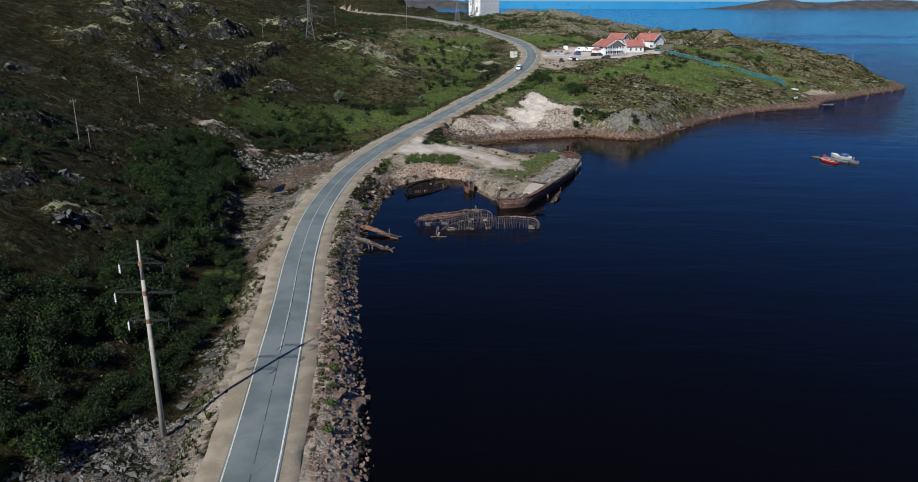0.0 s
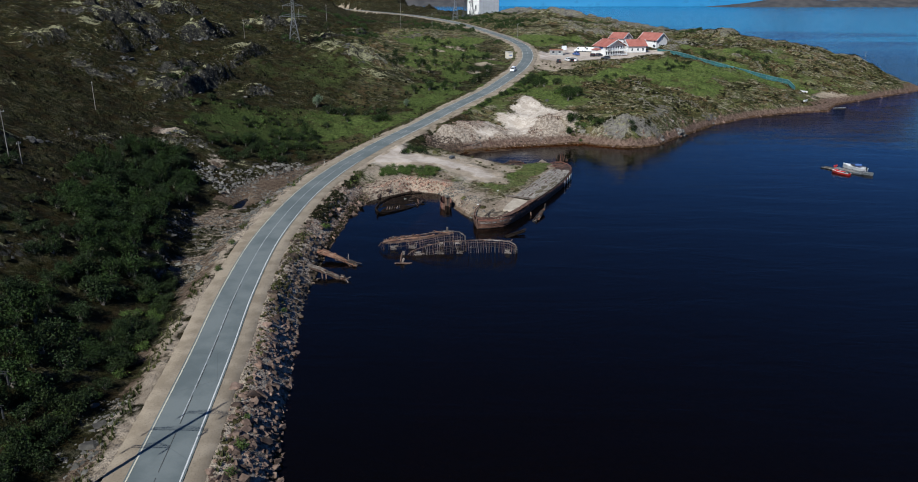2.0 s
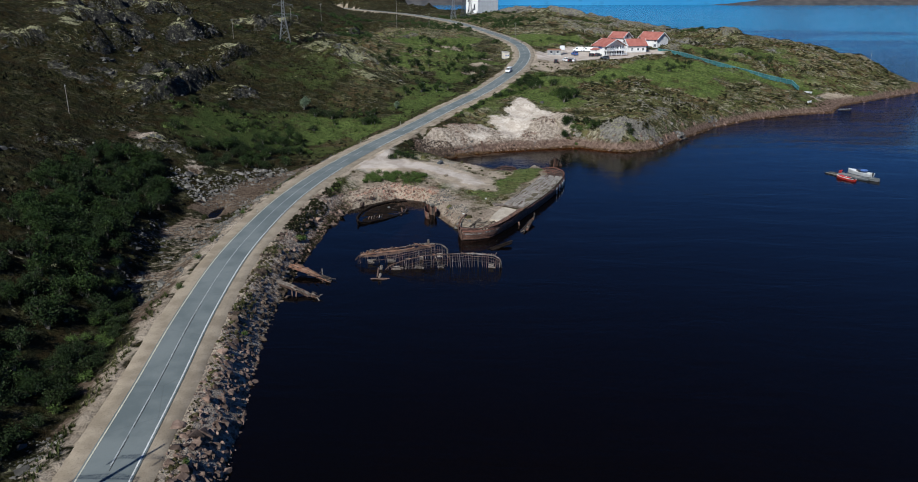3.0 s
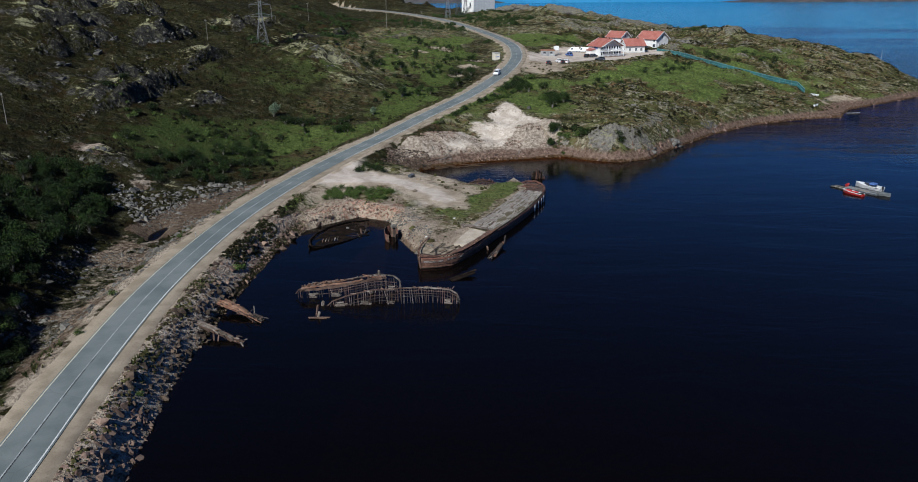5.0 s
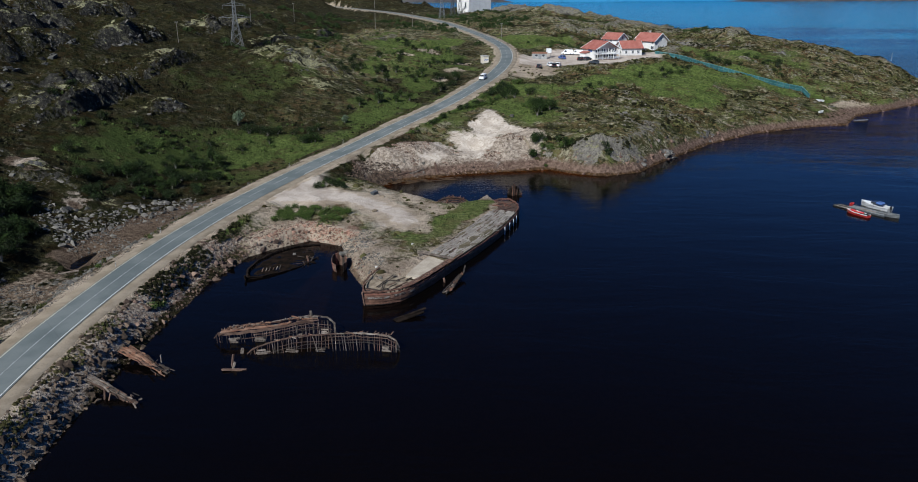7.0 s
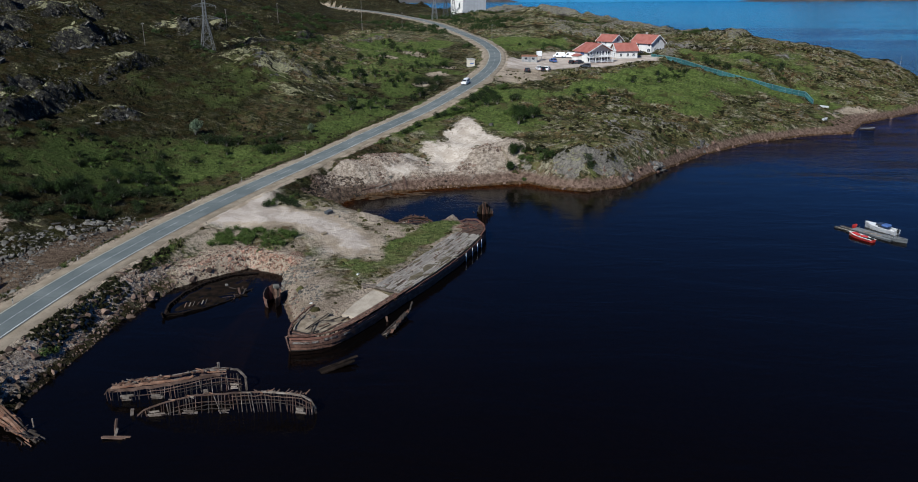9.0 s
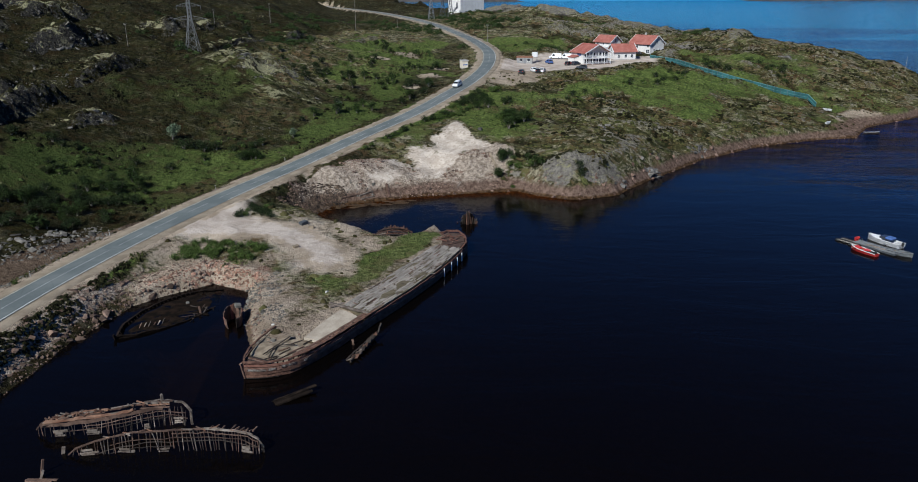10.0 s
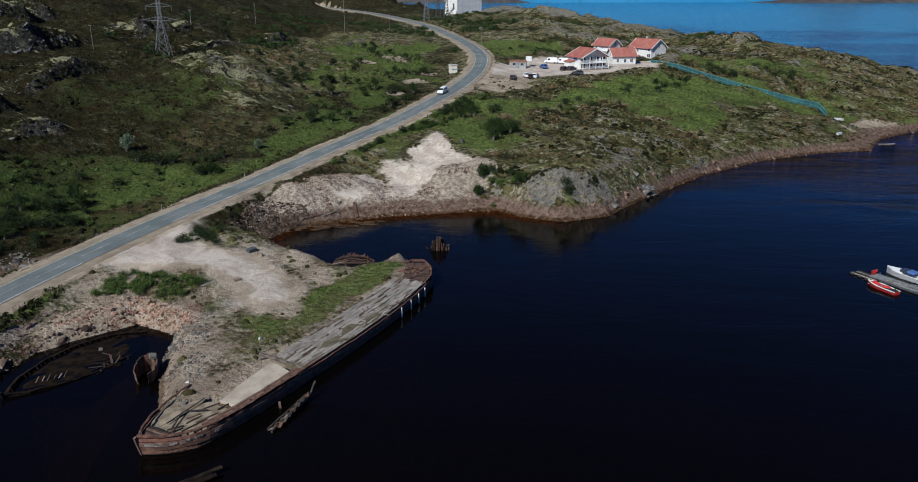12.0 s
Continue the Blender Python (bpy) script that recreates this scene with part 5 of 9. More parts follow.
M_CRAG = plain("bedrock", (0.035, 0.034, 0.032), (0.115, 0.11, 0.1), 0.5, 0.9, relief=0.9, depth=0.15, vary=0.35, fine=6, world_space=True)
M_PALE_CRAG = plain("pale_bedrock", (0.07, 0.065, 0.06), (0.185, 0.172, 0.155), 0.5, 0.9, relief=0.9, depth=0.15, vary=0.35, fine=6, world_space=True)
PALE_BLOCKS = [mesh_from("block", v, f, M_PALE_CRAG) for v, f in STONES]
BLOCKS = [mesh_from("block", v, f, M_CRAG) for v, f in STONES]
for x, y, wide, tall, turn in ((-66, 252, 6, 1.6, 50), (-104, 262, 8, 2.2, 80), (-118, 280, 8, 2.2, 75),
                               (-72, 196, 6, 1.6, 40), (-60, 188, 6, 1.5, 60), (-62, 330, 7, 1.5, 60),
                               (-70, 115, 7, 1.6, 60), (-62, 98, 5, 1.3, 80), (-86, 160, 6, 1.6, 60),
                               (-106, 246, 7, 1.8, 80), (-104, 274, 7, 1.8, 75), (-122, 268, 7, 1.8, 70),
                               (-124, 290, 8, 2.0, 70), (-136, 300, 8, 2.0, 75), (-100, 300, 7, 1.6, 75), (-98, 316, 7, 1.6, 75), (-46, 304, 6, 1.0, 40), (-40, 298, 6, 0.9, 30), (-52, 318, 7, 1.0, 20), (-34, 308, 6, 0.9, 35)):
    outcrop(x, y, wide, tall, int(abs(x) * 7 + y), turn)
for x, y, wide, tall, turn in ((62, 248, 5, 1.2, 40), (72, 262, 7, 1.8, 50), (88, 285, 8, 1.6, 45), (66, 275, 8, 1.4, 15), (75, 300, 9, 1.3, 10), (100, 430, 12, 2.4, -10),
                               (112, 428, 12, 2.2, -15), (128, 420, 12, 1.8, -20), (150, 405, 12, 1.6, -30), (170, 410, 12, 1.6, -35), (60, 490, 14, 2.2, 0), (40, 560, 18, 3.0, 5), (150, 345, 5, 1.2, 40), (62, 285, 8, 1.2, 5)):
    outcrop(x, y, wide, tall, int(x * 5 + y), turn, "pale grey weathered bedrock ledge on the headland", PALE_BLOCKS)
for x, y, wide, tall, turn in ((-23.6, 152, 6, 0.9, 85), (-23.4, 160, 7, 1.0, 85), (-22.4, 168, 7, 1.0, 75), (-20.4, 175, 6, 0.9, 55)):
    outcrop(x, y, wide, tall, int(y), turn, "broken pinkish-brown bedrock in the bank above the cove", stone_meshes)


# ---- low plants ----
def clump_shape(seed, spikes):
    """A low irregular cushion, or a tuft of blades."""
    rng = np.random.default_rng(seed)
    v, f = [], []
    if spikes:
        for _ in range(6):
            a, lean = rng.uniform(0, 6.28), rng.uniform(0.1, 0.5)
            c, s = math.cos(a), math.sin(a)
            b = len(v)
            v += [(c * 0.1 - s * 0.12, s * 0.1 + c * 0.12, 0), (c * 0.1 + s * 0.12, s * 0.1 - c * 0.12, 0), (c * lean, s * lean, rng.uniform(0.45, 0.85))]
            f.append((b, b + 1, b + 2))
    else:
        v.append((rng.normal(0, 0.06), rng.normal(0, 0.06), 0.36))
        n = 6
        for ring, (r, z) in enumerate(((0.32, 0.26), (0.56, -0.06))):
            for i in range(n):
                a = 6.283 * (i + 0.5 * ring) / n + rng.normal(0, 0.2)
                k = r * rng.uniform(0.7, 1.25)
                v.append((k * math.cos(a), k * math.sin(a), z * rng.uniform(0.6, 1.3)))
        for i in range(n):
            j = (i + 1) % n
            f += [(0, 1 + i, 1 + j), (1 + i, 1 + n + i, 1 + j), (1 + j, 1 + n + i, 1 + n + j)]
    return np.array(v, float), np.array(f)


CUSHIONS = [clump_shape(s, False) for s in range(6)]
TUFTS = [clump_shape(20 + s, True) for s in range(6)]
M_HEATH = plain("heath_cushions", (0.01, 0.0095, 0.0045), (0.018, 0.019, 0.008), 0.12, 0.95, relief=0.3, depth=0.05, vary=0.5, fine=5, world_space=True, island=True, gloss=0.05)
M_HEATH_DRY = plain("dry_heath_cushions", (0.036, 0.03, 0.014), (0.058, 0.055, 0.022), 0.12, 0.95, relief=0.3, depth=0.05, vary=0.5, fine=5, world_space=True, island=True, gloss=0.05)
M_HEATH_KNOLL = plain("knoll_heath", (0.058, 0.037, 0.019), (0.05, 0.056, 0.019), 0.14, 0.95, relief=0.3, depth=0.05, vary=0.6, fine=5, world_space=True, island=True, gloss=0.05)
M_MEADOW = plain("meadow_tufts", (0.029, 0.047, 0.012), (0.064, 0.083, 0.025), 0.16, 0.85, relief=0, vary=0.4, fine=5, world_space=True, island=True, gloss=0.1)


def plant_ground(x, y):
    return (sea_d(x, y) > 3) & (road_r(x, y) > 6.2) & (cover("gravel", x, y) < 0.3) & (cover("sand", x, y) < 0.5) & (cover("scree", x, y) < 0.5) & (cover("mud", x, y) < 0.5) & (cover("brick", x, y) < 0.3)


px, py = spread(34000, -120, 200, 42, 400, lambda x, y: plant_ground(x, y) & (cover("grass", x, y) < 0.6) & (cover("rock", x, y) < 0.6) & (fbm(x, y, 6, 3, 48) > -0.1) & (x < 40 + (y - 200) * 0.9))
pd = cover("dry_lit", px, py) > 0.35
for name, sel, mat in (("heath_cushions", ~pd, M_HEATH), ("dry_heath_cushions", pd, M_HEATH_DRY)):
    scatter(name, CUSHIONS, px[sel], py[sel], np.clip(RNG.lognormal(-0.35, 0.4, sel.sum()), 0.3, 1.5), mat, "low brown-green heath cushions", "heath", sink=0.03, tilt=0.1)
gx, gy = spread(42000, -110, 160, 60, 420, lambda x, y: (sea_d(x, y) > 1.2) & (road_r(x, y) > 5.8) & (cover("gravel", x, y) < 0.4) & (cover("grass", x, y) > 0.52) & (fbm(x, y, 5, 2, 49) > -0.3))
scatter("meadow_grass", TUFTS + CUSHIONS[:2], gx, gy, np.clip(RNG.lognormal(-0.5, 0.35, len(gx)), 0.25, 1.1), M_MEADOW, "long green grass in tufts", "grass", sink=0.02, tilt=0.15)
kx, ky = spread(8000, -34, -14, 60, 138, lambda x, y: (grid_value(ROAD_SIDE, x, y) > 0) & (road_r(x, y) > 5.3) & (road_r(x, y) < 6.9 + 1.8 * fbm(x, y, 8, 2, 55)) & (sea_d(x, y) > 1.2))
scatter("bank_heath", CUSHIONS + TUFTS[:2], kx, ky, np.clip(RNG.lognormal(-1.05, 0.4, len(kx)), 0.16, 0.6), M_HEATH_DRY, "olive heath along the top of the bank", "heath", sink=0.02, tilt=0.15)
ox, oy = spread(60000, 30, 215, 240, 470, lambda x, y: (sea_d(x, y) > 4) & (cover("gravel", x, y) < 0.3) & (cover("verge", x, y) < 0.4) & (cover("scree", x, y) < 0.4) & (cover("sand", x, y) < 0.3) & (cover("grass", x, y) < 0.55) & (fbm(x, y, 11, 3, 57) > 0.05) & ((y < 380) | (x > 90)))
ox, oy = ox[:13000], oy[:13000]
scatter("headland_heath", CUSHIONS, ox, oy, np.clip(RNG.lognormal(-0.7, 0.55, len(ox)), 0.2, 1.5), M_HEATH_KNOLL, "brown and olive heath clumps on the headland", "heath", sink=0.05, tilt=0.15)
nx_, ny_ = spread(60000, 30, 215, 240, 470, lambda x, y: (sea_d(x, y) > 5) & (cover("gravel", x, y) < 0.3) & (cover("verge", x, y) < 0.3) & (cover("scree", x, y) < 0.4) & (cover("sand", x, y) < 0.3) & (cover("grass", x, y) < 0.4) & (fbm(x, y, 5, 3, 132) > 0.16) & ((y < 380) | (x > 90)))
nx_, ny_ = nx_[:4500], ny_[:4500]
scatter("crowberry_mats", CUSHIONS, nx_, ny_, np.clip(RNG.lognormal(-0.35, 0.5, len(nx_)), 0.3, 1.8), M_HEATH, "dark crowberry mats between the rocks of the headland", "heath", sink=0.1, tilt=0.15)
vx, vy = spread(42000, -45, 0, 40, 300, lambda x, y: ((grid_value(ROAD_SIDE, x, y) < 0) | (fbm(x, y, 6, 2, 120) > 0.3)) & (np.abs(road_r(x, y) - 6.2) < 1.1) & (fbm(x, y, 7, 2, 50) > -0.1) & (sea_d(x, y) > 1.5))
scatter("verge_grass", TUFTS, vx, vy, np.clip(RNG.lognormal(-0.6, 0.35, len(vx)), 0.25, 0.9), M_TUFT, "thin grass along the road verge", "grass", sink=0.02, tilt=0.15)


# ---- shrubs ----
def shrub(kind_name, seed, tall, wide, leaves, leaf, material, lobes=7):
    """A many-stemmed shrub: tapered stems and a crown of single leaves in uneven lobes."""
    rng = np.random.default_rng(seed)
    top = new(kind_name)
    bm, centres = new_bm(), []
    for i in range(lobes):
        a, k = 6.283 * i / lobes + rng.normal(0, 0.3), rng.uniform(0.1, 1.0)
        c = Vector((math.cos(a) * wide * 0.33 * k, math.sin(a) * wide * 0.33 * k, tall * rng.uniform(0.38, 0.8)))
        centres.append((c, rng.uniform(0.2, 0.34) * wide))
        mid = Vector((c.x * 0.4, c.y * 0.4, c.z * 0.5))
        rod(bm, (0.04 * math.cos(a), 0.04 * math.sin(a), -0.2), mid, 0.05 + 0.008 * tall, 0.035, 4, False)
        rod(bm, mid, c, 0.035, 0.012, 3, False)
    tagged(part("stem", bm, M_BARK, top), kind="stuff")
    verts, faces = [], []
    for i in range(leaves):
        c, r = centres[rng.integers(0, len(centres))]
        d = rng.normal(size=3)
        d = d / np.linalg.norm(d) * r * rng.uniform(0.4, 1.35)
        p = np.array(c) + d * (1, 1, 0.85)
        p[2] = max(p[2], 0.12)
        u, w = rng.normal(size=3), rng.normal(size=3)
        u /= np.linalg.norm(u)
        w = np.cross(u, w)
        w /= np.linalg.norm(w)
        s = leaf * rng.uniform(0.6, 1.3)
        b = len(verts)
        verts += [p - u * s * 0.7 + w * s * 0.6, p + u * s * 1.1, p - u * s * 0.7 - w * s * 0.6]
        faces.append((b, b + 1, b + 2))
    crown = new("crown", mesh_from("crown", np.array(verts), np.array(faces), material))
    crown.parent = top
    return top


SHRUBS = dict(
    birch=[shrub("birch_shrub", 100 + k, 2.6, 2.7, 1000, 0.11, M_LEAF, 9) for k in range(3)],
    willow=[shrub("willow_shrub", 110 + k, 1.5, 2.6, 800, 0.1, M_LEAF_DARK, 10) for k in range(3)],
    low=[shrub("low_shrub", 120 + k, 0.85, 1.7, 460, 0.09, M_LEAF_BRIGHT, 8) for k in range(2)],
    alder=[shrub("alder_shrub", 150 + k, 2.2, 2.4, 900, 0.105, M_LEAF_DARK, 8) for k in range(3)],
    dwarf=[shrub("dwarf_birch", 140 + k, 1.9, 2.5, 850, 0.105, M_DWARF, 9) for k in range(3)],
    pale=[shrub("grey_willow", 130, 3.4, 2.6, 900, 0.16, M_LEAF_GREY, 10)])
LABELS = dict(birch=("green birch shrub with many thin stems on the slope", "shrub", "birch thicket"),
              willow=("dark green spreading willow shrub on the heath", "shrub", "willow scrub"),
              alder=("dark green alder shrub growing in the thicket", "shrub", "alder thicket"),
              dwarf=("dark dwarf birch bush in the hillside thicket", "shrub", "dwarf birch thicket"),
              low=("low leafy green bush among the stones", "bush", "low bushes"),
              pale=("pale grey-green willow tree standing in the heath", "tree", "grey willows"))
USED = set()


def leaf_cloud(seed):
    """A far bush as loose leaf triangles in a low dome."""
    rng = np.random.default_rng(seed)
    v, f = [], []
    for _ in range(110):
        d = rng.normal(size=3)
        d = d / np.linalg.norm(d) * rng.uniform(0.6, 1.05)
        c = np.array((d[0] * 0.62, d[1] * 0.62, 0.3 + abs(d[2]) * 0.45))
        b = len(v)
        v += [c + rng.normal(0, 0.09, 3) for _ in range(3)]
        f.append((b, b + 1, b + 2))
    return np.array(v), np.array(f)


CLOUDS = [leaf_cloud(s) for s in range(5)]
fx, fy = spread(5200, -95, 130, 300, 560, lambda x, y: (sea_d(x, y) > 8) & (road_r(x, y) > 7.5) & (cover("gravel", x, y) < 0.2) & (fbm(x, y, 26, 3, 83) > 0.12 + 0.1 * (x > 30)) & ((y > 392) | (x < -8)))
scatter("distant_scrub", CLOUDS, fx, fy, np.clip(RNG.lognormal(0.5, 0.35, len(fx)), 0.8, 3.2), M_SCRUB, "low green willow scrub on the far slopes", "scrub", sink=0.05, tilt=0.1)


def plant(sort, x, y, scale, rng=RNG):
    k = int(rng.integers(0, len(SHRUBS[sort])))
    m = pose(x, y, float(height(x, y)) - 0.05, rng.uniform(-6, 6), rng.uniform(-6, 6), rng.uniform(0, 360))
    first = SHRUBS[sort][k]
    if (sort, k) in USED:
        ob = copy_thing(first, m)
    else:
        USED.add((sort, k))
        first.matrix_basis = m
        ob = first
    ob.scale = (scale * rng.uniform(0.85, 1.2), scale * rng.uniform(0.85, 1.2), scale * rng.uniform(0.85, 1.15))
    label, category, group = LABELS[sort]
    tagged(ob, label, category, group)


def thicket(n, area, sorts, lo, hi, seed, clump=0.0):
    rng = np.random.default_rng(seed)
    p = np.array(area)
    done, tries = 0, 0
    while done < n and tries < n * 30:
        tries += 1
        x, y = rng.uniform(p[:, 0].min(), p[:, 0].max()), rng.uniform(p[:, 1].min(), p[:, 1].max())
        xa, ya = np.array([[x]]), np.array([[y]])
        if inside_distance(xa, ya, area)[0, 0] < 0 or road_r(x, y) < 7.2 or (clump and fbm(xa, ya, clump, 2, seed)[0, 0] < 0.02):
            continue
        plant(sorts[int(rng.integers(0, len(sorts)))], x, y, rng.uniform(lo, hi), rng)
        done += 1


thicket(170, [(-37, 48), (-37.5, 72), (-41, 96), (-46, 120), (-53, 142), (-63, 142), (-57, 110), (-52, 80), (-52, 52)], ("birch", "alder", "willow"), 0.75, 1.4, 1)
thicket(150, [(-42, 40), (-39, 52), (-34.5, 63), (-35.5, 80), (-37, 98), (-41, 116), (-47, 122), (-41, 96), (-39, 72), (-42, 56), (-46, 40)], ("willow", "willow", "low", "dwarf"), 0.6, 1.15, 21)
thicket(190, [(-52, 122), (-55, 150), (-58, 174), (-66, 188), (-78, 186), (-74, 150), (-64, 126)], ("birch", "alder", "alder"), 0.85, 1.5, 2)
thicket(60, [(-58, 60), (-56, 110), (-66, 130), (-80, 130), (-84, 70)], ("dwarf", "willow"), 0.6, 1.1, 22, 12)
thicket(90, [(-40, 20), (-42, 46), (-44, 56), (-47, 70), (-62, 80), (-75, 60), (-70, 20)], ("dwarf",), 0.8, 1.5, 17)
thicket(50, [(-75, 62), (-62, 82), (-70, 120), (-100, 130), (-120, 90), (-100, 60)], ("dwarf", "birch"), 0.7, 1.3, 18, 14)
thicket(60, [(-110, 90), (-75, 95), (-80, 150), (-110, 160)], ("dwarf", "willow"), 0.8, 1.4, 3, 14)
thicket(55, [(-66, 196), (-56, 192), (-44, 208), (-40, 226), (-50, 232), (-62, 215)], ("willow", "birch", "willow"), 0.8, 1.3, 4)
thicket(70, [(-95, 214), (-47, 207), (-35, 224), (-46, 240), (-92, 232)], ("low", "dwarf", "low"), 0.7, 1.3, 24, 9)
thicket(26, [(-44, 236), (-28, 240), (-12, 270), (-20, 282), (-38, 256)], ("birch", "low", "willow"), 0.6, 1.2, 5, 10)
thicket(46, [(-18, 282), (-4, 290), (12, 330), (6, 372), (-12, 350), (-22, 310)], ("willow", "birch", "low"), 0.7, 1.3, 6)
thicket(60, [(-60, 300), (-22, 310), (-5, 400), (-20, 450), (-50, 420), (-70, 350)], ("dwarf", "low"), 0.7, 1.5, 7, 18)
thicket(60, [(-19.5, 186.4), (-14, 186.6), (-5.5, 187.4), (-5, 192.2), (-11, 193.6), (-18.5, 194.5)], ("low",), 0.8, 1.2, 8)
thicket(130, [(-12, 236), (-1, 252), (12, 278), (22, 290), (28, 318), (20, 310), (6, 290), (-6, 262)], ("low", "low", "low", "willow"), 0.6, 1.05, 23)
thicket(16, [(-16.5, 207.5), (-15.5, 213.5), (-10.5, 214.5), (-8.5, 207), (-11, 205.5)], ("willow", "low", "willow"), 0.6, 0.9, 9)
thicket(14, [(31, 246.5), (44, 246), (43, 254), (33, 255)], ("low", "birch"), 0.7, 1.1, 10)
thicket(9, [(34, 274), (42, 278), (41, 290), (33, 288)], ("birch",), 1.0, 1.5, 11)
thicket(7, [(24, 296), (34, 300), (36, 310), (27, 308)], ("willow", "birch"), 0.9, 1.3, 12)
thicket(40, [(42, 320), (62, 344), (94, 376), (104, 366), (80, 340), (50, 306)], ("low", "willow"), 0.7, 1.2, 13, 16)
thicket(26, [(100, 384), (140, 372), (150, 384), (118, 405)], ("willow", "low"), 0.8, 1.5, 15, 12)
for x, y, s in ((52.5, 243.5, 1.0), (52, 245, 0.8), (-44, 250, 1.3), (-41.5, 251.5, 1.2), (-39, 250.5, 1.25), (-36.5, 252, 1.0)):
    plant("willow", x, y, s * 1.2)
for x, y, s in ((34, 282, 2.3), (36, 284.5, 2.6), (32.5, 285, 2.0), (35.2, 280, 1.9), (37.4, 282, 2.2), (33.6, 287, 1.7), (29.5, 321, 2.0), (31.2, 322.5, 1.7), (38, 250.5, 1.6), (41, 249.5, 1.7), (36, 251.5, 1.4), (43, 250.5, 1.3)):
    plant("low", x, y, s)
for x, y, s in ((-48.5, 254.4, 1.25), (-13.5, 287, 0.9), (-20, 262, 0.7)):
    plant("pale", x, y, s)
for x, y, s in ((-15.6, 58, 0.8), (-16.4, 63, 0.9), (-16.9, 66.5, 0.8), (-17.4, 71, 0.9), (-18.3, 76, 0.6), (-22.3, 106, 0.6), (-24.8, 146.5, 1.1), (-24.3, 148.2, 0.9), (-37.5, 131, 0.9), (-38.6, 158, 0.8), (-35.5, 118, 0.8), (-36.6, 172, 0.7)):
    plant("low", x, y, s)

# ---- wrecked wooden ships ----
def along(path, s):
    """The place at a share s of a line's length."""
    p = np.array(path, float)
    run = np.r_[0, np.cumsum(np.linalg.norm(np.diff(p, axis=0), axis=1))]
    return np.array([np.interp(s * run[-1], run, p[:, k]) for k in range(p.shape[1])])


def strip(bm, path, w, h, steps=None, shift=(0, 0, 0), wobble=0.0, rng=RNG):
    """A squared timber that follows a line."""
    n = steps or max(2, len(path) * 3)
    pts = [Vector(along(path, i / n)) + Vector(shift) for i in range(n + 1)]
    if wobble:
        pts = [p + Vector(rng.normal(0, wobble, 3)) for p in pts]
    rows = []
    for i, p in enumerate(pts):
        t = (pts[min(i + 1, n)] - pts[max(i - 1, 0)]).normalized()
        side = t.cross(Vector((0, 0, 1))).normalized() * w / 2
        up = side.cross(t).normalized() * h / 2
        rows.append([bm.verts.new(p + a) for a in (side + up, -side + up, -side - up, side - up)])
    for a, b in zip(rows, rows[1:]):
        for i in range(4):
            j = (i + 1) % 4
            bm.faces.new((a[i], b[i], b[j], a[j]))
    bm.faces.new(rows[0])
    bm.faces.new(rows[-1][::-1])
    return bm


def timbers(top, name, a, b, n, width, w, h, material, jitter=0.15, seed=0, cross=(0, 1, 0), close=(0.3, 1.1)):
    """n loose timbers side by side from a to b, each a part."""
    rng = np.random.default_rng(seed)
    c = Vector(cross).normalized()
    for i in range(n):
        o = c * ((i + 0.5) / n - 0.5) * width
        p = Vector(a) + o * rng.uniform(0.6, 1.1) + Vector(rng.normal(0, jitter, 3)) * Vector((1, 1, 0.5))
        q = Vector(b) + o * rng.uniform(*close) + Vector(rng.normal(0, jitter, 3)) * Vector((1, 1, 0.5))
        cut = rng.uniform(0.0, 0.3)
        q = q.lerp(p, cut)
        if close[0] == 0.0:
            mid = p.lerp(q, 0.5) + c * rng.normal(0, 0.12) + Vector((0, 0, rng.uniform(0.05, 0.3)))
            part(name, strip(new_bm(), [tuple(p), tuple(mid), tuple(q)], w * rng.uniform(0.6, 1.2), h, 6, wobble=0.02, rng=rng), material, top)
            continue
        part(name, beam(new_bm(), p, q, w * rng.uniform(0.7, 1.3), h * rng.uniform(0.7, 1.3), rng.uniform(-25, 25)), material, top)


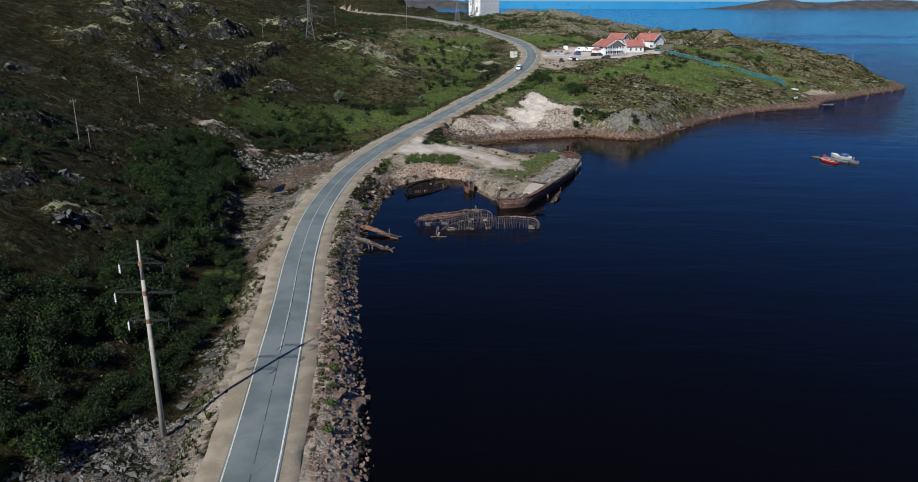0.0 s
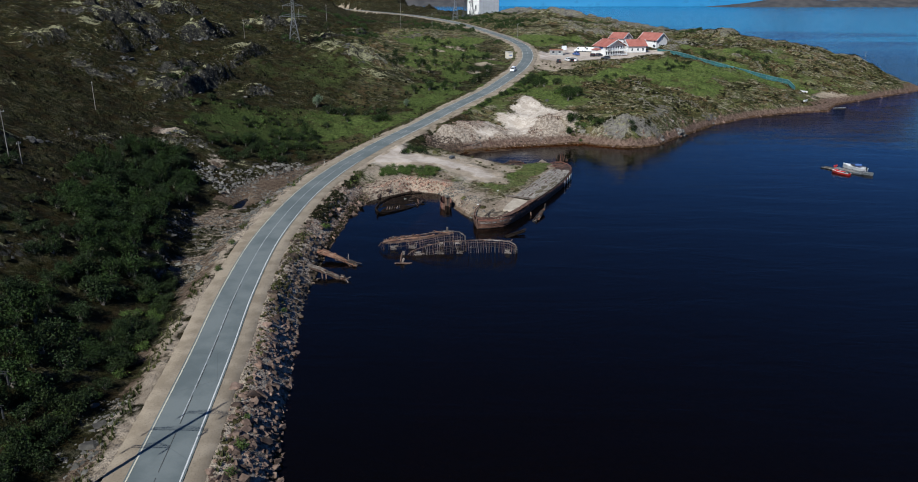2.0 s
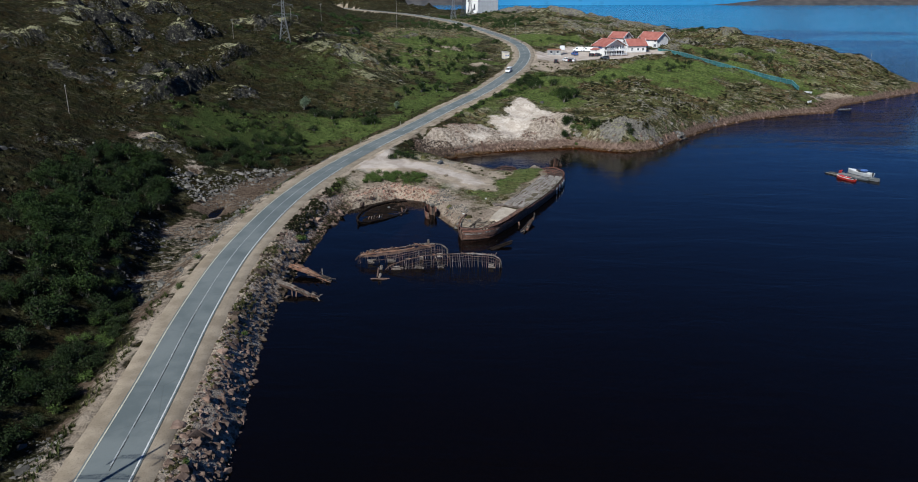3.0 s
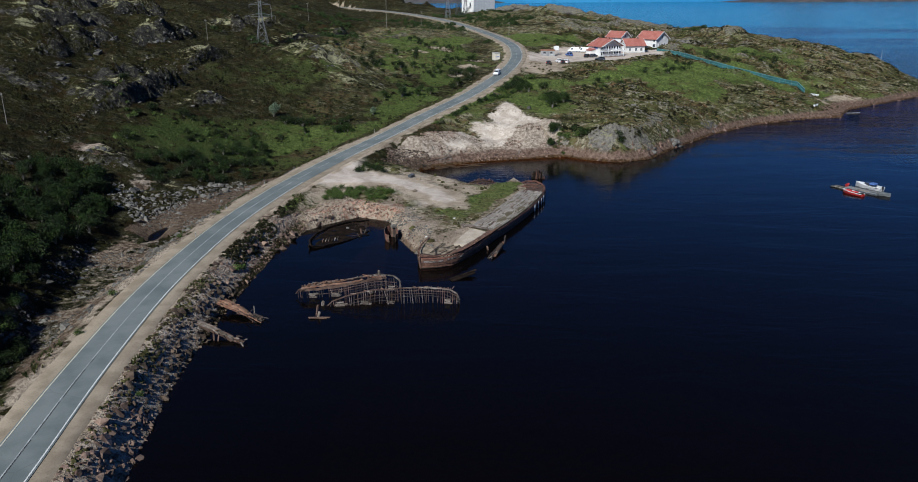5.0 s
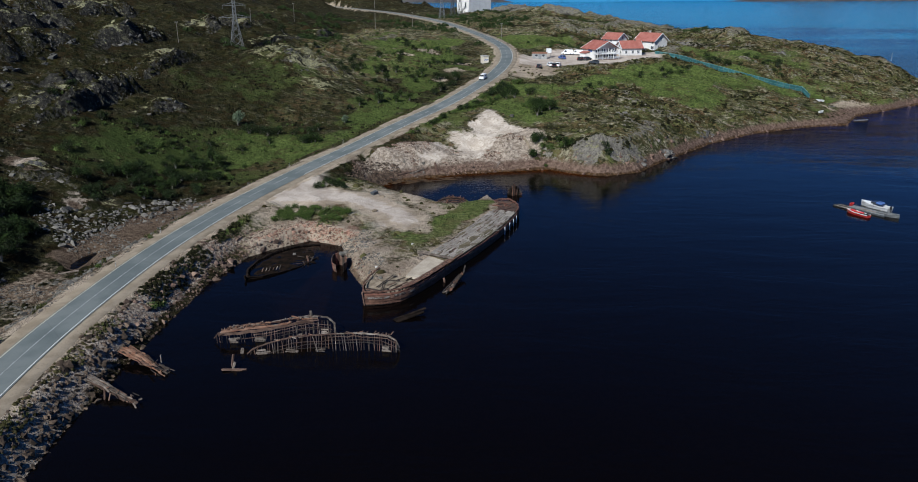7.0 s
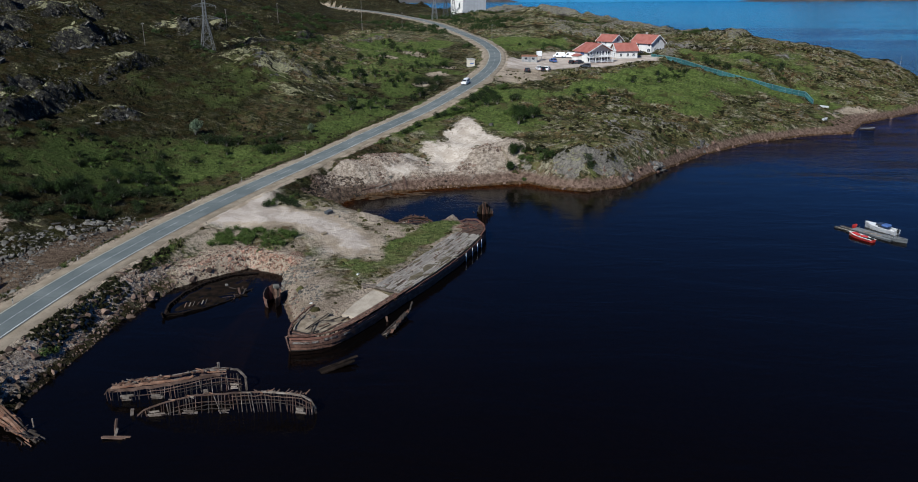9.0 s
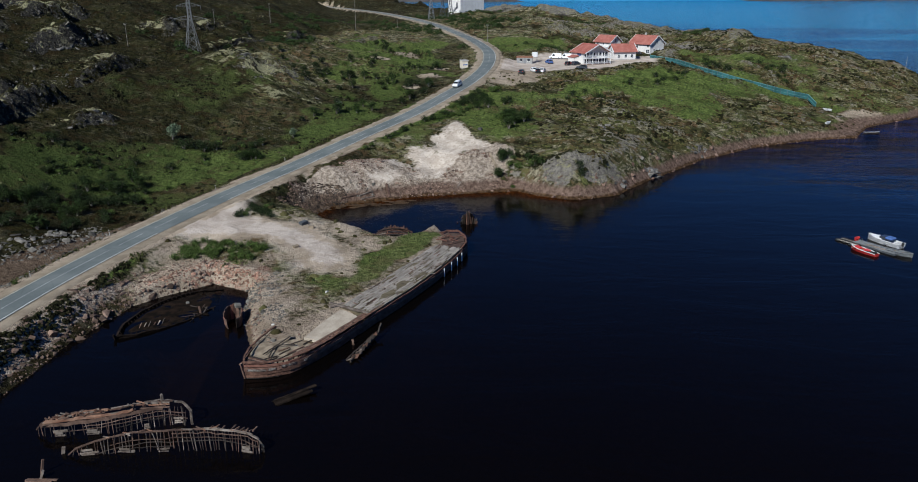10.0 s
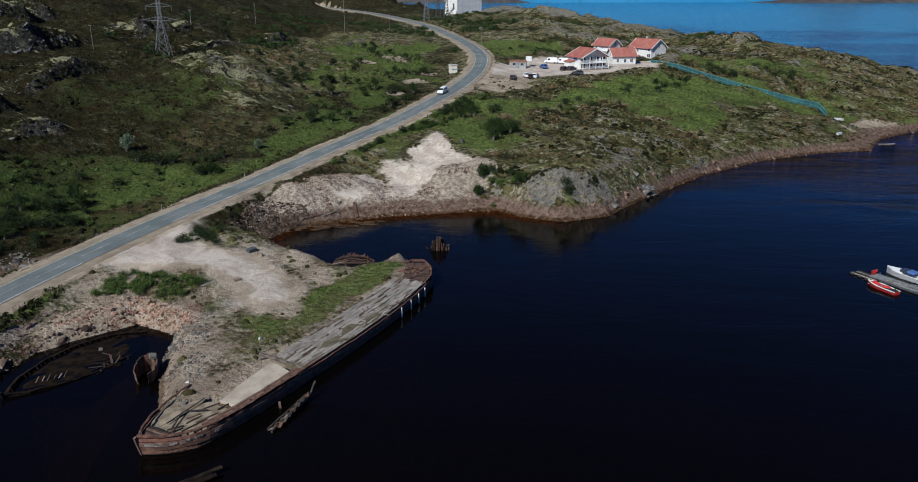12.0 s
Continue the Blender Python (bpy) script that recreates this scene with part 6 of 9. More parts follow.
def rib_wreck(label, rim, rail_mats, gap, depth, stringers, patches, seed, near=None):
    """One side of a wooden hull: a curved rail on ribs that stand in the water."""
    rng = np.random.default_rng(seed)
    top = thing("ship_wreck", label, "shipwreck", group="rotting wrecks in the bay")
    p = np.array(rim, float)
    length = np.linalg.norm(np.diff(p, axis=0), axis=1).sum()
    half = len(rim) // 2
    part("rail", strip(new_bm(), rim[:half + 1], 0.22, 0.12, 14, wobble=0.03, rng=rng), rail_mats[0], top, "brown rotten rail")
    part("rail", strip(new_bm(), rim[half:], 0.26, 0.12, 14, wobble=0.03, rng=rng), rail_mats[1], top, "bleached pale rail")
    n = int(length / gap)
    for i in range(n + 1):
        if rng.random() < 0.1:
            continue
        q = Vector(along(near or rim, i / n + rng.normal(0, 0.003)))
        if q.z < 0.3:
            continue
        foot = q + Vector((rng.normal(0.05, 0.2), rng.normal(-0.1, 0.12), 0))
        q.z += rng.normal(0, 0.06)
        foot.z = q.z - depth * rng.uniform(0.75, 1.1) if rng.random() < 0.15 else -0.7
        part("rib", beam(new_bm(), q, foot, rng.uniform(0.045, 0.085), 0.065), M_PALE_WOOD if rng.random() < 0.22 else (M_BROWN_WOOD if rng.random() < 0.4 else M_DARK_WOOD), top)
    for a, b, drop in stringers:
        pts = [tuple(along(near or rim, a + (b - a) * k / 8) - np.array((0, 0.06, drop))) for k in range(9)]
        part("stringer", strip(new_bm(), pts, 0.06, 0.07, 14, wobble=0.05, rng=rng), M_DARK_WOOD if drop > 0.9 else M_BROWN_WOOD, top)
    for a, b, z0, z1 in patches:
        p0, p1 = along(near or rim, a), along(near or rim, b)
        bm = new_bm()
        for k in range(3):
            z = z0 + (z1 - z0) * (k + 0.5) / 3
            cut = rng.uniform(0, 0.25)
            s, e = Vector((p0[0], p0[1] - 0.12, z)), Vector((p1[0], p1[1] - 0.12, z))
            beam(bm, s.lerp(e, cut * 0.6) + Vector((0, 0, rng.normal(0, 0.06))), e.lerp(s, cut * 1.6), 0.06, (z1 - z0) / 3 * rng.uniform(0.55, 0.95))
        part("plank_patch", bm, M_PALE_WOOD, top, "bleached planks left on the ribs")
    return top


wreck = rib_wreck("wooden ship skeleton with bare pale ribs in dark water",
                  [(-7.7, 135.8, 0.15), (-6.9, 136.0, 0.8), (-4.6, 136.5, 1.6), (-1.6, 137.0, 2.2), (2.7, 137.5, 2.4), (5.8, 137.9, 2.45), (9.1, 137.9, 2.35), (10.8, 137.6, 2.15), (11.5, 137.6, 1.7), (11.8, 137.8, 0.9), (11.7, 138.0, 0.1)],
                  (M_BROWN_WOOD, M_PALE_WOOD), 0.36, 2.3, ((0.08, 0.9, 1.3), (0.2, 0.93, 0.85), (0.5, 0.92, 0.4), (0.1, 0.5, 1.75)), ((0.06, 0.17, -0.1, 0.75), (0.24, 0.33, -0.1, 0.5), (0.42, 0.5, -0.1, 0.45), (0.82, 0.9, -0.1, 0.8)), 1)
for k in range(16):
    a = Vector((5.9 + k * 0.33, 137.95, 2.32))
    part("deck_beam", beam(new_bm(), a, a + Vector((RNG.normal(0.15, 0.1), RNG.uniform(0.5, 1.3), RNG.normal(-0.2, 0.1))), 0.12, 0.12), M_BROWN_WOOD if k % 3 else M_ORANGE_WOOD, wreck)
for k in range(30):
    a = Vector(along([(-4.6, 136.5, 1.66), (-1.6, 137.0, 2.26), (2.7, 137.5, 2.46), (5.8, 137.9, 2.5), (9.1, 137.9, 2.4), (10.8, 137.6, 2.2)], RNG.uniform(0, 1)))
    part("splinter", beam(new_bm(), a, a + Vector((RNG.normal(0, 0.45), RNG.normal(0, 0.2), RNG.normal(0.02, 0.1))), 0.1, 0.07), (M_PALE_WOOD, M_BROWN_WOOD, M_ORANGE_WOOD)[k % 3], wreck)
part("bow_post", beam(new_bm(), (-8.6, 136.2, -0.4), (-8.4, 136.3, 0.7), 0.3, 0.35), M_PALE_WOOD, wreck)

wreck = rib_wreck("wooden ship wreck with a decayed brown deck strip above open ribs",
                  [(-13.4, 139.6, 0.5), (-12.6, 139.7, 1.3), (-10.1, 140.7, 1.8), (-6.1, 141.3, 2.05), (-2.7, 142.6, 2.35), (-0.6, 143.2, 2.45), (1.4, 143.1, 2.25), (2.4, 142.5, 1.7), (2.5, 142.2, 0.1)],
                  (M_BROWN_WOOD, M_PALE_WOOD), 0.4, 2.0, ((0.1, 0.97, 0.9), (0.3, 0.95, 0.5), (0.5, 0.95, 1.3)), ((0.1, 0.2, -0.1, 0.8), (0.3, 0.42, -0.1, 0.6), (0.66, 0.74, -0.1, 0.6), (0.86, 0.93, 0.2, 0.9)), 2,
                  near=[(-12.9, 139.2, 1.0), (-11.6, 139.2, 1.2), (-8.6, 139.7, 1.45), (-5.8, 140.2, 1.7), (-2.6, 141.2, 2.2), (-0.2, 142.2, 2.3), (1.6, 142.4, 2.1), (2.5, 142.1, 1.4)])
for k in range(5):
    shift = Vector((0, -0.24 * k, -0.04 * k))
    for j in range(4):
        a, b = along([(-12.6, 139.9, 1.42), (-10.1, 140.8, 1.92), (-6.1, 141.4, 2.17), (-2.6, 142.5, 2.45), (0.6, 143.0, 2.5)], j / 4 + 0.01), along([(-12.6, 139.9, 1.42), (-10.1, 140.8, 1.92), (-6.1, 141.4, 2.17), (-2.6, 142.5, 2.45), (0.6, 143.0, 2.5)], (j + 1) / 4 - RNG.uniform(0, 0.05))
        if RNG.random() < 0.12 and k > 1:
            continue
        part("deck_plank", beam(new_bm(), Vector(a) + shift, Vector(b) + shift, 0.22, 0.09, RNG.uniform(-12, 12)), (M_BROWN_WOOD, M_ORANGE_WOOD, M_PALE_WOOD, M_BROWN_WOOD)[(k + j) % 4], wreck)
part("strake", strip(new_bm(), [(-12.7, 139.15, 1.15), (-8.6, 139.65, 1.5), (-5.8, 140.15, 1.75), (-2.6, 141.1, 2.15), (-0.4, 142.0, 2.25)], 0.07, 0.4, 18, wobble=0.04), M_BROWN_WOOD, wreck)
part("strake", strip(new_bm(), [(-12.2, 139.35, 1.5), (-8.6, 139.85, 1.85), (-5.8, 140.4, 2.05), (-3.2, 141.1, 2.35)], 0.5, 0.08, 18, wobble=0.05), M_ORANGE_WOOD, wreck)
for k in range(70):
    s = RNG.uniform(0.02, 0.9)
    a = Vector(along([(-12.6, 139.6, 1.5), (-10.1, 140.4, 2.0), (-6.1, 140.9, 2.25), (-2.6, 142.1, 2.55), (0.6, 142.7, 2.6)], s))
    part("splinter", beam(new_bm(), a, a + Vector((RNG.normal(0, 0.5), RNG.normal(0, 0.3), RNG.normal(0.05, 0.12))), 0.12, 0.1), (M_PALE_WOOD, M_BROWN_WOOD, M_ORANGE_WOOD, M_RAIL_WOOD)[k % 4], wreck)
part("stump_post", beam(new_bm(), (-0.9, 143.0, 2.2), (-0.95, 143.05, 3.2), 0.22, 0.3), M_PALE_WOOD, wreck)

wreck = thing("wreck_remains", "silvered planks and one upright post standing in the water", "shipwreck")
part("post", beam(new_bm(), (-8.75, 132.6, -0.8), (-8.4, 133.0, 1.5), 0.2, 0.2), M_BROWN_WOOD, wreck)
timbers(wreck, "plank", (-9.4, 131.6, 0.05), (-6.4, 131.9, 0.05), 4, 0.8, 0.22, 0.1, M_BROWN_WOOD, 0.12, 4)
part("frame", beam(new_bm(), (-8.4, 132.0, -0.3), (-8.0, 132.2, 0.8), 0.4, 0.2), M_PALE_WOOD, wreck)



def shards(top, a, b, n, width, seed, mats):
    """Broken pieces of plank and rib strewn along the line from a to b, thicker towards its low end."""
    rng = np.random.default_rng(seed)
    a, b = Vector(a), Vector(b)
    along_line = (b - a).normalized()
    for k in range(n):
        p = a.lerp(b, rng.uniform(0, 1) ** 0.7) + Vector((rng.normal(0, 0.3), rng.normal(0, 0.5) * width, rng.uniform(0.0, 0.22)))
        step_out = along_line * rng.uniform(0.3, 1.3) + Vector((rng.normal(0, 0.25), rng.normal(0, 0.35), rng.normal(0.0, 0.22)))
        part("shard", beam(new_bm(), p, p + step_out, rng.uniform(0.07, 0.2), rng.uniform(0.05, 0.1), rng.uniform(-30, 30)), mats[k % len(mats)], top)


wreck = thing("wreck_bow", "orange-brown rotten ship timbers lying from the bank into water", "shipwreck", group="timbers at the rock bank")
timbers(wreck, "timber", (-23.2, 134.4, 1.35), (-16.4, 130.3, 0.15), 14, 2.0, 0.17, 0.08, M_ORANGE_WOOD, 0.16, 5, (0.5, 0.86, 0), (0.0, 0.45))
timbers(wreck, "timber", (-22.4, 134.6, 1.0), (-17.2, 131.4, 0.0), 7, 1.6, 0.15, 0.1, M_BROWN_WOOD, 0.25, 15, (0.5, 0.86, 0), (0.0, 0.6))
timbers(wreck, "rib", (-19.5, 131.6, 0.7), (-16.4, 131.6, -0.3), 5, 2.2, 0.16, 0.16, M_BROWN_WOOD, 0.25, 6, (0.8, -0.5, 0))
part("post", beam(new_bm(), (-17.8, 133.0, 0.1), (-17.8, 133.0, 1.2), 0.14, 0.14), M_PALE_WOOD, wreck, "pale upright post")
timbers(wreck, "frame_end", (-17.6, 131.4, 0.6), (-15.6, 130.8, 0.1), 4, 1.4, 0.2, 0.2, M_DARK_WOOD, 0.2, 7)
shards(wreck, (-22.8, 134.2, 1.3), (-16.2, 130.4, 0.1), 44, 1.2, 17, (M_ORANGE_WOOD, M_DARK_WOOD, M_BROWN_WOOD, M_DARK_WOOD))
wreck = thing("wreck_bow", "bleached yellowish hull planks sliding off the bank", "shipwreck", group="timbers at the rock bank")
timbers(wreck, "plank", (-23.8, 126.4, 1.7), (-17.0, 123.6, 0.2), 8, 1.1, 0.16, 0.07, M_PALE_WOOD, 0.13, 8, (0.4, 0.9, 0), (0.0, 0.4))
timbers(wreck, "timber", (-22.6, 126.2, 1.2), (-17.6, 123.6, 0.0), 6, 1.4, 0.14, 0.09, M_BROWN_WOOD, 0.2, 16, (0.4, 0.9, 0), (0.0, 0.6))
timbers(wreck, "prop", (-20.6, 124.9, 0.9), (-20.2, 123.6, -0.4), 2, 0.9, 0.16, 0.16, M_BROWN_WOOD, 0.15, 9, (1, 0, 0))
part("keel", beam(new_bm(), (-23.8, 126.1, 1.45), (-16.6, 123.2, 0.05), 0.3, 0.35), M_BROWN_WOOD, wreck)
shards(wreck, (-23.4, 126.2, 1.6), (-16.2, 123.2, 0.1), 26, 0.9, 18, (M_ORANGE_WOOD, M_PALE_WOOD, M_BROWN_WOOD, M_DARK_WOOD))


def ring_wreck():
    """A hull sunk nearly to its rim at the head of the cove, open to the water."""
    top = thing("sunken_hull", "black rotten rim of a hull sunk in the brown cove water", "shipwreck")
    rng = np.random.default_rng(78)
    port = [(-16.5, 162.4, 0.4), (-17.7, 166.4, 0.26), (-17.4, 171.4, 0.18), (-15.7, 176.2, 0.14), (-12.3, 180.0, 0.1), (-8.7, 180.9, 0.08)]
    star = [(-16.5, 162.4, 0.4), (-14.3, 163.6, 0.26), (-11.5, 166.1, 0.14), (-9.3, 169.2, 0.02), (-7.9, 172.4, 0.0), (-7.2, 175.0, -0.1)]
    for side, inward in ((port, 0.1), (star, -0.1)):
        part("rail", strip(new_bm(), [(x, y, z + 0.04) for x, y, z in side], 0.3, 0.1, 26, wobble=0.04, rng=rng), M_WET_WOOD, top, "crumbling black rail")
        for k in range(3):
            line = [(x + inward * k, y + 0.1 * k, z - 0.2 - 0.32 * k) for x, y, z in side]
            part("strake", strip(new_bm(), line, 0.12, 0.3, 26, wobble=0.02, rng=rng), M_WET_WOOD, top)
    bm = new_bm()
    rim = [Vector(along(port, k / 13)) for k in range(14)] + [Vector(along(star, 1 - k / 13)) for k in range(13)]
    mid = Vector((-12.8, 171.5, 0.0))
    rings = [[bm.verts.new((mid.x + (p.x - mid.x) * q, mid.y + (p.y - mid.y) * q, rng.normal(z, 0.06))) for p in rim] for q, z in ((0.97, -0.12), (0.75, 0.04), (0.5, 0.05), (0.25, 0.08))]
    for lo, hi in zip(rings, rings[1:]):
        for k in range(len(rim)):
            j = (k + 1) % len(rim)
            bm.faces.new((lo[k], lo[j], hi[j], hi[k]))
    bm.faces.new(rings[-1])
    bmesh.ops.recalc_face_normals(bm, faces=bm.faces)
    part("silt_fill", bm, M_SILT, top, "black silt settled in the hull")
    part("stem_post", beam(new_bm(), (-16.5, 162.5, -1.0), (-16.7, 162.0, 0.85), 0.24, 0.26), M_WET_WOOD, top)
    for k in range(30):
        a = Vector(along(port, 0.03 + 0.93 * k / 29))
        part("rib", beam(new_bm(), a + Vector((0.12, -0.02, rng.uniform(-0.05, 0.16))), a + Vector((0.9, -0.35, -0.75)), 0.13, 0.11), M_WET_WOOD, top)
    for k in range(20):
        a = Vector(along(star, 0.03 + 0.8 * k / 19))
        part("rib", beam(new_bm(), a + Vector((-0.08, 0.1, rng.uniform(-0.05, 0.2))), a + Vector((-0.7, 0.5, -0.75)), 0.13, 0.11), M_WET_WOOD, top)
    for k in range(6):
        part("rib", beam(new_bm(), (-15.2 + k * 0.5, 165.6 + k * 0.36, -0.3), (-15.0 + k * 0.5, 166.6 + k * 0.34, rng.uniform(0.25, 0.6)), 0.12, 0.1), (M_BROWN_WOOD, M_PALE_WOOD, M_DARK_WOOD)[k % 3], top)
    for k in range(20):
        a = Vector((rng.uniform(-15.0, -9), rng.uniform(167, 177), rng.uniform(-0.25, 0.0)))
        part("plank", beam(new_bm(), a, a + Vector((rng.normal(0, 0.9), rng.normal(0.6, 0.7), rng.normal(0.02, 0.06))), 0.18, 0.1), M_WET_WOOD if k % 5 else M_BROWN_WOOD, top)
    part("frame", beam(new_bm(), (-8.6, 171.6, -0.3), (-8.9, 171.9, 1.0), 0.22, 0.24), M_BROWN_WOOD, top)
    part("frame", beam(new_bm(), (-8.3, 171.2, -0.3), (-7.9, 172.5, 0.6), 0.2, 0.2), M_DARK_WOOD, top)
    part("block", box(new_bm(), (0.5, 0.4, 0.4), (-12.0, 175.0, 0.12), (10, 14, 30), 0.06), M_PALE_STONE, top, "pale lump lying in the hull")
    for k in range(16):
        a = Vector((rng.normal(-8.4, 0.8), rng.normal(171.4, 1.0), rng.uniform(-0.15, 0.1)))
        part("timber", beam(new_bm(), a, a + Vector((rng.normal(0, 0.7), rng.normal(0, 0.7), rng.uniform(0, 0.4))), 0.13, 0.1, rng.normal(0, 15)), (M_WET_WOOD, M_DARK_WOOD, M_WET_WOOD, M_BROWN_WOOD)[k % 4], top)


ring_wreck()

def stave(a, b, tall):
    """One bent plank of an upright hull end, between two bearings round its middle."""
    bm, rows = new_bm(), []
    for z, grow in ((-0.5, 0.8), (0.5, 1.0), (tall, 1.06)):
        rows.append([bm.verts.new((-2.4 + (1.15 * grow + t) * math.cos(w) - 0.3 * math.sin(w), 168.3 + (2.0 * grow + t) * math.sin(w), z)) for w, t in ((a, 0), (b, 0), (b, 0.12), (a, 0.12))])
    for lo, hi in zip(rows, rows[1:]):
        for i in range(4):
            j = (i + 1) % 4
            bm.faces.new((lo[i], lo[j], hi[j], hi[i]))
    bm.faces.new(rows[-1])
    return bm


wreck = thing("hull_fragment", "upright brown hull end of planks at the spit's shore", "shipwreck")
for k in range(15):
    a = math.radians(250 - k * 20)
    tall = 2.3 - 0.9 * abs(k - 7) / 7 + RNG.uniform(-0.2, 0.15)
    part("plank", stave(a, a - math.radians(21), tall), (M_BROWN_WOOD, M_STERN, M_RAIL_WOOD, M_BROWN_WOOD, M_DARK_WOOD)[k % 5], wreck)
part("cap", box(new_bm(), (0.9, 0.8, 0.5), (-2.2, 169.9, 2.15), (8, 10, 30), 0.08), M_BOULDER, wreck, "pale stone lying on top")

wreck = thing("wreck_remains", "curved dark keel piece with rib stubs beside the hulk", "shipwreck")
part("keel", strip(new_bm(), [(16.6, 157.6, 0.15), (17.2, 159.4, 0.3), (18.2, 162.4, 0.5), (18.9, 164.6, 0.8), (19.1, 166.2, 1.6)], 0.22, 0.28, 12, wobble=0.03), M_DARK_WOOD, wreck)
part("keel", strip(new_bm(), [(16.0, 158.2, 0.05), (16.6, 160.2, 0.15), (17.5, 162.8, 0.25), (18.3, 165.0, 0.5)], 0.25, 0.3, 10, wobble=0.03), M_DARK_WOOD, wreck)
for k in range(9):
    part("rib", beam(new_bm(), (15.9 + 0.3 * k, 158.3 + 0.78 * k, -0.1), (16.7 + 0.28 * k, 158.0 + 0.78 * k, 0.45 + 0.06 * k), 0.16, 0.14), M_DARK_WOOD if k % 3 else M_PALE_WOOD, wreck)
part("post", beam(new_bm(), (16.0, 162.6, -0.5), (15.8, 162.9, 0.7), 0.22, 0.22), M_BROWN_WOOD, wreck, "short rotten post")
for k in range(7):
    part("plank", beam(new_bm(), (16.5 + 0.3 * k, 158.9 + 0.9 * k, 0.15 + 0.05 * k), (17.5 + 0.22 * k, 158.6 + 0.95 * k, 0.5 + 0.09 * k), 0.75, 0.07, 20), M_DARK_WOOD if k % 3 else M_RAIL_WOOD, wreck)
wreck = thing("wreck_remains", "dark planks rising out of the water", "shipwreck")
timbers(wreck, "plank", (10.0, 147.3, -0.05), (14.6, 150.2, 0.75), 8, 1.7, 0.3, 0.1, M_WET_WOOD, 0.12, 12, (-0.5, 0.8, 0))
timbers(wreck, "rib", (10.8, 148.6, -0.2), (11.6, 148.0, 0.1), 4, 2.2, 0.14, 0.14, M_DARK_WOOD, 0.1, 13, (0.85, 0.5, 0))


def jumble(label, x, y, turn, l, w, h, n, mats, seed, base=0.0, lying=3):
    rng = np.random.default_rng(seed)
    top = thing("wreck_remains", label, "shipwreck", x, y, base, turn)
    for k in range(n):
        u = rng.uniform(-0.5, 0.5)
        top_z = h * (1 - (2 * u) ** 2) * rng.uniform(0.6, 1.1)
        v = rng.uniform(-0.5, 0.5) * w
        if lying and k % lying == 0:
            a, b = (u * l - l * 0.25, v, top_z), (u * l + l * 0.25, v + rng.normal(0, 0.2), top_z * rng.uniform(0.7, 1.1))
        else:
            a, b = (u * l, v, -0.5), (u * l + rng.normal(0, 0.25), v * 1.1, top_z + 0.1)
        part("plank", beam(new_bm(), a, b, rng.uniform(0.2, 0.42), rng.uniform(0.08, 0.16), rng.uniform(-60, 60)), mats[k % len(mats)], top)


def upturned_hull(x, y, turn, l, w, h):
    """A collapsed hull bottom: planks bent over a low hump, gaps between them."""
    rng = np.random.default_rng(79)
    top = thing("wreck_remains", "rounded dark brown remains of a hull in the inlet", "shipwreck", x, y, 0.0, turn)
    for k in range(19):
        a = math.radians(-82 + 164 * k / 18)
        lo, hi = rng.uniform(-0.5, -0.34), rng.uniform(0.3, 0.5)
        line = []
        for i in range(9):
            u = lo + (hi - lo) * i / 8
            q = math.sqrt(max(0.04, 1 - (2 * u * 0.96) ** 2))
            line.append((u * l, math.sin(a) * q * w / 2, math.cos(a) * q * h - 0.15 + rng.normal(0, 0.05)))
        part("plank", strip(new_bm(), line, 0.24, 0.09, 14, wobble=0.05, rng=rng), (M_DARK_WOOD, M_RAIL_WOOD, M_WET_WOOD, M_DARK_WOOD, M_RAIL_WOOD)[k % 5], top)
    for k in range(16):
        u, v = rng.uniform(-0.42, 0.42), rng.uniform(-0.4, 0.4)
        q = math.sqrt(max(0.0, 1 - (2 * u) ** 2 - (2 * v) ** 2)) * h
        part("rib", beam(new_bm(), (u * l, v * w, q - 0.5), (u * l + rng.normal(0, 0.3), v * w + rng.normal(0, 0.2), q + rng.uniform(0.1, 0.45)), 0.16, 0.12), (M_DARK_WOOD, M_STERN, M_RAIL_WOOD)[k % 3], top)
    part("board", beam(new_bm(), (-0.46 * l, -0.3 * w, 0.7), (-0.2 * l, -0.34 * w, 1.25), 0.3, 0.08), M_PALE_WOOD, top, "bleached loose board")


upturned_hull(14.2, 209.4, 4, 7.6, 4.2, 2.0)
jumble("upright bundle of rotten planks standing in the inlet", 27.8, 219.2, 12, 3.2, 1.8, 2.3, 70, (M_RAIL_WOOD, M_DARK_WOOD, M_DARK_WOOD, M_RAIL_WOOD, M_DARK_WOOD, M_BROWN_WOOD, M_WET_WOOD), 4, 0.0, 0)


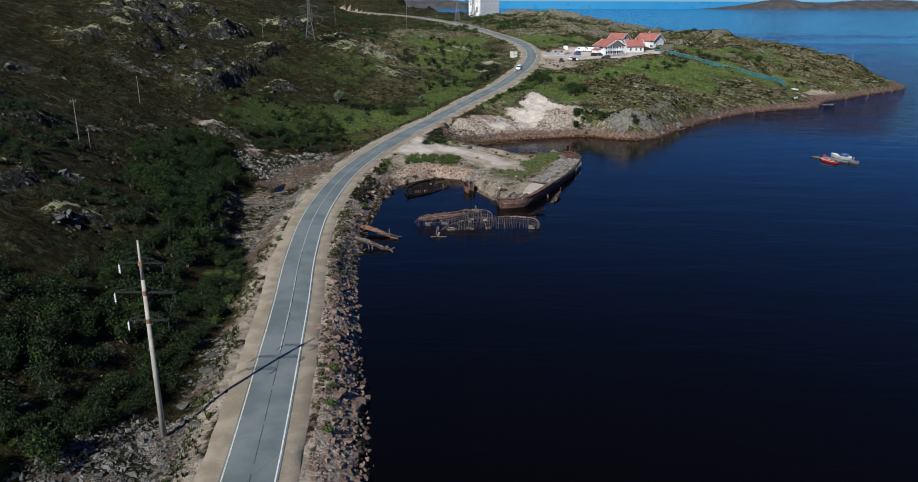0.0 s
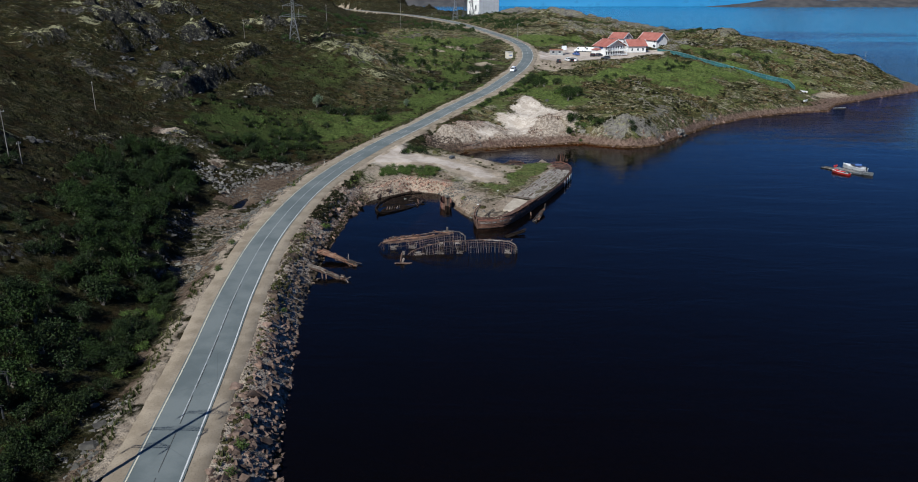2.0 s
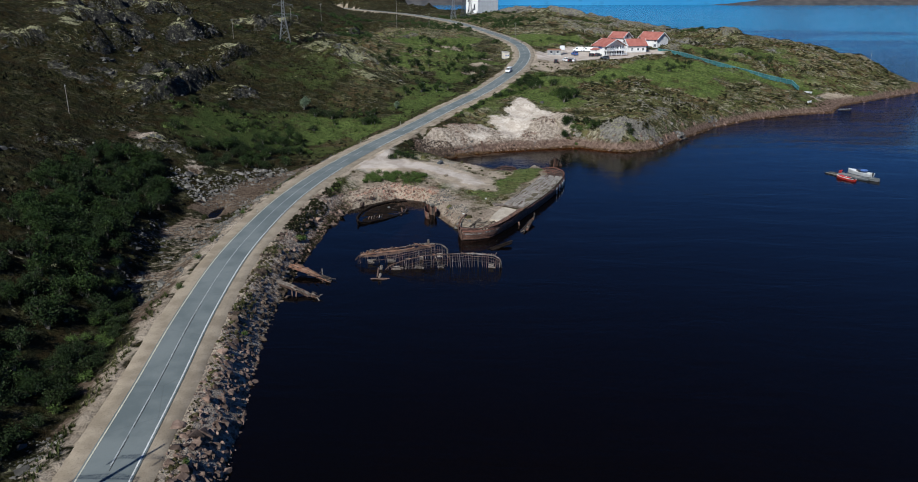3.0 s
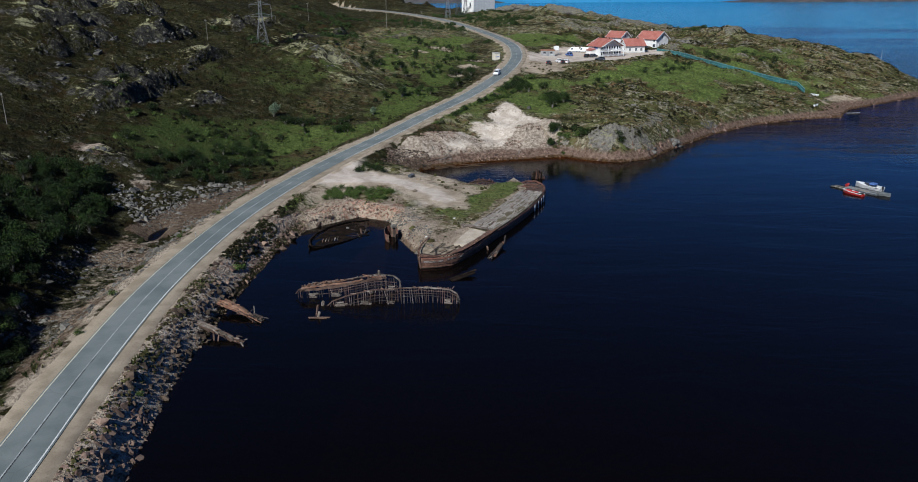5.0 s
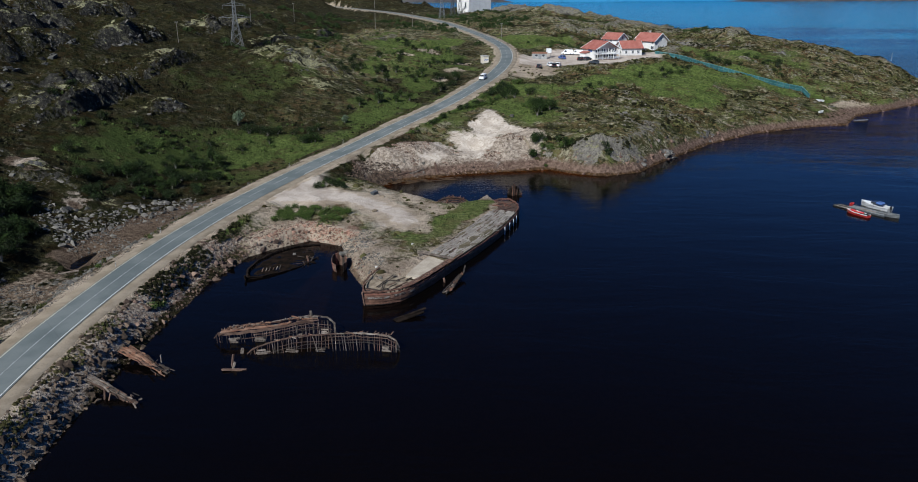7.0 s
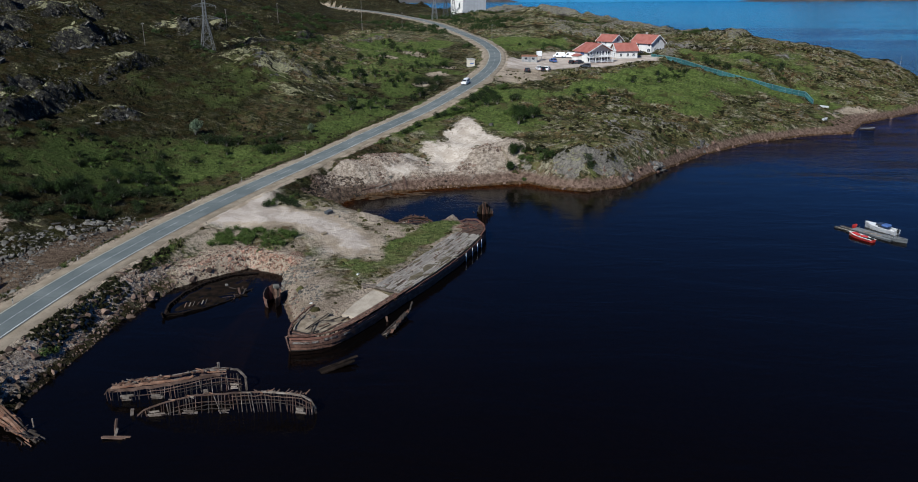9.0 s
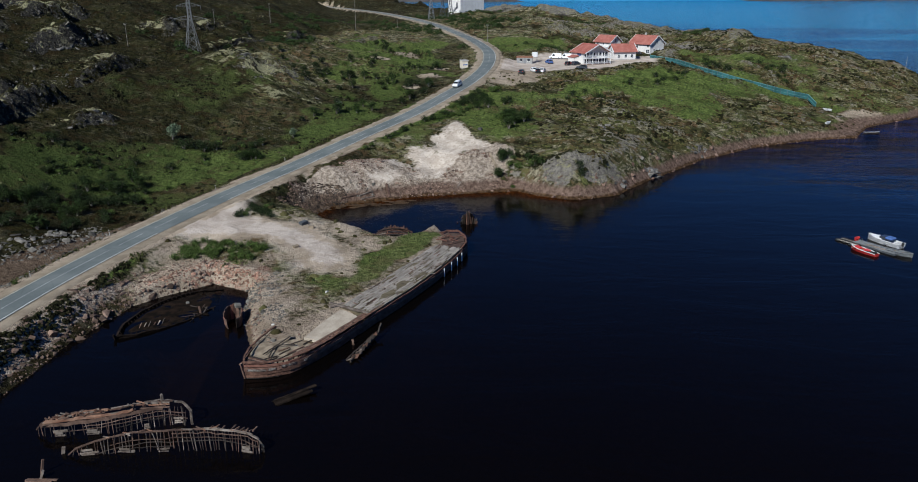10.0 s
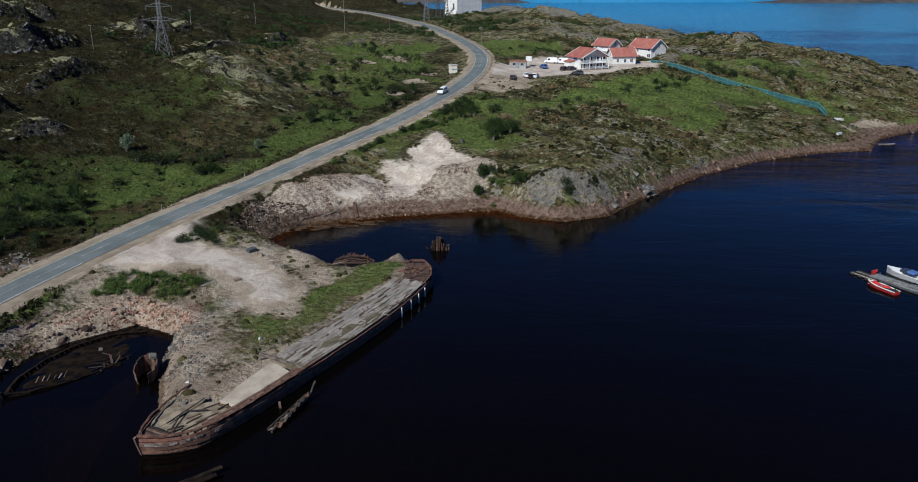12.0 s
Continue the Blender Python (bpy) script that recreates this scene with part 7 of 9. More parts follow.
# ---- the large hulk beached on the spit ----
def build_hulk():
    top = thing("beached_ship", "large beached wooden ship hulk filled with sand and grass", "shipwreck", HULK_BOW[0], HULK_BOW[1], 0, math.degrees(HULK_TURN))
    stb = [(0, 0), (1.4, 2.5), (4.2, 4.4), (9.5, 5.15), (18, 5.4), (32, 5.5), (43, 4.9), (50, 4.0), (53.6, 3.3), (56.4, 1.7), (58.6, -1.0)]
    stb = [tuple(p) for p in spline(stb, 1.2)] + [(58.6, -1.0)]
    port = [(0, 0), (1.6, -1.3), (3.6, -2.4), (7.1, -3.5), (10.5, -4.0)]
    stern = [(58.6, -1.0), (57.8, -3.0), (55.5, -4.0), (52, -4.2)]
    for side in (stb, port, stern):
        for k in range(6 if side is port else 7):
            z = -1.0 + k * 0.42
            pull = 0.16 * max(0.0, (0.9 - z)) ** 1.3
            line = []
            for u, v in side:
                line.append((u + pull * (1 if u < 3 else 0), -(v - math.copysign(pull, v)), z + 0.25 * max(0, 1 - u / 8) * (k / 6)))
            mat = M_DARK_WOOD if k < 3 else (M_STERN if k == 6 else (M_HULL_RED if k == 5 else M_RAIL_WOOD))
            part("strake", strip(new_bm(), line, 0.12, 0.44 if k < 6 else 0.3, 44, wobble=0.03), mat, top)
    flaked = [(u - 0.02, -(v + 0.09), 1.22) for u, v in stb if u < 9.5]
    for a, b, lift in ((0.0, 0.36, 0.0), (0.42, 0.6, 0.12), (0.72, 0.8, -0.1)):
        part("paint_patch", strip(new_bm(), [tuple(along(flaked, a + (b - a) * k / 5)) for k in range(6)], 0.05, 0.26, 12, shift=(0, 0, lift), wobble=0.01), M_FLAKED, top, "flaking white paint on the bow")
    # rail and margin planks
    rail = [(u, -(v - 0.15), 1.98 + 0.25 * max(0, 1 - u / 8)) for u, v in stb if u < 21]
    part("rail", strip(new_bm(), rail, 0.38, 0.12, 40, wobble=0.03), M_RAIL_WOOD, top, "rotten brown rail")
    part("rail", strip(new_bm(), [(u, -(v + 0.15), 1.95 + 0.2 * max(0, 1 - u / 8)) for u, v in port], 0.22, 0.12, 20, wobble=0.03), M_RAIL_WOOD, top)
    part("stern_rail", strip(new_bm(), [(50.5, -3.7, 1.95), (53.4, -3.2, 2.05), (56.2, -1.6, 2.2), (58.4, 1.0, 2.3), (57.6, 2.9, 2.25), (55.5, 3.8, 2.1)], 0.26, 0.3, 24, wobble=0.03), M_STERN, top, "reddish stern rail")
    for k, (off, mat) in enumerate(((0.55, M_BROWN_WOOD), (0.85, M_RAIL_WOOD), (1.15, M_BROWN_WOOD))):
        line = [(u, -(v - off), 1.9 - 0.03 * k) for u, v in stb if 4 < u < 20] + [(20.0, -(5.43 - off), 1.9 - 0.03 * k)]
        part("margin_plank", strip(new_bm(), line, 0.27, 0.1, 20, wobble=0.02), mat, top)
    part("stem_post", beam(new_bm(), (0.5, 0, -1.0), (-0.3, 0, 2.25), 0.24, 0.3), M_BROWN_WOOD, top)
    for k in range(26):
        u, v = along(stb, 0.05 + k * 0.0115)
        part("frame_head", beam(new_bm(), (u, -v + 0.55, 1.5), (u + RNG.normal(0, 0.04), -v + 0.5, 2.02 + RNG.uniform(-0.1, 0.06)), 0.16, 0.14), M_DARK_WOOD if k % 4 else M_RUST, top)
    # the open bow: dark timbers on a wet floor
    bm = new_bm()
    prism(bm, [(0.6, 0.4), (0.6, -0.4), (1.8, -2.4), (4.4, -3.9), (9.2, -4.4), (9.4, -0.2), (6.0, 2.4), (2.5, 1.2)], 0.4, 1.35)
    part("bow_floor", bm, M_SAND_FILL, top)
    bm, rings = new_bm(), []
    edge = [(2.2, 1.1), (3.4, 0.7), (4.9, 0.3), (6.4, 0.2), (8.4, 0.5), (9.8, 0.2), (10.8, 1.2), (11.2, 3.9), (8.8, 3.7), (7.0, 3.35), (5.0, 2.7), (3.4, 2.1)]
    for share, z in ((1.0, 1.36), (0.8, 1.48), (0.5, 1.5), (0.2, 1.46)):
        rings.append([bm.verts.new((6.4 + (u - 6.4) * share + RNG.normal(0, 0.08), 1.9 + (v - 1.9) * share + RNG.normal(0, 0.08), z + RNG.normal(0, 0.09))) for u, v in edge])
    for lo, hi in zip(rings, rings[1:]):
        for i in range(12):
            bm.faces.new((lo[i], lo[(i + 1) % 12], hi[(i + 1) % 12], hi[i]))
    bm.faces.new(rings[-1])
    bmesh.ops.recalc_face_normals(bm, faces=bm.faces)
    part("sand_fill", bm, M_SAND_FILL, top, "pale sand heaped in the bow", smooth=True)
    for k in range(6):
        a = Vector((RNG.uniform(1.5, 9.0), RNG.uniform(-3.9, -0.6), 1.42))
        a.y = max(a.y, -a.x * 0.55 - 1.3)
        part("bow_timber", beam(new_bm(), a, a + Vector((RNG.uniform(0.8, 2.6), RNG.normal(-0.2, 0.5), RNG.uniform(-0.05, 0.1))), 0.15, 0.08), (M_DARK_WOOD, M_BROWN_WOOD, M_DARK_WOOD)[k % 3], top)
    rng = np.random.default_rng(77)
    for k in range(9):
        u = 0.35 + 0.24 * k
        part("bow_plank", beam(new_bm(), (u, -min(2.6, 1.55 * u) + 0.1, 1.86), (u + rng.normal(0, 0.05), min(1.1, 0.72 * u) - 0.1, 1.84), 0.22, 0.07, rng.normal(0, 4)), (M_BROWN_WOOD, M_RAIL_WOOD, M_DARK_WOOD)[k % 3], top)
    for k in range(9):
        u = rng.uniform(2.2, 11.5)
        v = -rng.uniform(0.2, 1.0) * min(3.9, 0.5 * u + 1.2)
        n = rng.uniform(0.7, 3.4)
        part("bow_timber", beam(new_bm(), (u, v, 1.42 + rng.uniform(0, 0.1)), (u + n, v - 0.18 * n + rng.normal(0, 0.25), 1.42 + rng.uniform(0, 0.16)), rng.uniform(0.1, 0.24), 0.09, rng.normal(0, 12)), (M_DARK_WOOD, M_BROWN_WOOD, M_DARK_WOOD)[k % 3], top)
    for k in range(3):
        part("bow_timber", beam(new_bm(), (rng.uniform(3, 9), rng.uniform(-1.8, 0.2), 1.62), (rng.uniform(5, 10), rng.uniform(-0.6, 1.6), 1.74), 0.14, 0.08), M_DARK_WOOD, top)
    # planked deck
    rows = 21
    for r in range(rows):
        u = 20.2 + RNG.uniform(0, 0.8)
        share = (r + 0.5) / rows
        while u < 50.0:
            n = RNG.uniform(0.9, 3.2)
            e = min(u + n, 50.4)
            if RNG.random() > 0.07 + 0.22 * (25 < u < 38 and r > 13):
                def v_at(s):
                    left = 0.07 - 1.25 * (s - 20) / 30
                    right = float(np.interp(s, [18, 32, 43, 50.5], [5.2, 5.3, 4.7, 3.8]))
                    return left + (right - left) * share
                z = 1.93 + RNG.normal(0, 0.02) + 0.12 * (u > 40)
                mat = M_GREY_WOOD if RNG.random() < 0.86 else (M_PALE_WOOD if RNG.random() < 0.6 else M_BROWN_WOOD)
                part("deck_plank", beam(new_bm(), (u, -v_at(u) + RNG.normal(0, 0.03), z), (e - 0.06, -v_at(e) + RNG.normal(0, 0.03), z + RNG.normal(0, 0.02)), RNG.uniform(0.235, 0.275), 0.05, RNG.normal(0, 3)), mat, top)
            u = e
    for k in range(46):
        u, v = RNG.uniform(21, 49), RNG.uniform(0.2, 4.6)
        part("cross_board", beam(new_bm(), (u, -v, 1.99), (u + RNG.normal(0, 0.7), -v + RNG.uniform(-1.2, 1.2), 2.0), 0.2, 0.04), (M_GREY_WOOD, M_BROWN_WOOD, M_PALE_WOOD)[k % 3], top)
    bm = new_bm()
    prism(bm, [(20, -5.2), (32, -5.3), (43, -4.7), (50.5, -3.8), (50.5, 1.1), (20, -0.1)], 1.1, 1.86)
    part("deck_bed", bm, M_MOSS, top)
    for u, v, l, w in ((27, 3.6, 5.5, 1.7), (31.5, 3.2, 4.0, 2.4), (36, 3.9, 5.0, 1.3), (40, 0.6, 3.0, 1.0), (44, 2.6, 4.5, 1.8), (48.2, 1.6, 2.6, 3.0), (23, 4.4, 3.0, 0.8), (33, 0.2, 3.0, 0.9)):
        bm = new_bm()
        ring = [bm.verts.new((u + l / 2 * math.cos(a) * RNG.uniform(0.7, 1.1), -v + w / 2 * math.sin(a) * RNG.uniform(0.6, 1.1), 1.93)) for a in np.linspace(0, 6.283, 14, endpoint=False)]
        inner = [bm.verts.new((u + (p.co.x - u) * 0.6, -v + (p.co.y + v) * 0.6, 2.0 + RNG.uniform(0, 0.06))) for p in ring]
        for i in range(14):
            j = (i + 1) % 14
            bm.faces.new((ring[i], ring[j], inner[j], inner[i]))
        bm.faces.new(inner)
        part("turf_patch", bm, M_MOSS, top, "brown moss grown over the planks")
    part("deck_beam", beam(new_bm(), (20.0, 2.0, 2.06), (19.6, -5.1, 2.02), 0.3, 0.28), M_PALE_WOOD, top, "bleached cross beam at the deck's end")
    part("deck_beam", beam(new_bm(), (18.9, 1.2, 2.0), (21.0, 0.2, 2.06), 0.2, 0.2), M_PALE_WOOD, top)
    for u, v in ((41.5, 5.15), (44.5, 4.9), (47.2, 4.6), (49.6, 4.25)):
        part("side_post", beam(new_bm(), (u, -v - 0.06, -0.8), (u, -v - 0.04, 1.5), 0.13, 0.13), M_WHITE_PAINT, top, "weathered white side post")
    for k in range(30):
        a = Vector((RNG.uniform(51, 57), RNG.uniform(-2.0, 2.4), RNG.uniform(2.0, 2.3)))
        part("stern_timber", beam(new_bm(), a, a + Vector((RNG.normal(0, 1.2), RNG.normal(0, 0.9), RNG.normal(0.05, 0.12))), 0.17, 0.1), (M_BROWN_WOOD, M_STERN, M_RAIL_WOOD)[k % 3], top)
    bm = new_bm()
    prism(bm, [(50.4, -3.4), (53.4, -2.9), (56, -1.4), (58.0, 0.9), (57.2, 2.6), (51, 3.6)], 0.5, 2.05)
    part("stern_fill", bm, M_BROWN_WOOD, top)


build_hulk()
slab = thing("concrete_slab", "pale sandy concrete slab lying in the hulk", "slab", HULK_BOW[0], HULK_BOW[1], 0, math.degrees(HULK_TURN))
bm = prism(new_bm(), [(9.6, -1.6), (9.9, -2.6), (9.4, -4.2), (12, -4.3), (18.4, -4.2), (19.0, -2.2), (19.4, -0.4), (14, -0.9)], 1.4, 1.8)
bmesh.ops.bevel(bm, geom=list(bm.edges), offset=0.05, segments=1, affect="EDGES")
part("slab_body", bm, M_SLAB, slab)

# ---- buildings ----
def slab_roof(bm, a, b, c, d, thick):
    """A roof plane through four corners, thickened downwards."""
    up = [bm.verts.new(p) for p in (a, b, c, d)]
    lo = [bm.verts.new((p[0], p[1], p[2] - thick)) for p in (a, b, c, d)]
    bm.faces.new(up)
    bm.faces.new(lo[::-1])
    for i in range(4):
        j = (i + 1) % 4
        bm.faces.new((lo[i], lo[j], up[j], up[i]))
    bmesh.ops.recalc_face_normals(bm, faces=bm.faces)
    return bm


def gable_body(bm, x0, x1, y0, y1, z1, ridge, along_x=True):
    """Walls up to the eaves with gables, ridge along x or along y."""
    box(bm, (x1 - x0, y1 - y0, z1 + 1.5), ((x0 + x1) / 2, (y0 + y1) / 2, (z1 - 1.5) / 2))
    if along_x:
        m = (y0 + y1) / 2
        tri = [((x, y0, z1), (x, y1, z1), (x, m, ridge)) for x in (x0, x1)]
    else:
        m = (x0 + x1) / 2
        tri = [((x0, y, z1), (x1, y, z1), (m, y, ridge)) for y in (y0, y1)]
    a, b = [[bm.verts.new(p) for p in t] for t in tri]
    bm.faces.new(a)
    bm.faces.new(b[::-1])
    for i in range(3):
        j = (i + 1) % 3
        bm.faces.new((a[i], b[i], b[j], a[j]))
    bmesh.ops.recalc_face_normals(bm, faces=bm.faces)
    return bm


def gable_roof(top, x0, x1, y0, y1, z1, ridge, over=0.6, along_x=True, battens=True):
    lift = 0.12
    if along_x:
        m = (y0 + y1) / 2
        k = (ridge - z1) / (m - y0)
        for e, s in ((y0 - over, 1), (y1 + over, -1)):
            z = z1 - k * over
            roof = part("roof", slab_roof(new_bm(), (x0 - over, e, z + lift), (x1 + over, e, z + lift), (x1 + over, m, ridge + lift), (x0 - over, m, ridge + lift), 0.14), M_ROOF, top)
            if battens:
                bm = new_bm()
                n = int((x1 - x0 + 2 * over) / 0.55)
                for i in range(n):
                    x = x0 - over + 0.2 + i * 0.55
                    beam(bm, (x, e, z + lift + 0.02), (x, m, ridge + lift + 0.02), 0.07, 0.07)
                part("seam", bm, M_ROOF, roof)
        for x in (x0 - over, x1 + over):
            for e in (y0 - over, y1 + over):
                part("bargeboard", beam(new_bm(), (x, e, z1 - k * over + 0.02), (x, m, ridge + 0.02), 0.1, 0.32), M_WHITE_PAINT, top)
    else:
        m = (x0 + x1) / 2
        k = (ridge - z1) / (m - x0)
        for e in (x0 - over, x1 + over):
            z = z1 - k * over
            roof = part("roof", slab_roof(new_bm(), (e, y0 - over, z + lift), (e, y1 + over, z + lift), (m, y1 + over, ridge + lift), (m, y0 - over, ridge + lift), 0.14), M_ROOF, top)
            if battens:
                bm = new_bm()
                n = int((y1 - y0 + 2 * over) / 0.55)
                for i in range(n):
                    y = y0 - over + 0.2 + i * 0.55
                    beam(bm, (e, y, z + lift + 0.02), (m, y, ridge + lift + 0.02), 0.07, 0.07)
                part("seam", bm, M_ROOF, roof)
        for y in (y0 - over, y1 + over):
            for e in (x0 - over, x1 + over):
                part("bargeboard", beam(new_bm(), (e, y, z1 - k * over + 0.02), (m, y, ridge + 0.02), 0.1, 0.32), M_WHITE_PAINT, top)


def window(top, x, y, z, w, h, face):
    """A window on a wall; face: which way it looks (-y front, -x left, +x right)."""
    turn = {"front": 0, "left": -90, "right": 90}[face]
    pane = part("window", box(new_bm(), (w, 0.06, h), (0, 0, 0)), M_GLASS, top)
    pane.matrix_local = pose(x, y, z, 0, 0, turn)
    bm = new_bm()
    for sx in (-1, 1):
        box(bm, (0.12, 0.12, h + 0.22), (sx * (w / 2 + 0.05), -0.02, 0))
    for sz in (-1, 1):
        box(bm, (w + 0.22, 0.12, 0.12), (0, -0.02, sz * (h / 2 + 0.05)))
    box(bm, (0.06, 0.1, h), (0, -0.02, 0))
    part("window_frame", bm, M_WHITE_PAINT, pane)


def house_balcony():
    top = thing("guest_house", "white two-storey house with red roof and timber balconies", "house", 64.4, 375.2, 17.7, 28, "houses above the bay")
    part("wall", gable_body(new_bm(), 0, 11.4, 2.0, 11, 4.7, 7.6, False), M_WHITE_WALL, top)
    gable_roof(top, 0, 11.4, 0.5, 11, 4.7, 7.6, 0.7, False)
    part("balcony", box(new_bm(), (11.6, 2.1, 0.22), (5.7, 1.0, 2.5)), M_WHITE_PAINT, top)
    part("terrace", box(new_bm(), (12.0, 2.6, 0.4), (5.7, 0.8, 0.0)), M_BROWN_WOOD, top, "brown timber terrace")
    for x in (0.1, 3.0, 5.7, 8.5, 11.3):
        part("post", box(new_bm(), (0.18, 0.18, 5.0), (x, 0.05, 2.2)), M_WHITE_PAINT, top)
    for z0 in (0.3, 2.65):
        for x0, x1 in ((0.1, 3.0), (3.0, 5.7), (5.7, 8.5), (8.5, 11.3)):
            bm = new_bm()
            for k in range(2):
                box(bm, (x1 - x0, 0.06, 0.08), ((x0 + x1) / 2, 0.05, z0 + 0.35 + 0.6 * k))
            for k in range(9):
                box(bm, (0.05, 0.05, 0.75), (x0 + (x1 - x0) * (k + 0.5) / 9, 0.05, z0 + 0.5))
            part("railing", bm, M_WHITE_PAINT, top)
    for z in (1.4, 3.8):
        for x in (1.4, 4.4):
            window(top, x, 1.98, z, 1.8, 1.5, "front")
        for x in (7.2, 9.8):
            window(top, x, 1.98, z, 1.8, 1.5, "front")
    part("sign", box(new_bm(), (0.06, 2.6, 1.0), (-0.04, 5.2, 3.7)), M_BLUE, top, "faded blue sign panel")
    window(top, -0.03, 8.4, 1.4, 1.0, 1.2, "left")
    part("annex", box(new_bm(), (2.2, 4.5, 3.2), (-1.1, 7.5, 1.1)), M_WHITE_WALL, top)
    part("roof", slab_roof(new_bm(), (-2.5, 5.0, 2.7), (0.1, 5.0, 3.5), (0.1, 10, 3.5), (-2.5, 10, 2.7), 0.12), M_ROOF, top)


def house_plain(label, x, y, z, turn, l, w, eave, ridge, wins, gable):
    top = thing("guest_house", label, "house", x, y, z, turn, "houses above the bay")
    part("wall", gable_body(new_bm(), -l / 2, l / 2, 0, w, eave, ridge), M_WHITE_WALL, top)
    gable_roof(top, -l / 2, l / 2, 0, w, eave, ridge, 0.7)
    part("plinth", box(new_bm(), (l + 0.1, w + 0.1, 0.9), (0, w / 2, 0.0)), M_CONCRETE, top)
    for wx, wz, ww, wh in wins:
        window(top, wx, -0.03, wz, ww, wh, "front")
    side = l / 2 + 0.03 if gable == "right" else -l / 2 - 0.03
    for wy, wz in ((w * 0.3, 1.7), (w * 0.7, 1.7), (w * 0.5, eave + (ridge - eave) * 0.15)):
        window(top, side, wy, wz, 0.9, 1.2, gable)
    return top


house_balcony()
h = house_plain("white house with red metal roof and a garage below", 74.4, 411, 19.3, -46, 8.4, 6.8, 5.4, 7.8, [(-2.6, 4.4, 0.9, 0.8), (0.6, 4.4, 0.9, 0.8), (-2.0, 1.3, 1.8, 1.6)], "right")
part("ledge", box(new_bm(), (8.6, 1.0, 0.2), (0, -0.45, 3.0)), M_GREY_WALL, h)
h = house_plain("small white gabled house with red roof and porch", 81.5, 391, 18.3, 14, 9, 7.5, 3.7, 6.3, [(-2.8, 1.7, 0.9, 1.3), (0.2, 1.7, 1.0, 1.3), (2.8, 1.7, 1.0, 1.3)], "left")
part("chimney", box(new_bm(), (0.7, 0.7, 1.4), (2.4, 3.8, 6.4)), M_RED_STONE, h)
h = house_plain("large white house with a broad red roof", 90.2, 411, 19.3, -50, 11.5, 8.8, 4.6, 7.7, [(-4, 3.2, 1.0, 1.2), (-1.4, 3.2, 1.0, 1.2), (4.6, 3.6, 1.1, 1.0), (4.6, 1.4, 1.6, 1.4)], "right")
part("chimney", box(new_bm(), (0.6, 0.6, 1.2), (-1.0, 4.7, 8.1)), M_CONCRETE, h)


def kiosk():
    top = thing("site_hut", "grey metal site hut with a rusty flat roof", "hut", 40.6, 379.0, float(height(40.6, 377)) - 0.1, -4)
    part("wall", box(new_bm(), (6.2, 2.6, 2.5), (0, 0, 1.25), bevel=0.04), M_HUT, top)
    part("roof", box(new_bm(), (6.5, 2.9, 0.35), (0, 0, 2.6), (3, 0, 0)), M_RUST, top, "rusty red roof")
    for x in (-1.4, 1.6):
        pane = part("window", box(new_bm(), (1.0, 0.06, 0.9), (x, -1.32, 1.5)), M_GLASS, top)
        part("window_frame", box(new_bm(), (1.2, 0.05, 0.1), (x, -1.33, 1.02)), M_WHITE_PAINT, pane)
    part("door", box(new_bm(), (0.9, 0.06, 2.0), (0.1, -1.32, 1.05)), M_STEEL, top)


kiosk()
tank = thing("white_container", "white boxy tank raised on a steel frame", "tank", 44.6, 382.0, float(height(44.6, 382)), 6)
part("tank_body", box(new_bm(), (2.1, 1.8, 1.9), (0, 0, 2.9), bevel=0.12), M_WHITE_PAINT, tank)
for sx in (-0.9, 0.9):
    for sy in (-0.7, 0.7):
        part("leg", rod(new_bm(), (sx, sy, -0.3), (sx, sy, 2.0), 0.06), M_STEEL, tank)


def bus_shelter():
    top = thing("bus_shelter", "small cream concrete bus shelter beside the road", "bus shelter", 17.6, 362.3, float(height(17.8, 361.5)) - 0.05, 18)
    part("back_wall", box(new_bm(), (0.2, 3.6, 2.7), (-1.1, 0, 1.3)), M_CREAM, top)
    for y in (-1.75, 1.75):
        part("side_wall", box(new_bm(), (2.2, 0.2, 2.7), (0, y, 1.3)), M_CREAM, top)
    part("roof", box(new_bm(), (2.7, 4.2, 0.22), (0.05, 0, 2.75), bevel=0.04), M_CONCRETE, top)
    part("bench", box(new_bm(), (0.45, 3.0, 0.08), (-0.7, 0, 0.5)), M_BROWN_WOOD, top)
    bm = new_bm()
    for k in range(4):
        box(bm, (0.5 - 0.08 * (k % 2), 0.02, 0.35), (-0.55 + 0.4 * k, -1.865, 1.2 + 0.15 * (k % 2)))
    part("wall_marks", bm, M_BLUE, top, "faded painted marks")
    part("floor_slab", box(new_bm(), (3.0, 4.2, 0.3), (0.3, 0, -0.05)), M_CONCRETE, top)


bus_shelter()


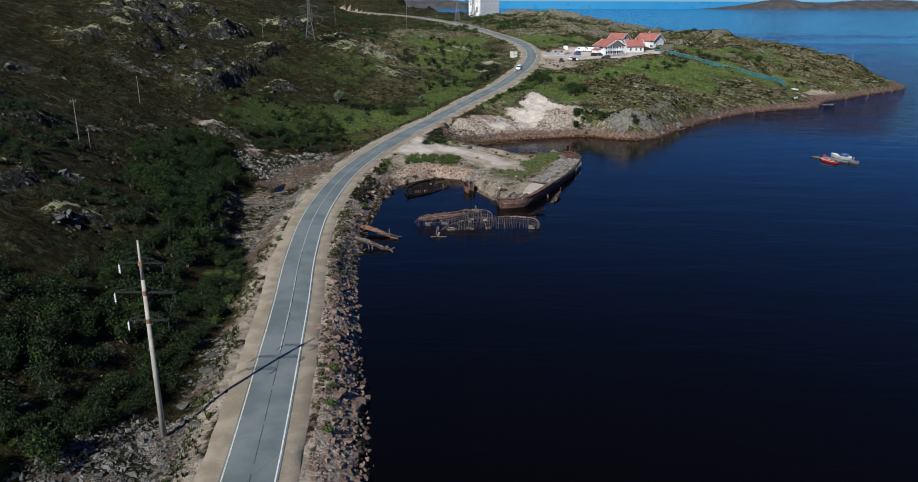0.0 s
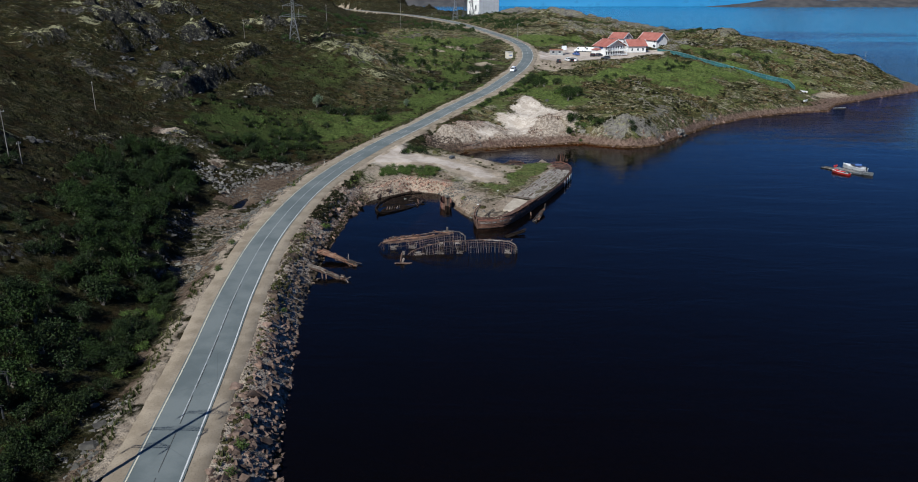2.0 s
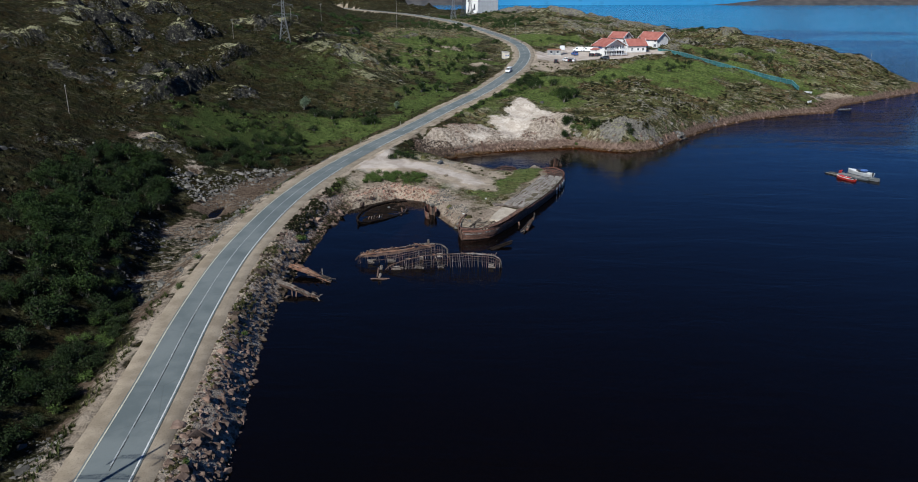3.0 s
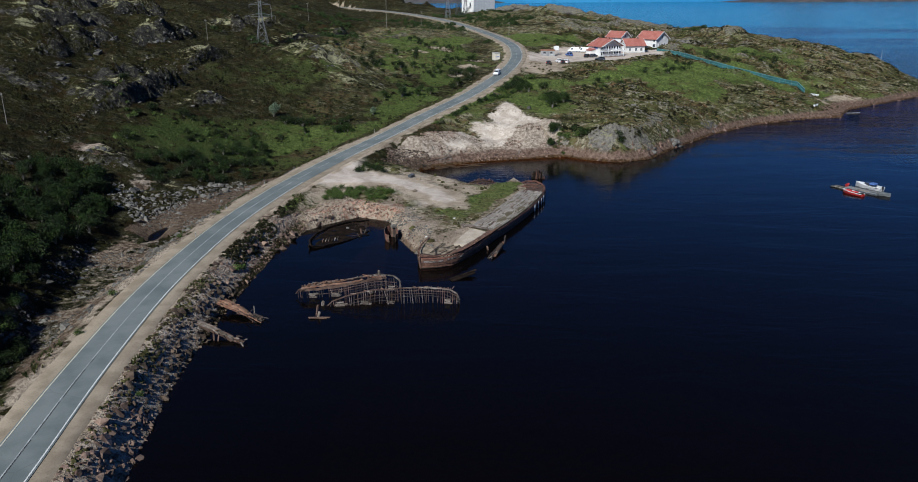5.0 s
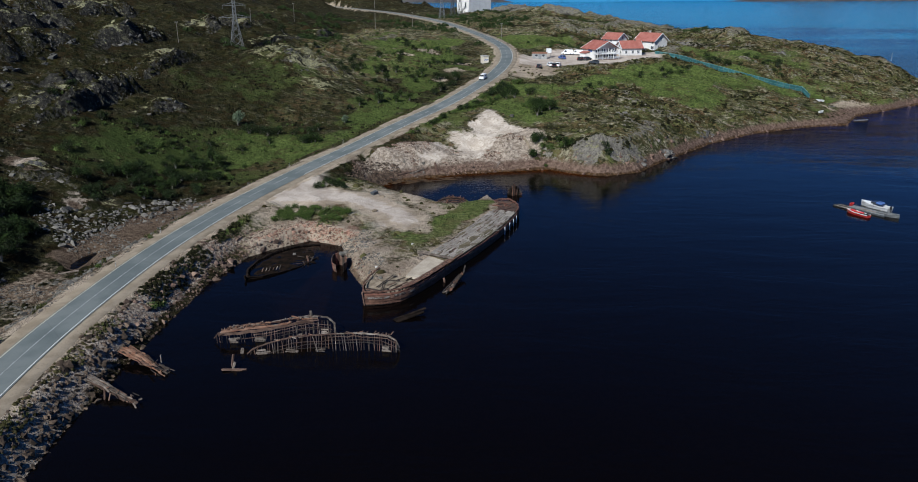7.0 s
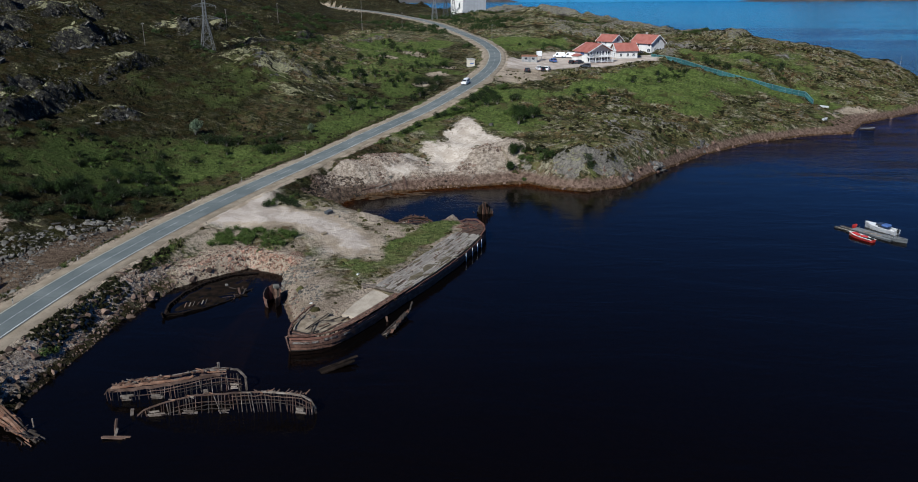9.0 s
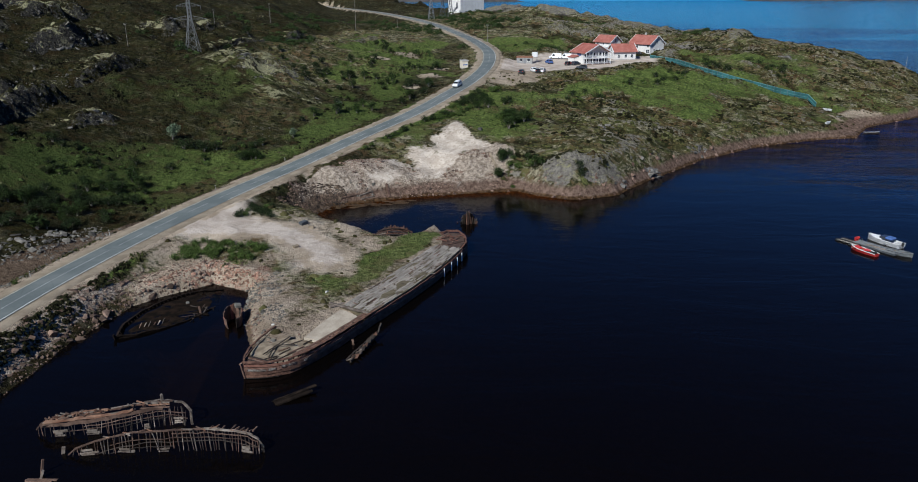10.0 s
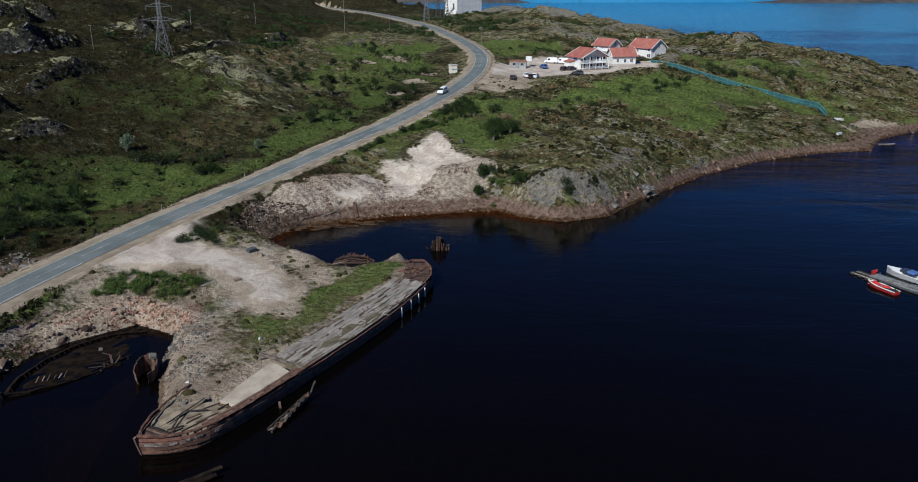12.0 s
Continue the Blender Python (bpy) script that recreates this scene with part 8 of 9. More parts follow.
def tall_building():
    top = thing("industrial_building", "tall windowless panel building on the ridge, sunny side coloured whiter", "building", 3.0, 553, float(height(4, 553)) - 0.6, 40)
    part("wall", box(new_bm(), (18, 13, 22), (9, 6.5, 10)), M_GREY_WALL, top)
    bm = new_bm()
    for k in range(7):
        box(bm, (0.08, 0.06, 21.6), (1.3 + k * 2.5, -0.02, 10))
    for k in range(6):
        box(bm, (18.0, 0.05, 0.06), (9, -0.02, 1.5 + 3.3 * k))
    part("panel_joint", bm, M_CONCRETE, top)
    # brightness of the sunny side is put into a whiter wall colour
    part("white_face", box(new_bm(), (0.12, 12.8, 21.8), (-0.05, 6.5, 10)), M_WHITE_WALL, top, "sunward face, its light put into a whiter colour")
    part("door", box(new_bm(), (0.1, 1.4, 2.6), (-0.12, 3.6, 5.2)), M_DARK_STEEL, top)
    bm = new_bm()
    for k in range(14):
        box(bm, (1.2, 0.28, 0.08), (-0.75, 7.6 - 0.28 * k, 0.9 + 0.22 * k))
    box(bm, (1.3, 1.8, 0.12), (-0.75, 3.4, 3.9))
    beam(bm, (-1.35, 7.8, 1.9), (-1.35, 3.2, 5.2), 0.06, 0.06)
    part("outside_stair", bm, M_STEEL, top, "grey outside stair")
    for z in (2.2, 8.4, 14):
        pane = part("window", box(new_bm(), (0.1, 1.1, 1.3), (-0.12, 10.4, z)), M_GLASS, top)
        part("window_frame", box(new_bm(), (0.06, 1.3, 0.1), (-0.14, 10.4, z - 0.7)), M_CONCRETE, pane)


tall_building()


# ---- vehicles ----
def profile_body(bm, profile, width, pinch=0.12):
    """A car body: a side outline set over the width, narrower above the waist."""
    waist = 0.95
    def w(z):
        return width / 2 - max(0.0, z - waist) * pinch * 2.2
    left = [bm.verts.new((x, w(z), z)) for x, z in profile]
    right = [bm.verts.new((x, -w(z), z)) for x, z in profile]
    bm.faces.new(left[::-1])
    bm.faces.new(right)
    n = len(profile)
    for i in range(n):
        j = (i + 1) % n
        bm.faces.new((left[i], left[j], right[j], right[i]))
    bmesh.ops.recalc_face_normals(bm, faces=bm.faces)
    edges = [e for e in bm.edges if abs(e.verts[0].co.y - e.verts[1].co.y) < 0.2]
    bmesh.ops.bevel(bm, geom=edges, offset=0.06, segments=2, affect="EDGES", clamp_overlap=True)
    return bm


def vehicle(name, label, profile, glass, length, width, paint, wheel=0.33, front_x=None):
    top = new(name)
    tagged(top, label, "van" if "van" in name else "car")
    part("body", profile_body(new_bm(), profile, width), paint, top)
    for quad in glass:
        bm = new_bm()
        vs = [bm.verts.new(p) for p in quad]
        bm.faces.new(vs)
        bmesh.ops.solidify(bm, geom=list(bm.faces), thickness=0.02)
        part("window", bm, M_GLASS, top)
    for sx in (-1, 1):
        for sy in (-1, 1):
            c = (sx * length * 0.31, sy * (width / 2 - 0.08))
            tyre = part("wheel", rod(new_bm(), (c[0], c[1] - 0.11, wheel), (c[0], c[1] + 0.11, wheel), wheel, None, 14), M_BLACK_RUBBER, top)
            part("rim", rod(new_bm(), (c[0], c[1] + sy * 0.08, wheel), (c[0], c[1] + sy * 0.125, wheel), wheel * 0.58, None, 10), M_STEEL, tyre)
    for sy in (-1, 1):
        part("headlight", box(new_bm(), (0.06, 0.28, 0.16), (length / 2 - 0.02, sy * width * 0.34, 0.72)), M_WHITE_PAINT, top)
        part("tail_light", box(new_bm(), (0.06, 0.16, 0.3), (-length / 2 + 0.01, sy * width * 0.4, 0.85)), M_RED_PAINT, top)
    part("bumper", box(new_bm(), (0.14, width * 0.94, 0.2), (length / 2 + 0.01, 0, 0.4), bevel=0.03), M_DARK_STEEL, top)
    return top


def side_glass(x0, x1, x2, x3, z0, z1, width, pinch=0.12):
    out = []
    for s in (-1, 1):
        y0, y1 = s * (width / 2 - max(0, z0 - 0.95) * pinch * 2.2 + 0.012), s * (width / 2 - max(0, z1 - 0.95) * pinch * 2.2 + 0.012)
        out.append([(x0, y0, z0), (x1, y0, z0), (x2, y1, z1), (x3, y1, z1)])
    return out


def car_profile(l, h):
    k = l / 2
    return [(-k, 0.3), (k, 0.3), (k, 0.75), (k - 0.15, 0.9), (k - 1.05, 1.0), (k - 1.75, h - 0.04), (k - 2.0, h), (-k + 0.6, h), (-k + 0.08, 1.0), (-k, 0.9)]


def make_car(name, label, paint, l=4.2, w=1.72, h=1.5):
    k = l / 2
    glass = side_glass(k - 1.95, -k + 0.55, -k + 0.8, k - 2.1, 1.02, h - 0.14, w)
    ww = w / 2 - 0.16
    glass.append([(k - 1.1, -ww, 1.06), (k - 1.1, ww, 1.06), (k - 1.68, ww - 0.1, h - 0.1), (k - 1.68, -ww + 0.1, h - 0.1)])
    glass.append([(-k + 0.1, -ww, 1.06), (-k + 0.1, ww, 1.06), (-k + 0.52, ww - 0.1, h - 0.1), (-k + 0.52, -ww + 0.1, h - 0.1)])
    glass[-2] = [(x + 0.03, y, z + 0.02) for x, y, z in glass[-2]]
    glass[-1] = [(x - 0.03, y, z + 0.02) for x, y, z in glass[-1]]
    return vehicle(name, label, car_profile(l, h), glass, l, w, paint)


def make_van(name, label, paint, l=5.0, w=1.95, h=2.1):
    k = l / 2
    prof = [(-k, 0.35), (k, 0.35), (k, 0.85), (k - 0.2, 1.05), (k - 0.8, 1.18), (k - 1.45, h - 0.06), (k - 1.75, h), (-k + 0.15, h), (-k, h - 0.2)]
    glass = side_glass(k - 1.25, k - 2.3, k - 2.3, k - 1.65, 1.2, h - 0.3, w, 0.1)
    glass += side_glass(k - 2.45, -k + 0.5, -k + 0.6, k - 2.45, 1.2, h - 0.35, w, 0.1) if "glazed" in label else []
    ww = w / 2 - 0.12
    glass.append([(k - 0.78, -ww, 1.26), (k - 0.78, ww, 1.26), (k - 1.36, ww - 0.14, h - 0.1), (k - 1.36, -ww + 0.14, h - 0.1)])
    return vehicle(name, label, prof, glass, l, w, paint, 0.35)


def park(ob, x, y, turn, z=None):
    ob.matrix_basis = pose(x, y, (float(height(x, y)) if z is None else z) + 0.02, 0, 0, turn)


van = make_van("road_van", "white glazed panel van driving on the road", M_WHITE_PAINT, 4.6, 1.8, 1.85)
i = int(np.argmin(np.abs(ROAD[:, 1] - 322)))
t = ROAD[i + 1] - ROAD[i - 1]
van.matrix_basis = Matrix.Translation((ROAD[i, 0] - 1.25 * t[1] / np.hypot(t[0], t[1]), ROAD[i, 1] + 1.25 * t[0] / np.hypot(t[0], t[1]), ROAD[i, 2] + 0.03)) @ pose(0, 0, 0, 0, math.degrees(math.atan2(t[2], np.hypot(t[0], t[1]))), math.degrees(math.atan2(-t[1], -t[0])))
dark = make_car("parked_car", "dark hatchback car parked on the gravel yard", M_DARK_PAINT)
park(dark, 61.7, 362.5, 175)
tagged(dark, group="cars on the yard")
for x, y, turn in ((57.6, 374.2, 60), (60.3, 374.4, 50), (39.2, 351.3, 80)):
    c = copy_thing(dark, pose(x, y, float(height(x, y)) + 0.02, 0, 0, turn))
white = make_car("parked_car", "white car parked on the gravel yard", M_WHITE_PAINT, 4.3, 1.76, 1.62)
park(white, 46.8, 354.0, 75)
tagged(white, group="cars on the yard")
copy_thing(white, pose(43.6, 355.2, float(height(43.6, 355.2)) + 0.02, 0, 0, 100))
copy_thing(dark, pose(45.0, 353.4, float(height(45, 353.4)) + 0.02, 0, 0, 95))
copy_thing(dark, pose(88.5, 407.0, float(height(88.5, 407)) + 0.02, 0, 0, 20))
copy_thing(dark, pose(97.5, 412.0, float(height(97.5, 412)) + 0.02, 0, 0, 10))
pv = make_van("parked_van", "white panel van parked beside the house", M_WHITE_PAINT, 5.0, 1.95, 2.2)
park(pv, 53.2, 391.5, 172)
tagged(pv, group="cars on the yard")
copy_thing(pv, pose(57.6, 391.2, float(height(57.6, 391.2)) + 0.02, 0, 0, 165))
blue = make_car("parked_car", "blue car parked near the hut", M_BLUE, 4.4, 1.8, 1.6)
park(blue, 50.2, 379.5, 110)
tagged(blue, group="cars on the yard")


# ---- the long fence ----
def fence():
    top = thing("long_fence", "long teal sheet-metal fence running down to the shore", "fence")
    line = spline([(92.6, 397.5), (102.0, 389.5), (109, 379.5), (116.6, 369), (123.5, 364.5), (131.5, 361.2), (138.5, 360.2), (144.2, 359.4)], 2.4)
    ground_z = np.array([float(height(x, y)) for x, y in line])
    ease = np.convolve(np.pad(ground_z, 6, mode="edge"), np.ones(13) / 13, "valid")
    pts = [Vector((x, y, z + 0.15)) for (x, y), z in zip(line, ease)] + [Vector((145.8, 355.2, float(height(145.8, 355.2)) + 0.1))]
    for a, b in zip(pts, pts[1:]):
        d = (b - a).normalized()
        side = Vector((d.y, -d.x, 0)).normalized() * 0.05
        bm = new_bm()
        n = 7
        rows = []
        for k in range(n + 1):
            p = a.lerp(b, k / n) + side * (1 if k % 2 else -0.3)
            rows.append((bm.verts.new(p + Vector((0, 0, -0.5))), bm.verts.new(p + Vector((0, 0, 1.35)))))
        for (p0, p1), (q0, q1) in zip(rows, rows[1:]):
            bm.faces.new((p0, q0, q1, p1))
        bmesh.ops.solidify(bm, geom=list(bm.faces), thickness=0.02)
        part("panel", bm, M_TEAL, top)
        part("rail", beam(new_bm(), a + Vector((0, 0, 1.4)), b + Vector((0, 0, 1.4)), 0.16, 0.1), M_TEAL_RAIL, top)
        part("rail", beam(new_bm(), a + side * 2 + Vector((0, 0, 0.35)), b + side * 2 + Vector((0, 0, 0.35)), 0.1, 0.1), M_TEAL_RAIL, top)
    for p in pts:
        part("post", box(new_bm(), (0.1, 0.1, 2.4), (p.x, p.y, p.z + 0.3)), M_STEEL, top)


fence()

# ---- poles and masts ----
def concrete_pole():
    x, y = -31.85, 57.5
    z = float(height(x, y))
    top = thing("power_pole", "tall tapered grey concrete power pole with rusty crossarms", "power pole", x, y, z)
    part("shaft", rod(new_bm(), (0, 0, -0.6), (0, 0, 16.5), 0.29, 0.17, 14), M_POLE, top, smooth=True)
    part("shaft_head", rod(new_bm(), (0, 0, 16.5), (0, 0, 20.3), 0.165, 0.08, 12), M_POLE, top, smooth=True)
    for zz, reach in ((18.1, 2.0), (15.2, 2.8), (12.4, 1.9)):
        bm = new_bm()
        beam(bm, (-reach, 0, zz), (reach, 0, zz), 0.06, 0.06)
        beam(bm, (-reach, 0.3, zz), (reach, 0.3, zz), 0.04, 0.04)
        arm = part("crossarm", bm, M_BLACK_RUBBER, top, "thin blackened steel crossarm")
        bm = new_bm()
        for s in (-1, 1):
            beam(bm, (s * reach * 0.95, 0.15, zz + 0.05), (0, 0, zz + 0.7), 0.04, 0.04)
        part("brace", bm, M_BLACK_RUBBER, arm)
        part("collar", rod(new_bm(), (0, 0, zz - 0.25), (0, 0, zz + 0.2), 0.215, 0.205, 12), M_RUST, top, "rusty steel collar")
        for end, mat in ((-reach, M_WHITE_PAINT), (reach, M_BLACK_RUBBER)):
            bm = new_bm()
            for k in range(5):
                rod(bm, (end, 0, zz - 0.3 - 0.15 * k), (end, 0, zz - 0.2 - 0.15 * k), 0.09, 0.06, 8)
            rod(bm, (end, 0, zz), (end, 0, zz - 1.1), 0.02, 0.02, 5)
            part("insulator", bm, mat, arm)


concrete_pole()


def wood_pole(x, y, tall, label="grey wooden utility pole on the heath", arm=True):
    top = thing("utility_pole", label, "utility pole", x, y, float(height(x, y)), RNG.uniform(0, 180), "utility poles on the hillside")
    part("shaft", rod(new_bm(), (0, 0, -0.4), (0, 0, tall), 0.1, 0.065, 8), M_POLE_WOOD, top)
    if arm:
        part("crossarm", beam(new_bm(), (-0.6, 0, tall - 0.5), (0.6, 0, tall - 0.5), 0.08, 0.1), M_POLE_WOOD, top)
        for k in (-0.5, 0.5):
            part("insulator", rod(new_bm(), (k, 0, tall - 0.44), (k, 0, tall - 0.2), 0.06, 0.04, 6), M_POST, top)


for px_, py_, tall in ((-90.5, 319.5, 7.5), (-91.6, 196, 7.0), (-80.9, 142, 9.5), (-79.6, 143.5, 4.2), (-81.8, 444, 9.5), (-79.1, 366.7, 5.5), (-25, 478, 8.0), (24.1, 427.5, 8.0)):
    wood_pole(px_, py_, tall)
wood_pole(-40.6, 446.8, 19.0, "tall grey power pole beside the far road", True)
wood_pole(203.5, 414.0, 5.5, "leaning pole marker on the headland", False)


def leg_bar(bm, line, w):
    """One bent square bar through upright points."""
    rows = [[bm.verts.new((x + dx * w / 2, y + dy * w / 2, z)) for dx, dy in ((1, 1), (-1, 1), (-1, -1), (1, -1))] for x, y, z in line]
    for a, b in zip(rows, rows[1:]):
        for i in range(4):
            j = (i + 1) % 4
            bm.faces.new((a[i], a[j], b[j], b[i]))
    bm.faces.new(rows[-1])
    bm.faces.new(rows[0][::-1])
    return bm


def lattice_mast(x, y, base, tall, arms, name, label, mat, turn):
    """A four-legged lattice mast with crossarms."""
    top = thing(name, label, "pylon", x, y, float(height(x, y)), turn)
    waist, neck = tall * 0.46, 0.55
    def half(z):
        return base / 2 + (neck - base / 2) * min(1.0, z / waist) if z < waist else neck - 0.25 * (z - waist) / (tall - waist)
    zs = [0, tall * 0.13, tall * 0.24, tall * 0.34, tall * 0.42, waist] + [waist + (tall - waist) * k / 9 for k in range(1, 10)]
    for sx, sy in ((-1, -1), (1, -1), (1, 1), (-1, 1)):
        line = [(sx * half(z), sy * half(z), z - (0.4 if z == 0 else 0)) for z in zs]
        part("leg", leg_bar(new_bm(), line, 0.13), mat, top)
    for k, (sx, sy, tx, ty) in enumerate(((-1, -1, 1, -1), (1, -1, 1, 1), (1, 1, -1, 1), (-1, 1, -1, -1))):
        bm = new_bm()
        for a, b in zip(zs, zs[1:]):
            beam(bm, (sx * half(a), sy * half(a), a), (tx * half(b), ty * half(b), b), 0.08, 0.08)
            beam(bm, (tx * half(a), ty * half(a), a), (sx * half(b), sy * half(b), b), 0.08, 0.08)
        part("bracing", bm, mat, top)
    for z, reach in arms:
        bm = new_bm()
        for s in (-1, 1):
            for sy in (-0.5, 0.5):
                beam(bm, (0, sy, z), (s * reach, 0, z + 0.15), 0.11, 0.11)
                beam(bm, (0, sy, z + 1.3), (s * reach, 0, z + 0.15), 0.08, 0.08)
            for k in range(1, 4):
                beam(bm, (s * reach * k / 4, 0.5 * (1 - k / 4), z), (s * reach * k / 4, 0.5 * (1 - k / 4), z + 1.3 * (1 - k / 4)), 0.06, 0.06)
        arm = part("crossarm", bm, mat, top)
        for s in (-1, 1):
            part("insulator", rod(new_bm(), (s * reach, 0, z + 0.1), (s * reach, 0, z - 1.2), 0.06, 0.06, 6), M_PYLON, arm)
    return top


lattice_mast(-72.6, 329.0, 4.4, 24, ((11.0, 5.6), (15.2, 4.0), (19.4, 3.4)), "lattice_pylon", "grey steel lattice power pylon on the hillside", M_PYLON, 8)
for x, y, tall, mat in ((-13, 533, 22, M_STEEL), (-6.5, 536, 20, M_DARK_STEEL), (-2.0, 538, 20, M_DARK_STEEL)):
    lattice_mast(x, y, 3.4, tall, ((tall * 0.6, 3.0), (tall * 0.8, 2.5)), "substation_mast", "dark lattice mast of a small substation", mat, 20)

for x, y in ((-35.6, 157.6), (-34.4, 195.2), (-36.0, 174.8), (-25.6, 222.6), (-16.8, 243.4), (11.2, 306.2), (33.2, 366.5), (34.4, 378)):
    post = thing("marker_post", "white roadside marker post with a dark band", "road post", x, y, float(height(x, y)), 10, "marker posts along the road")
    part("post_body", box(new_bm(), (0.11, 0.08, 1.3), (0, 0, 0.4), bevel=0.02), M_POST, post)
    part("band", box(new_bm(), (0.12, 0.09, 0.18), (0, 0, 0.8)), M_BLACK_RUBBER, post)


# ---- brown weed floating at the edge of the inlet ----
wx_, wy_ = RNG.uniform(-4, 14, 60), RNG.uniform(-1, 1, 60)
wy_ = 228.5 + 0.42 * (wx_ + 3) + wy_ * 1.6
bm = new_bm()
for x, y in zip(wx_, wy_):
    if sea_d(x, y) > -0.3:
        continue
    n, r = 9, RNG.uniform(0.3, 1.1)
    bm.faces.new([bm.verts.new((x + 1.5 * r * math.cos(6.283 * k / n) * RNG.uniform(0.4, 1.1), y + 0.6 * r * math.sin(6.283 * k / n) * RNG.uniform(0.4, 1.1), 0.012 + 0.0004 * len(bm.faces))) for k in range(n)])
me = bpy.data.meshes.new("floating_weed")
bm.to_mesh(me)
bm.free()
me.materials.append(M_WEED)
tagged(new("floating_weed", me), "brown seaweed floating along the edge of the inlet", "seaweed", kind="stuff")


# ---- driftwood and odds and ends ----
def log(a, b, w, mat, label):
    ax, ay = a
    bx_, by_ = b
    top = thing("driftwood_log", label, "driftwood", group="driftwood on the shore")
    part("trunk", beam(new_bm(), (ax, ay, float(height(ax, ay)) + w * 0.3), (bx_, by_, float(height(bx_, by_)) + w * 0.5), w, w * 0.8, 12), mat, top)


log((2.4, 234.4), (5.0, 236.9), 0.35, M_PALE_WOOD, "bleached log lying on the rubble shore")
log((3.0, 234.0), (5.6, 236.0), 0.25, M_PALE_WOOD, "bleached log lying on the rubble shore")
log((8.8, 236.9), (7.7, 239.8), 0.5, M_BROWN_WOOD, "rotten brown trunk lying on the shore")
log((23.7, 243.8), (24.5, 245.6), 0.3, M_PALE_WOOD, "short pale log at the tide line")
log((31.0, 255.3), (33.0, 250.6), 0.5, M_SAND_FILL, "pale broken concrete beam on the slope")
log((-1.1, 232.3), (2.0, 234.5), 0.3, M_BROWN_WOOD, "brown log half buried in rubble")
log((-47.2, 160.5), (-44.6, 162.2), 0.35, M_PALE_WOOD, "pale log beside the muddy stream")
for x, y, s, mat, label in ((-2.6, 206.5, 1.2, M_DARK_STEEL, "dark steel box on the edge of the spit"), (-0.8, 205.4, 0.8, M_SAND_FILL, "broken concrete block on the spit"), (9.2, 176.2, 0.5, M_PALE_BLOCK, "white boulder beside the plank deck"),
                            (-0.5, 194.0, 0.8, M_SAND_FILL, "broken concrete block on the spit"), (4.6, 164.4, 0.35, M_PALE_BLOCK, "white block on the sandy spit"), (28, 272.5, 1.6, M_BOULDER, "pale boulder above the sand pit")):
    bm = new_bm()
    v, f = STONES[int(x * 7) % 7]
    if "boulder" in label:
        vs = [bm.verts.new(Vector(p) * s * 1.3) for p in v]
        for tri in f:
            bm.faces.new([vs[k] for k in tri])
    else:
        box(bm, (s * 1.3, s * 0.8, s * 0.6), (0, 0, s * 0.2), (4, -6, 0), 0.05)
    b = thing("boulder" if "boulder" in label else "block", label, "boulder" if "boulder" in label else "block", x, y, float(height(x, y)), RNG.uniform(0, 90))
    part("stone_body" if "boulder" in label else "block_body", bm, mat, b)

# small boats drawn up at the far beach
def hull(bm, l, w, h, z0=0.0, stern=0.75):
    """An open boat hull: sections from stern to bow."""
    rows = []
    n = 9
    for i in range(n):
        s = i / (n - 1)
        half = w / 2 * (stern + (1 - stern) * math.sin(min(1, s * 1.6) * math.pi / 2)) * (1 - max(0, (s - 0.55) / 0.45) ** 2)
        half = max(half, 0.03)
        x, rise = -l / 2 + l * s, 0.35 * h * s ** 2
        rows.append([bm.verts.new((x, y, z)) for y, z in ((half, z0 + h + rise), (half * 0.82, z0 + 0.15 * h), (0, z0 - 0.05), (-half * 0.82, z0 + 0.15 * h), (-half, z0 + h + rise))])
    for a, b in zip(rows, rows[1:]):
        for i in range(4):
            bm.faces.new((a[i], b[i], b[i + 1], a[i + 1]))
    bm.faces.new(rows[0][::-1])
    bmesh.ops.solidify(bm, geom=list(bm.faces), thickness=0.06)
    return bm


def boat_rim(bm, l, w, h, stern=0.75):
    for s_ in (-1, 1):
        pts = []
        for i in range(9):
            s = i / 8
            half = max(w / 2 * (stern + (1 - stern) * math.sin(min(1, s * 1.6) * math.pi / 2)) * (1 - max(0, (s - 0.55) / 0.45) ** 2), 0.03)
            pts.append((-l / 2 + l * s, s_ * half, h + 0.35 * h * s ** 2))
        strip(bm, pts, 0.14, 0.09, 12)
    return bm


def small_boat(label, x, y, z, turn, l, w, mat, seats=2, rim=M_WHITE_PAINT):
    top = thing("rowing_boat", label, "boat", x, y, z, turn)
    part("hull", hull(new_bm(), l, w, 0.6), mat, top)
    part("gunwale", boat_rim(new_bm(), l, w, 0.6), rim, top)
    for k in range(seats):
        part("seat", box(new_bm(), (0.3, w * 0.8, 0.05), (-l * 0.2 + k * l * 0.3, 0, 0.42)), M_PALE_WOOD, top)
    return top


small_boat("white small boat drawn up on the beach", 147.8, 349.8, float(height(147.8, 349.8)) + 0.1, 150, 3.0, 1.3, M_WHITE_PAINT)
small_boat("white small boat lying on the grassy shore", 141.5, 332, float(height(141.5, 332)) + 0.1, 40, 2.4, 1.1, M_WHITE_PAINT)
small_boat("dark low boat moored off the point", 154.0, 327.5, -0.1, 5, 5.2, 1.4, M_DARK_WOOD, 2, M_HUT)


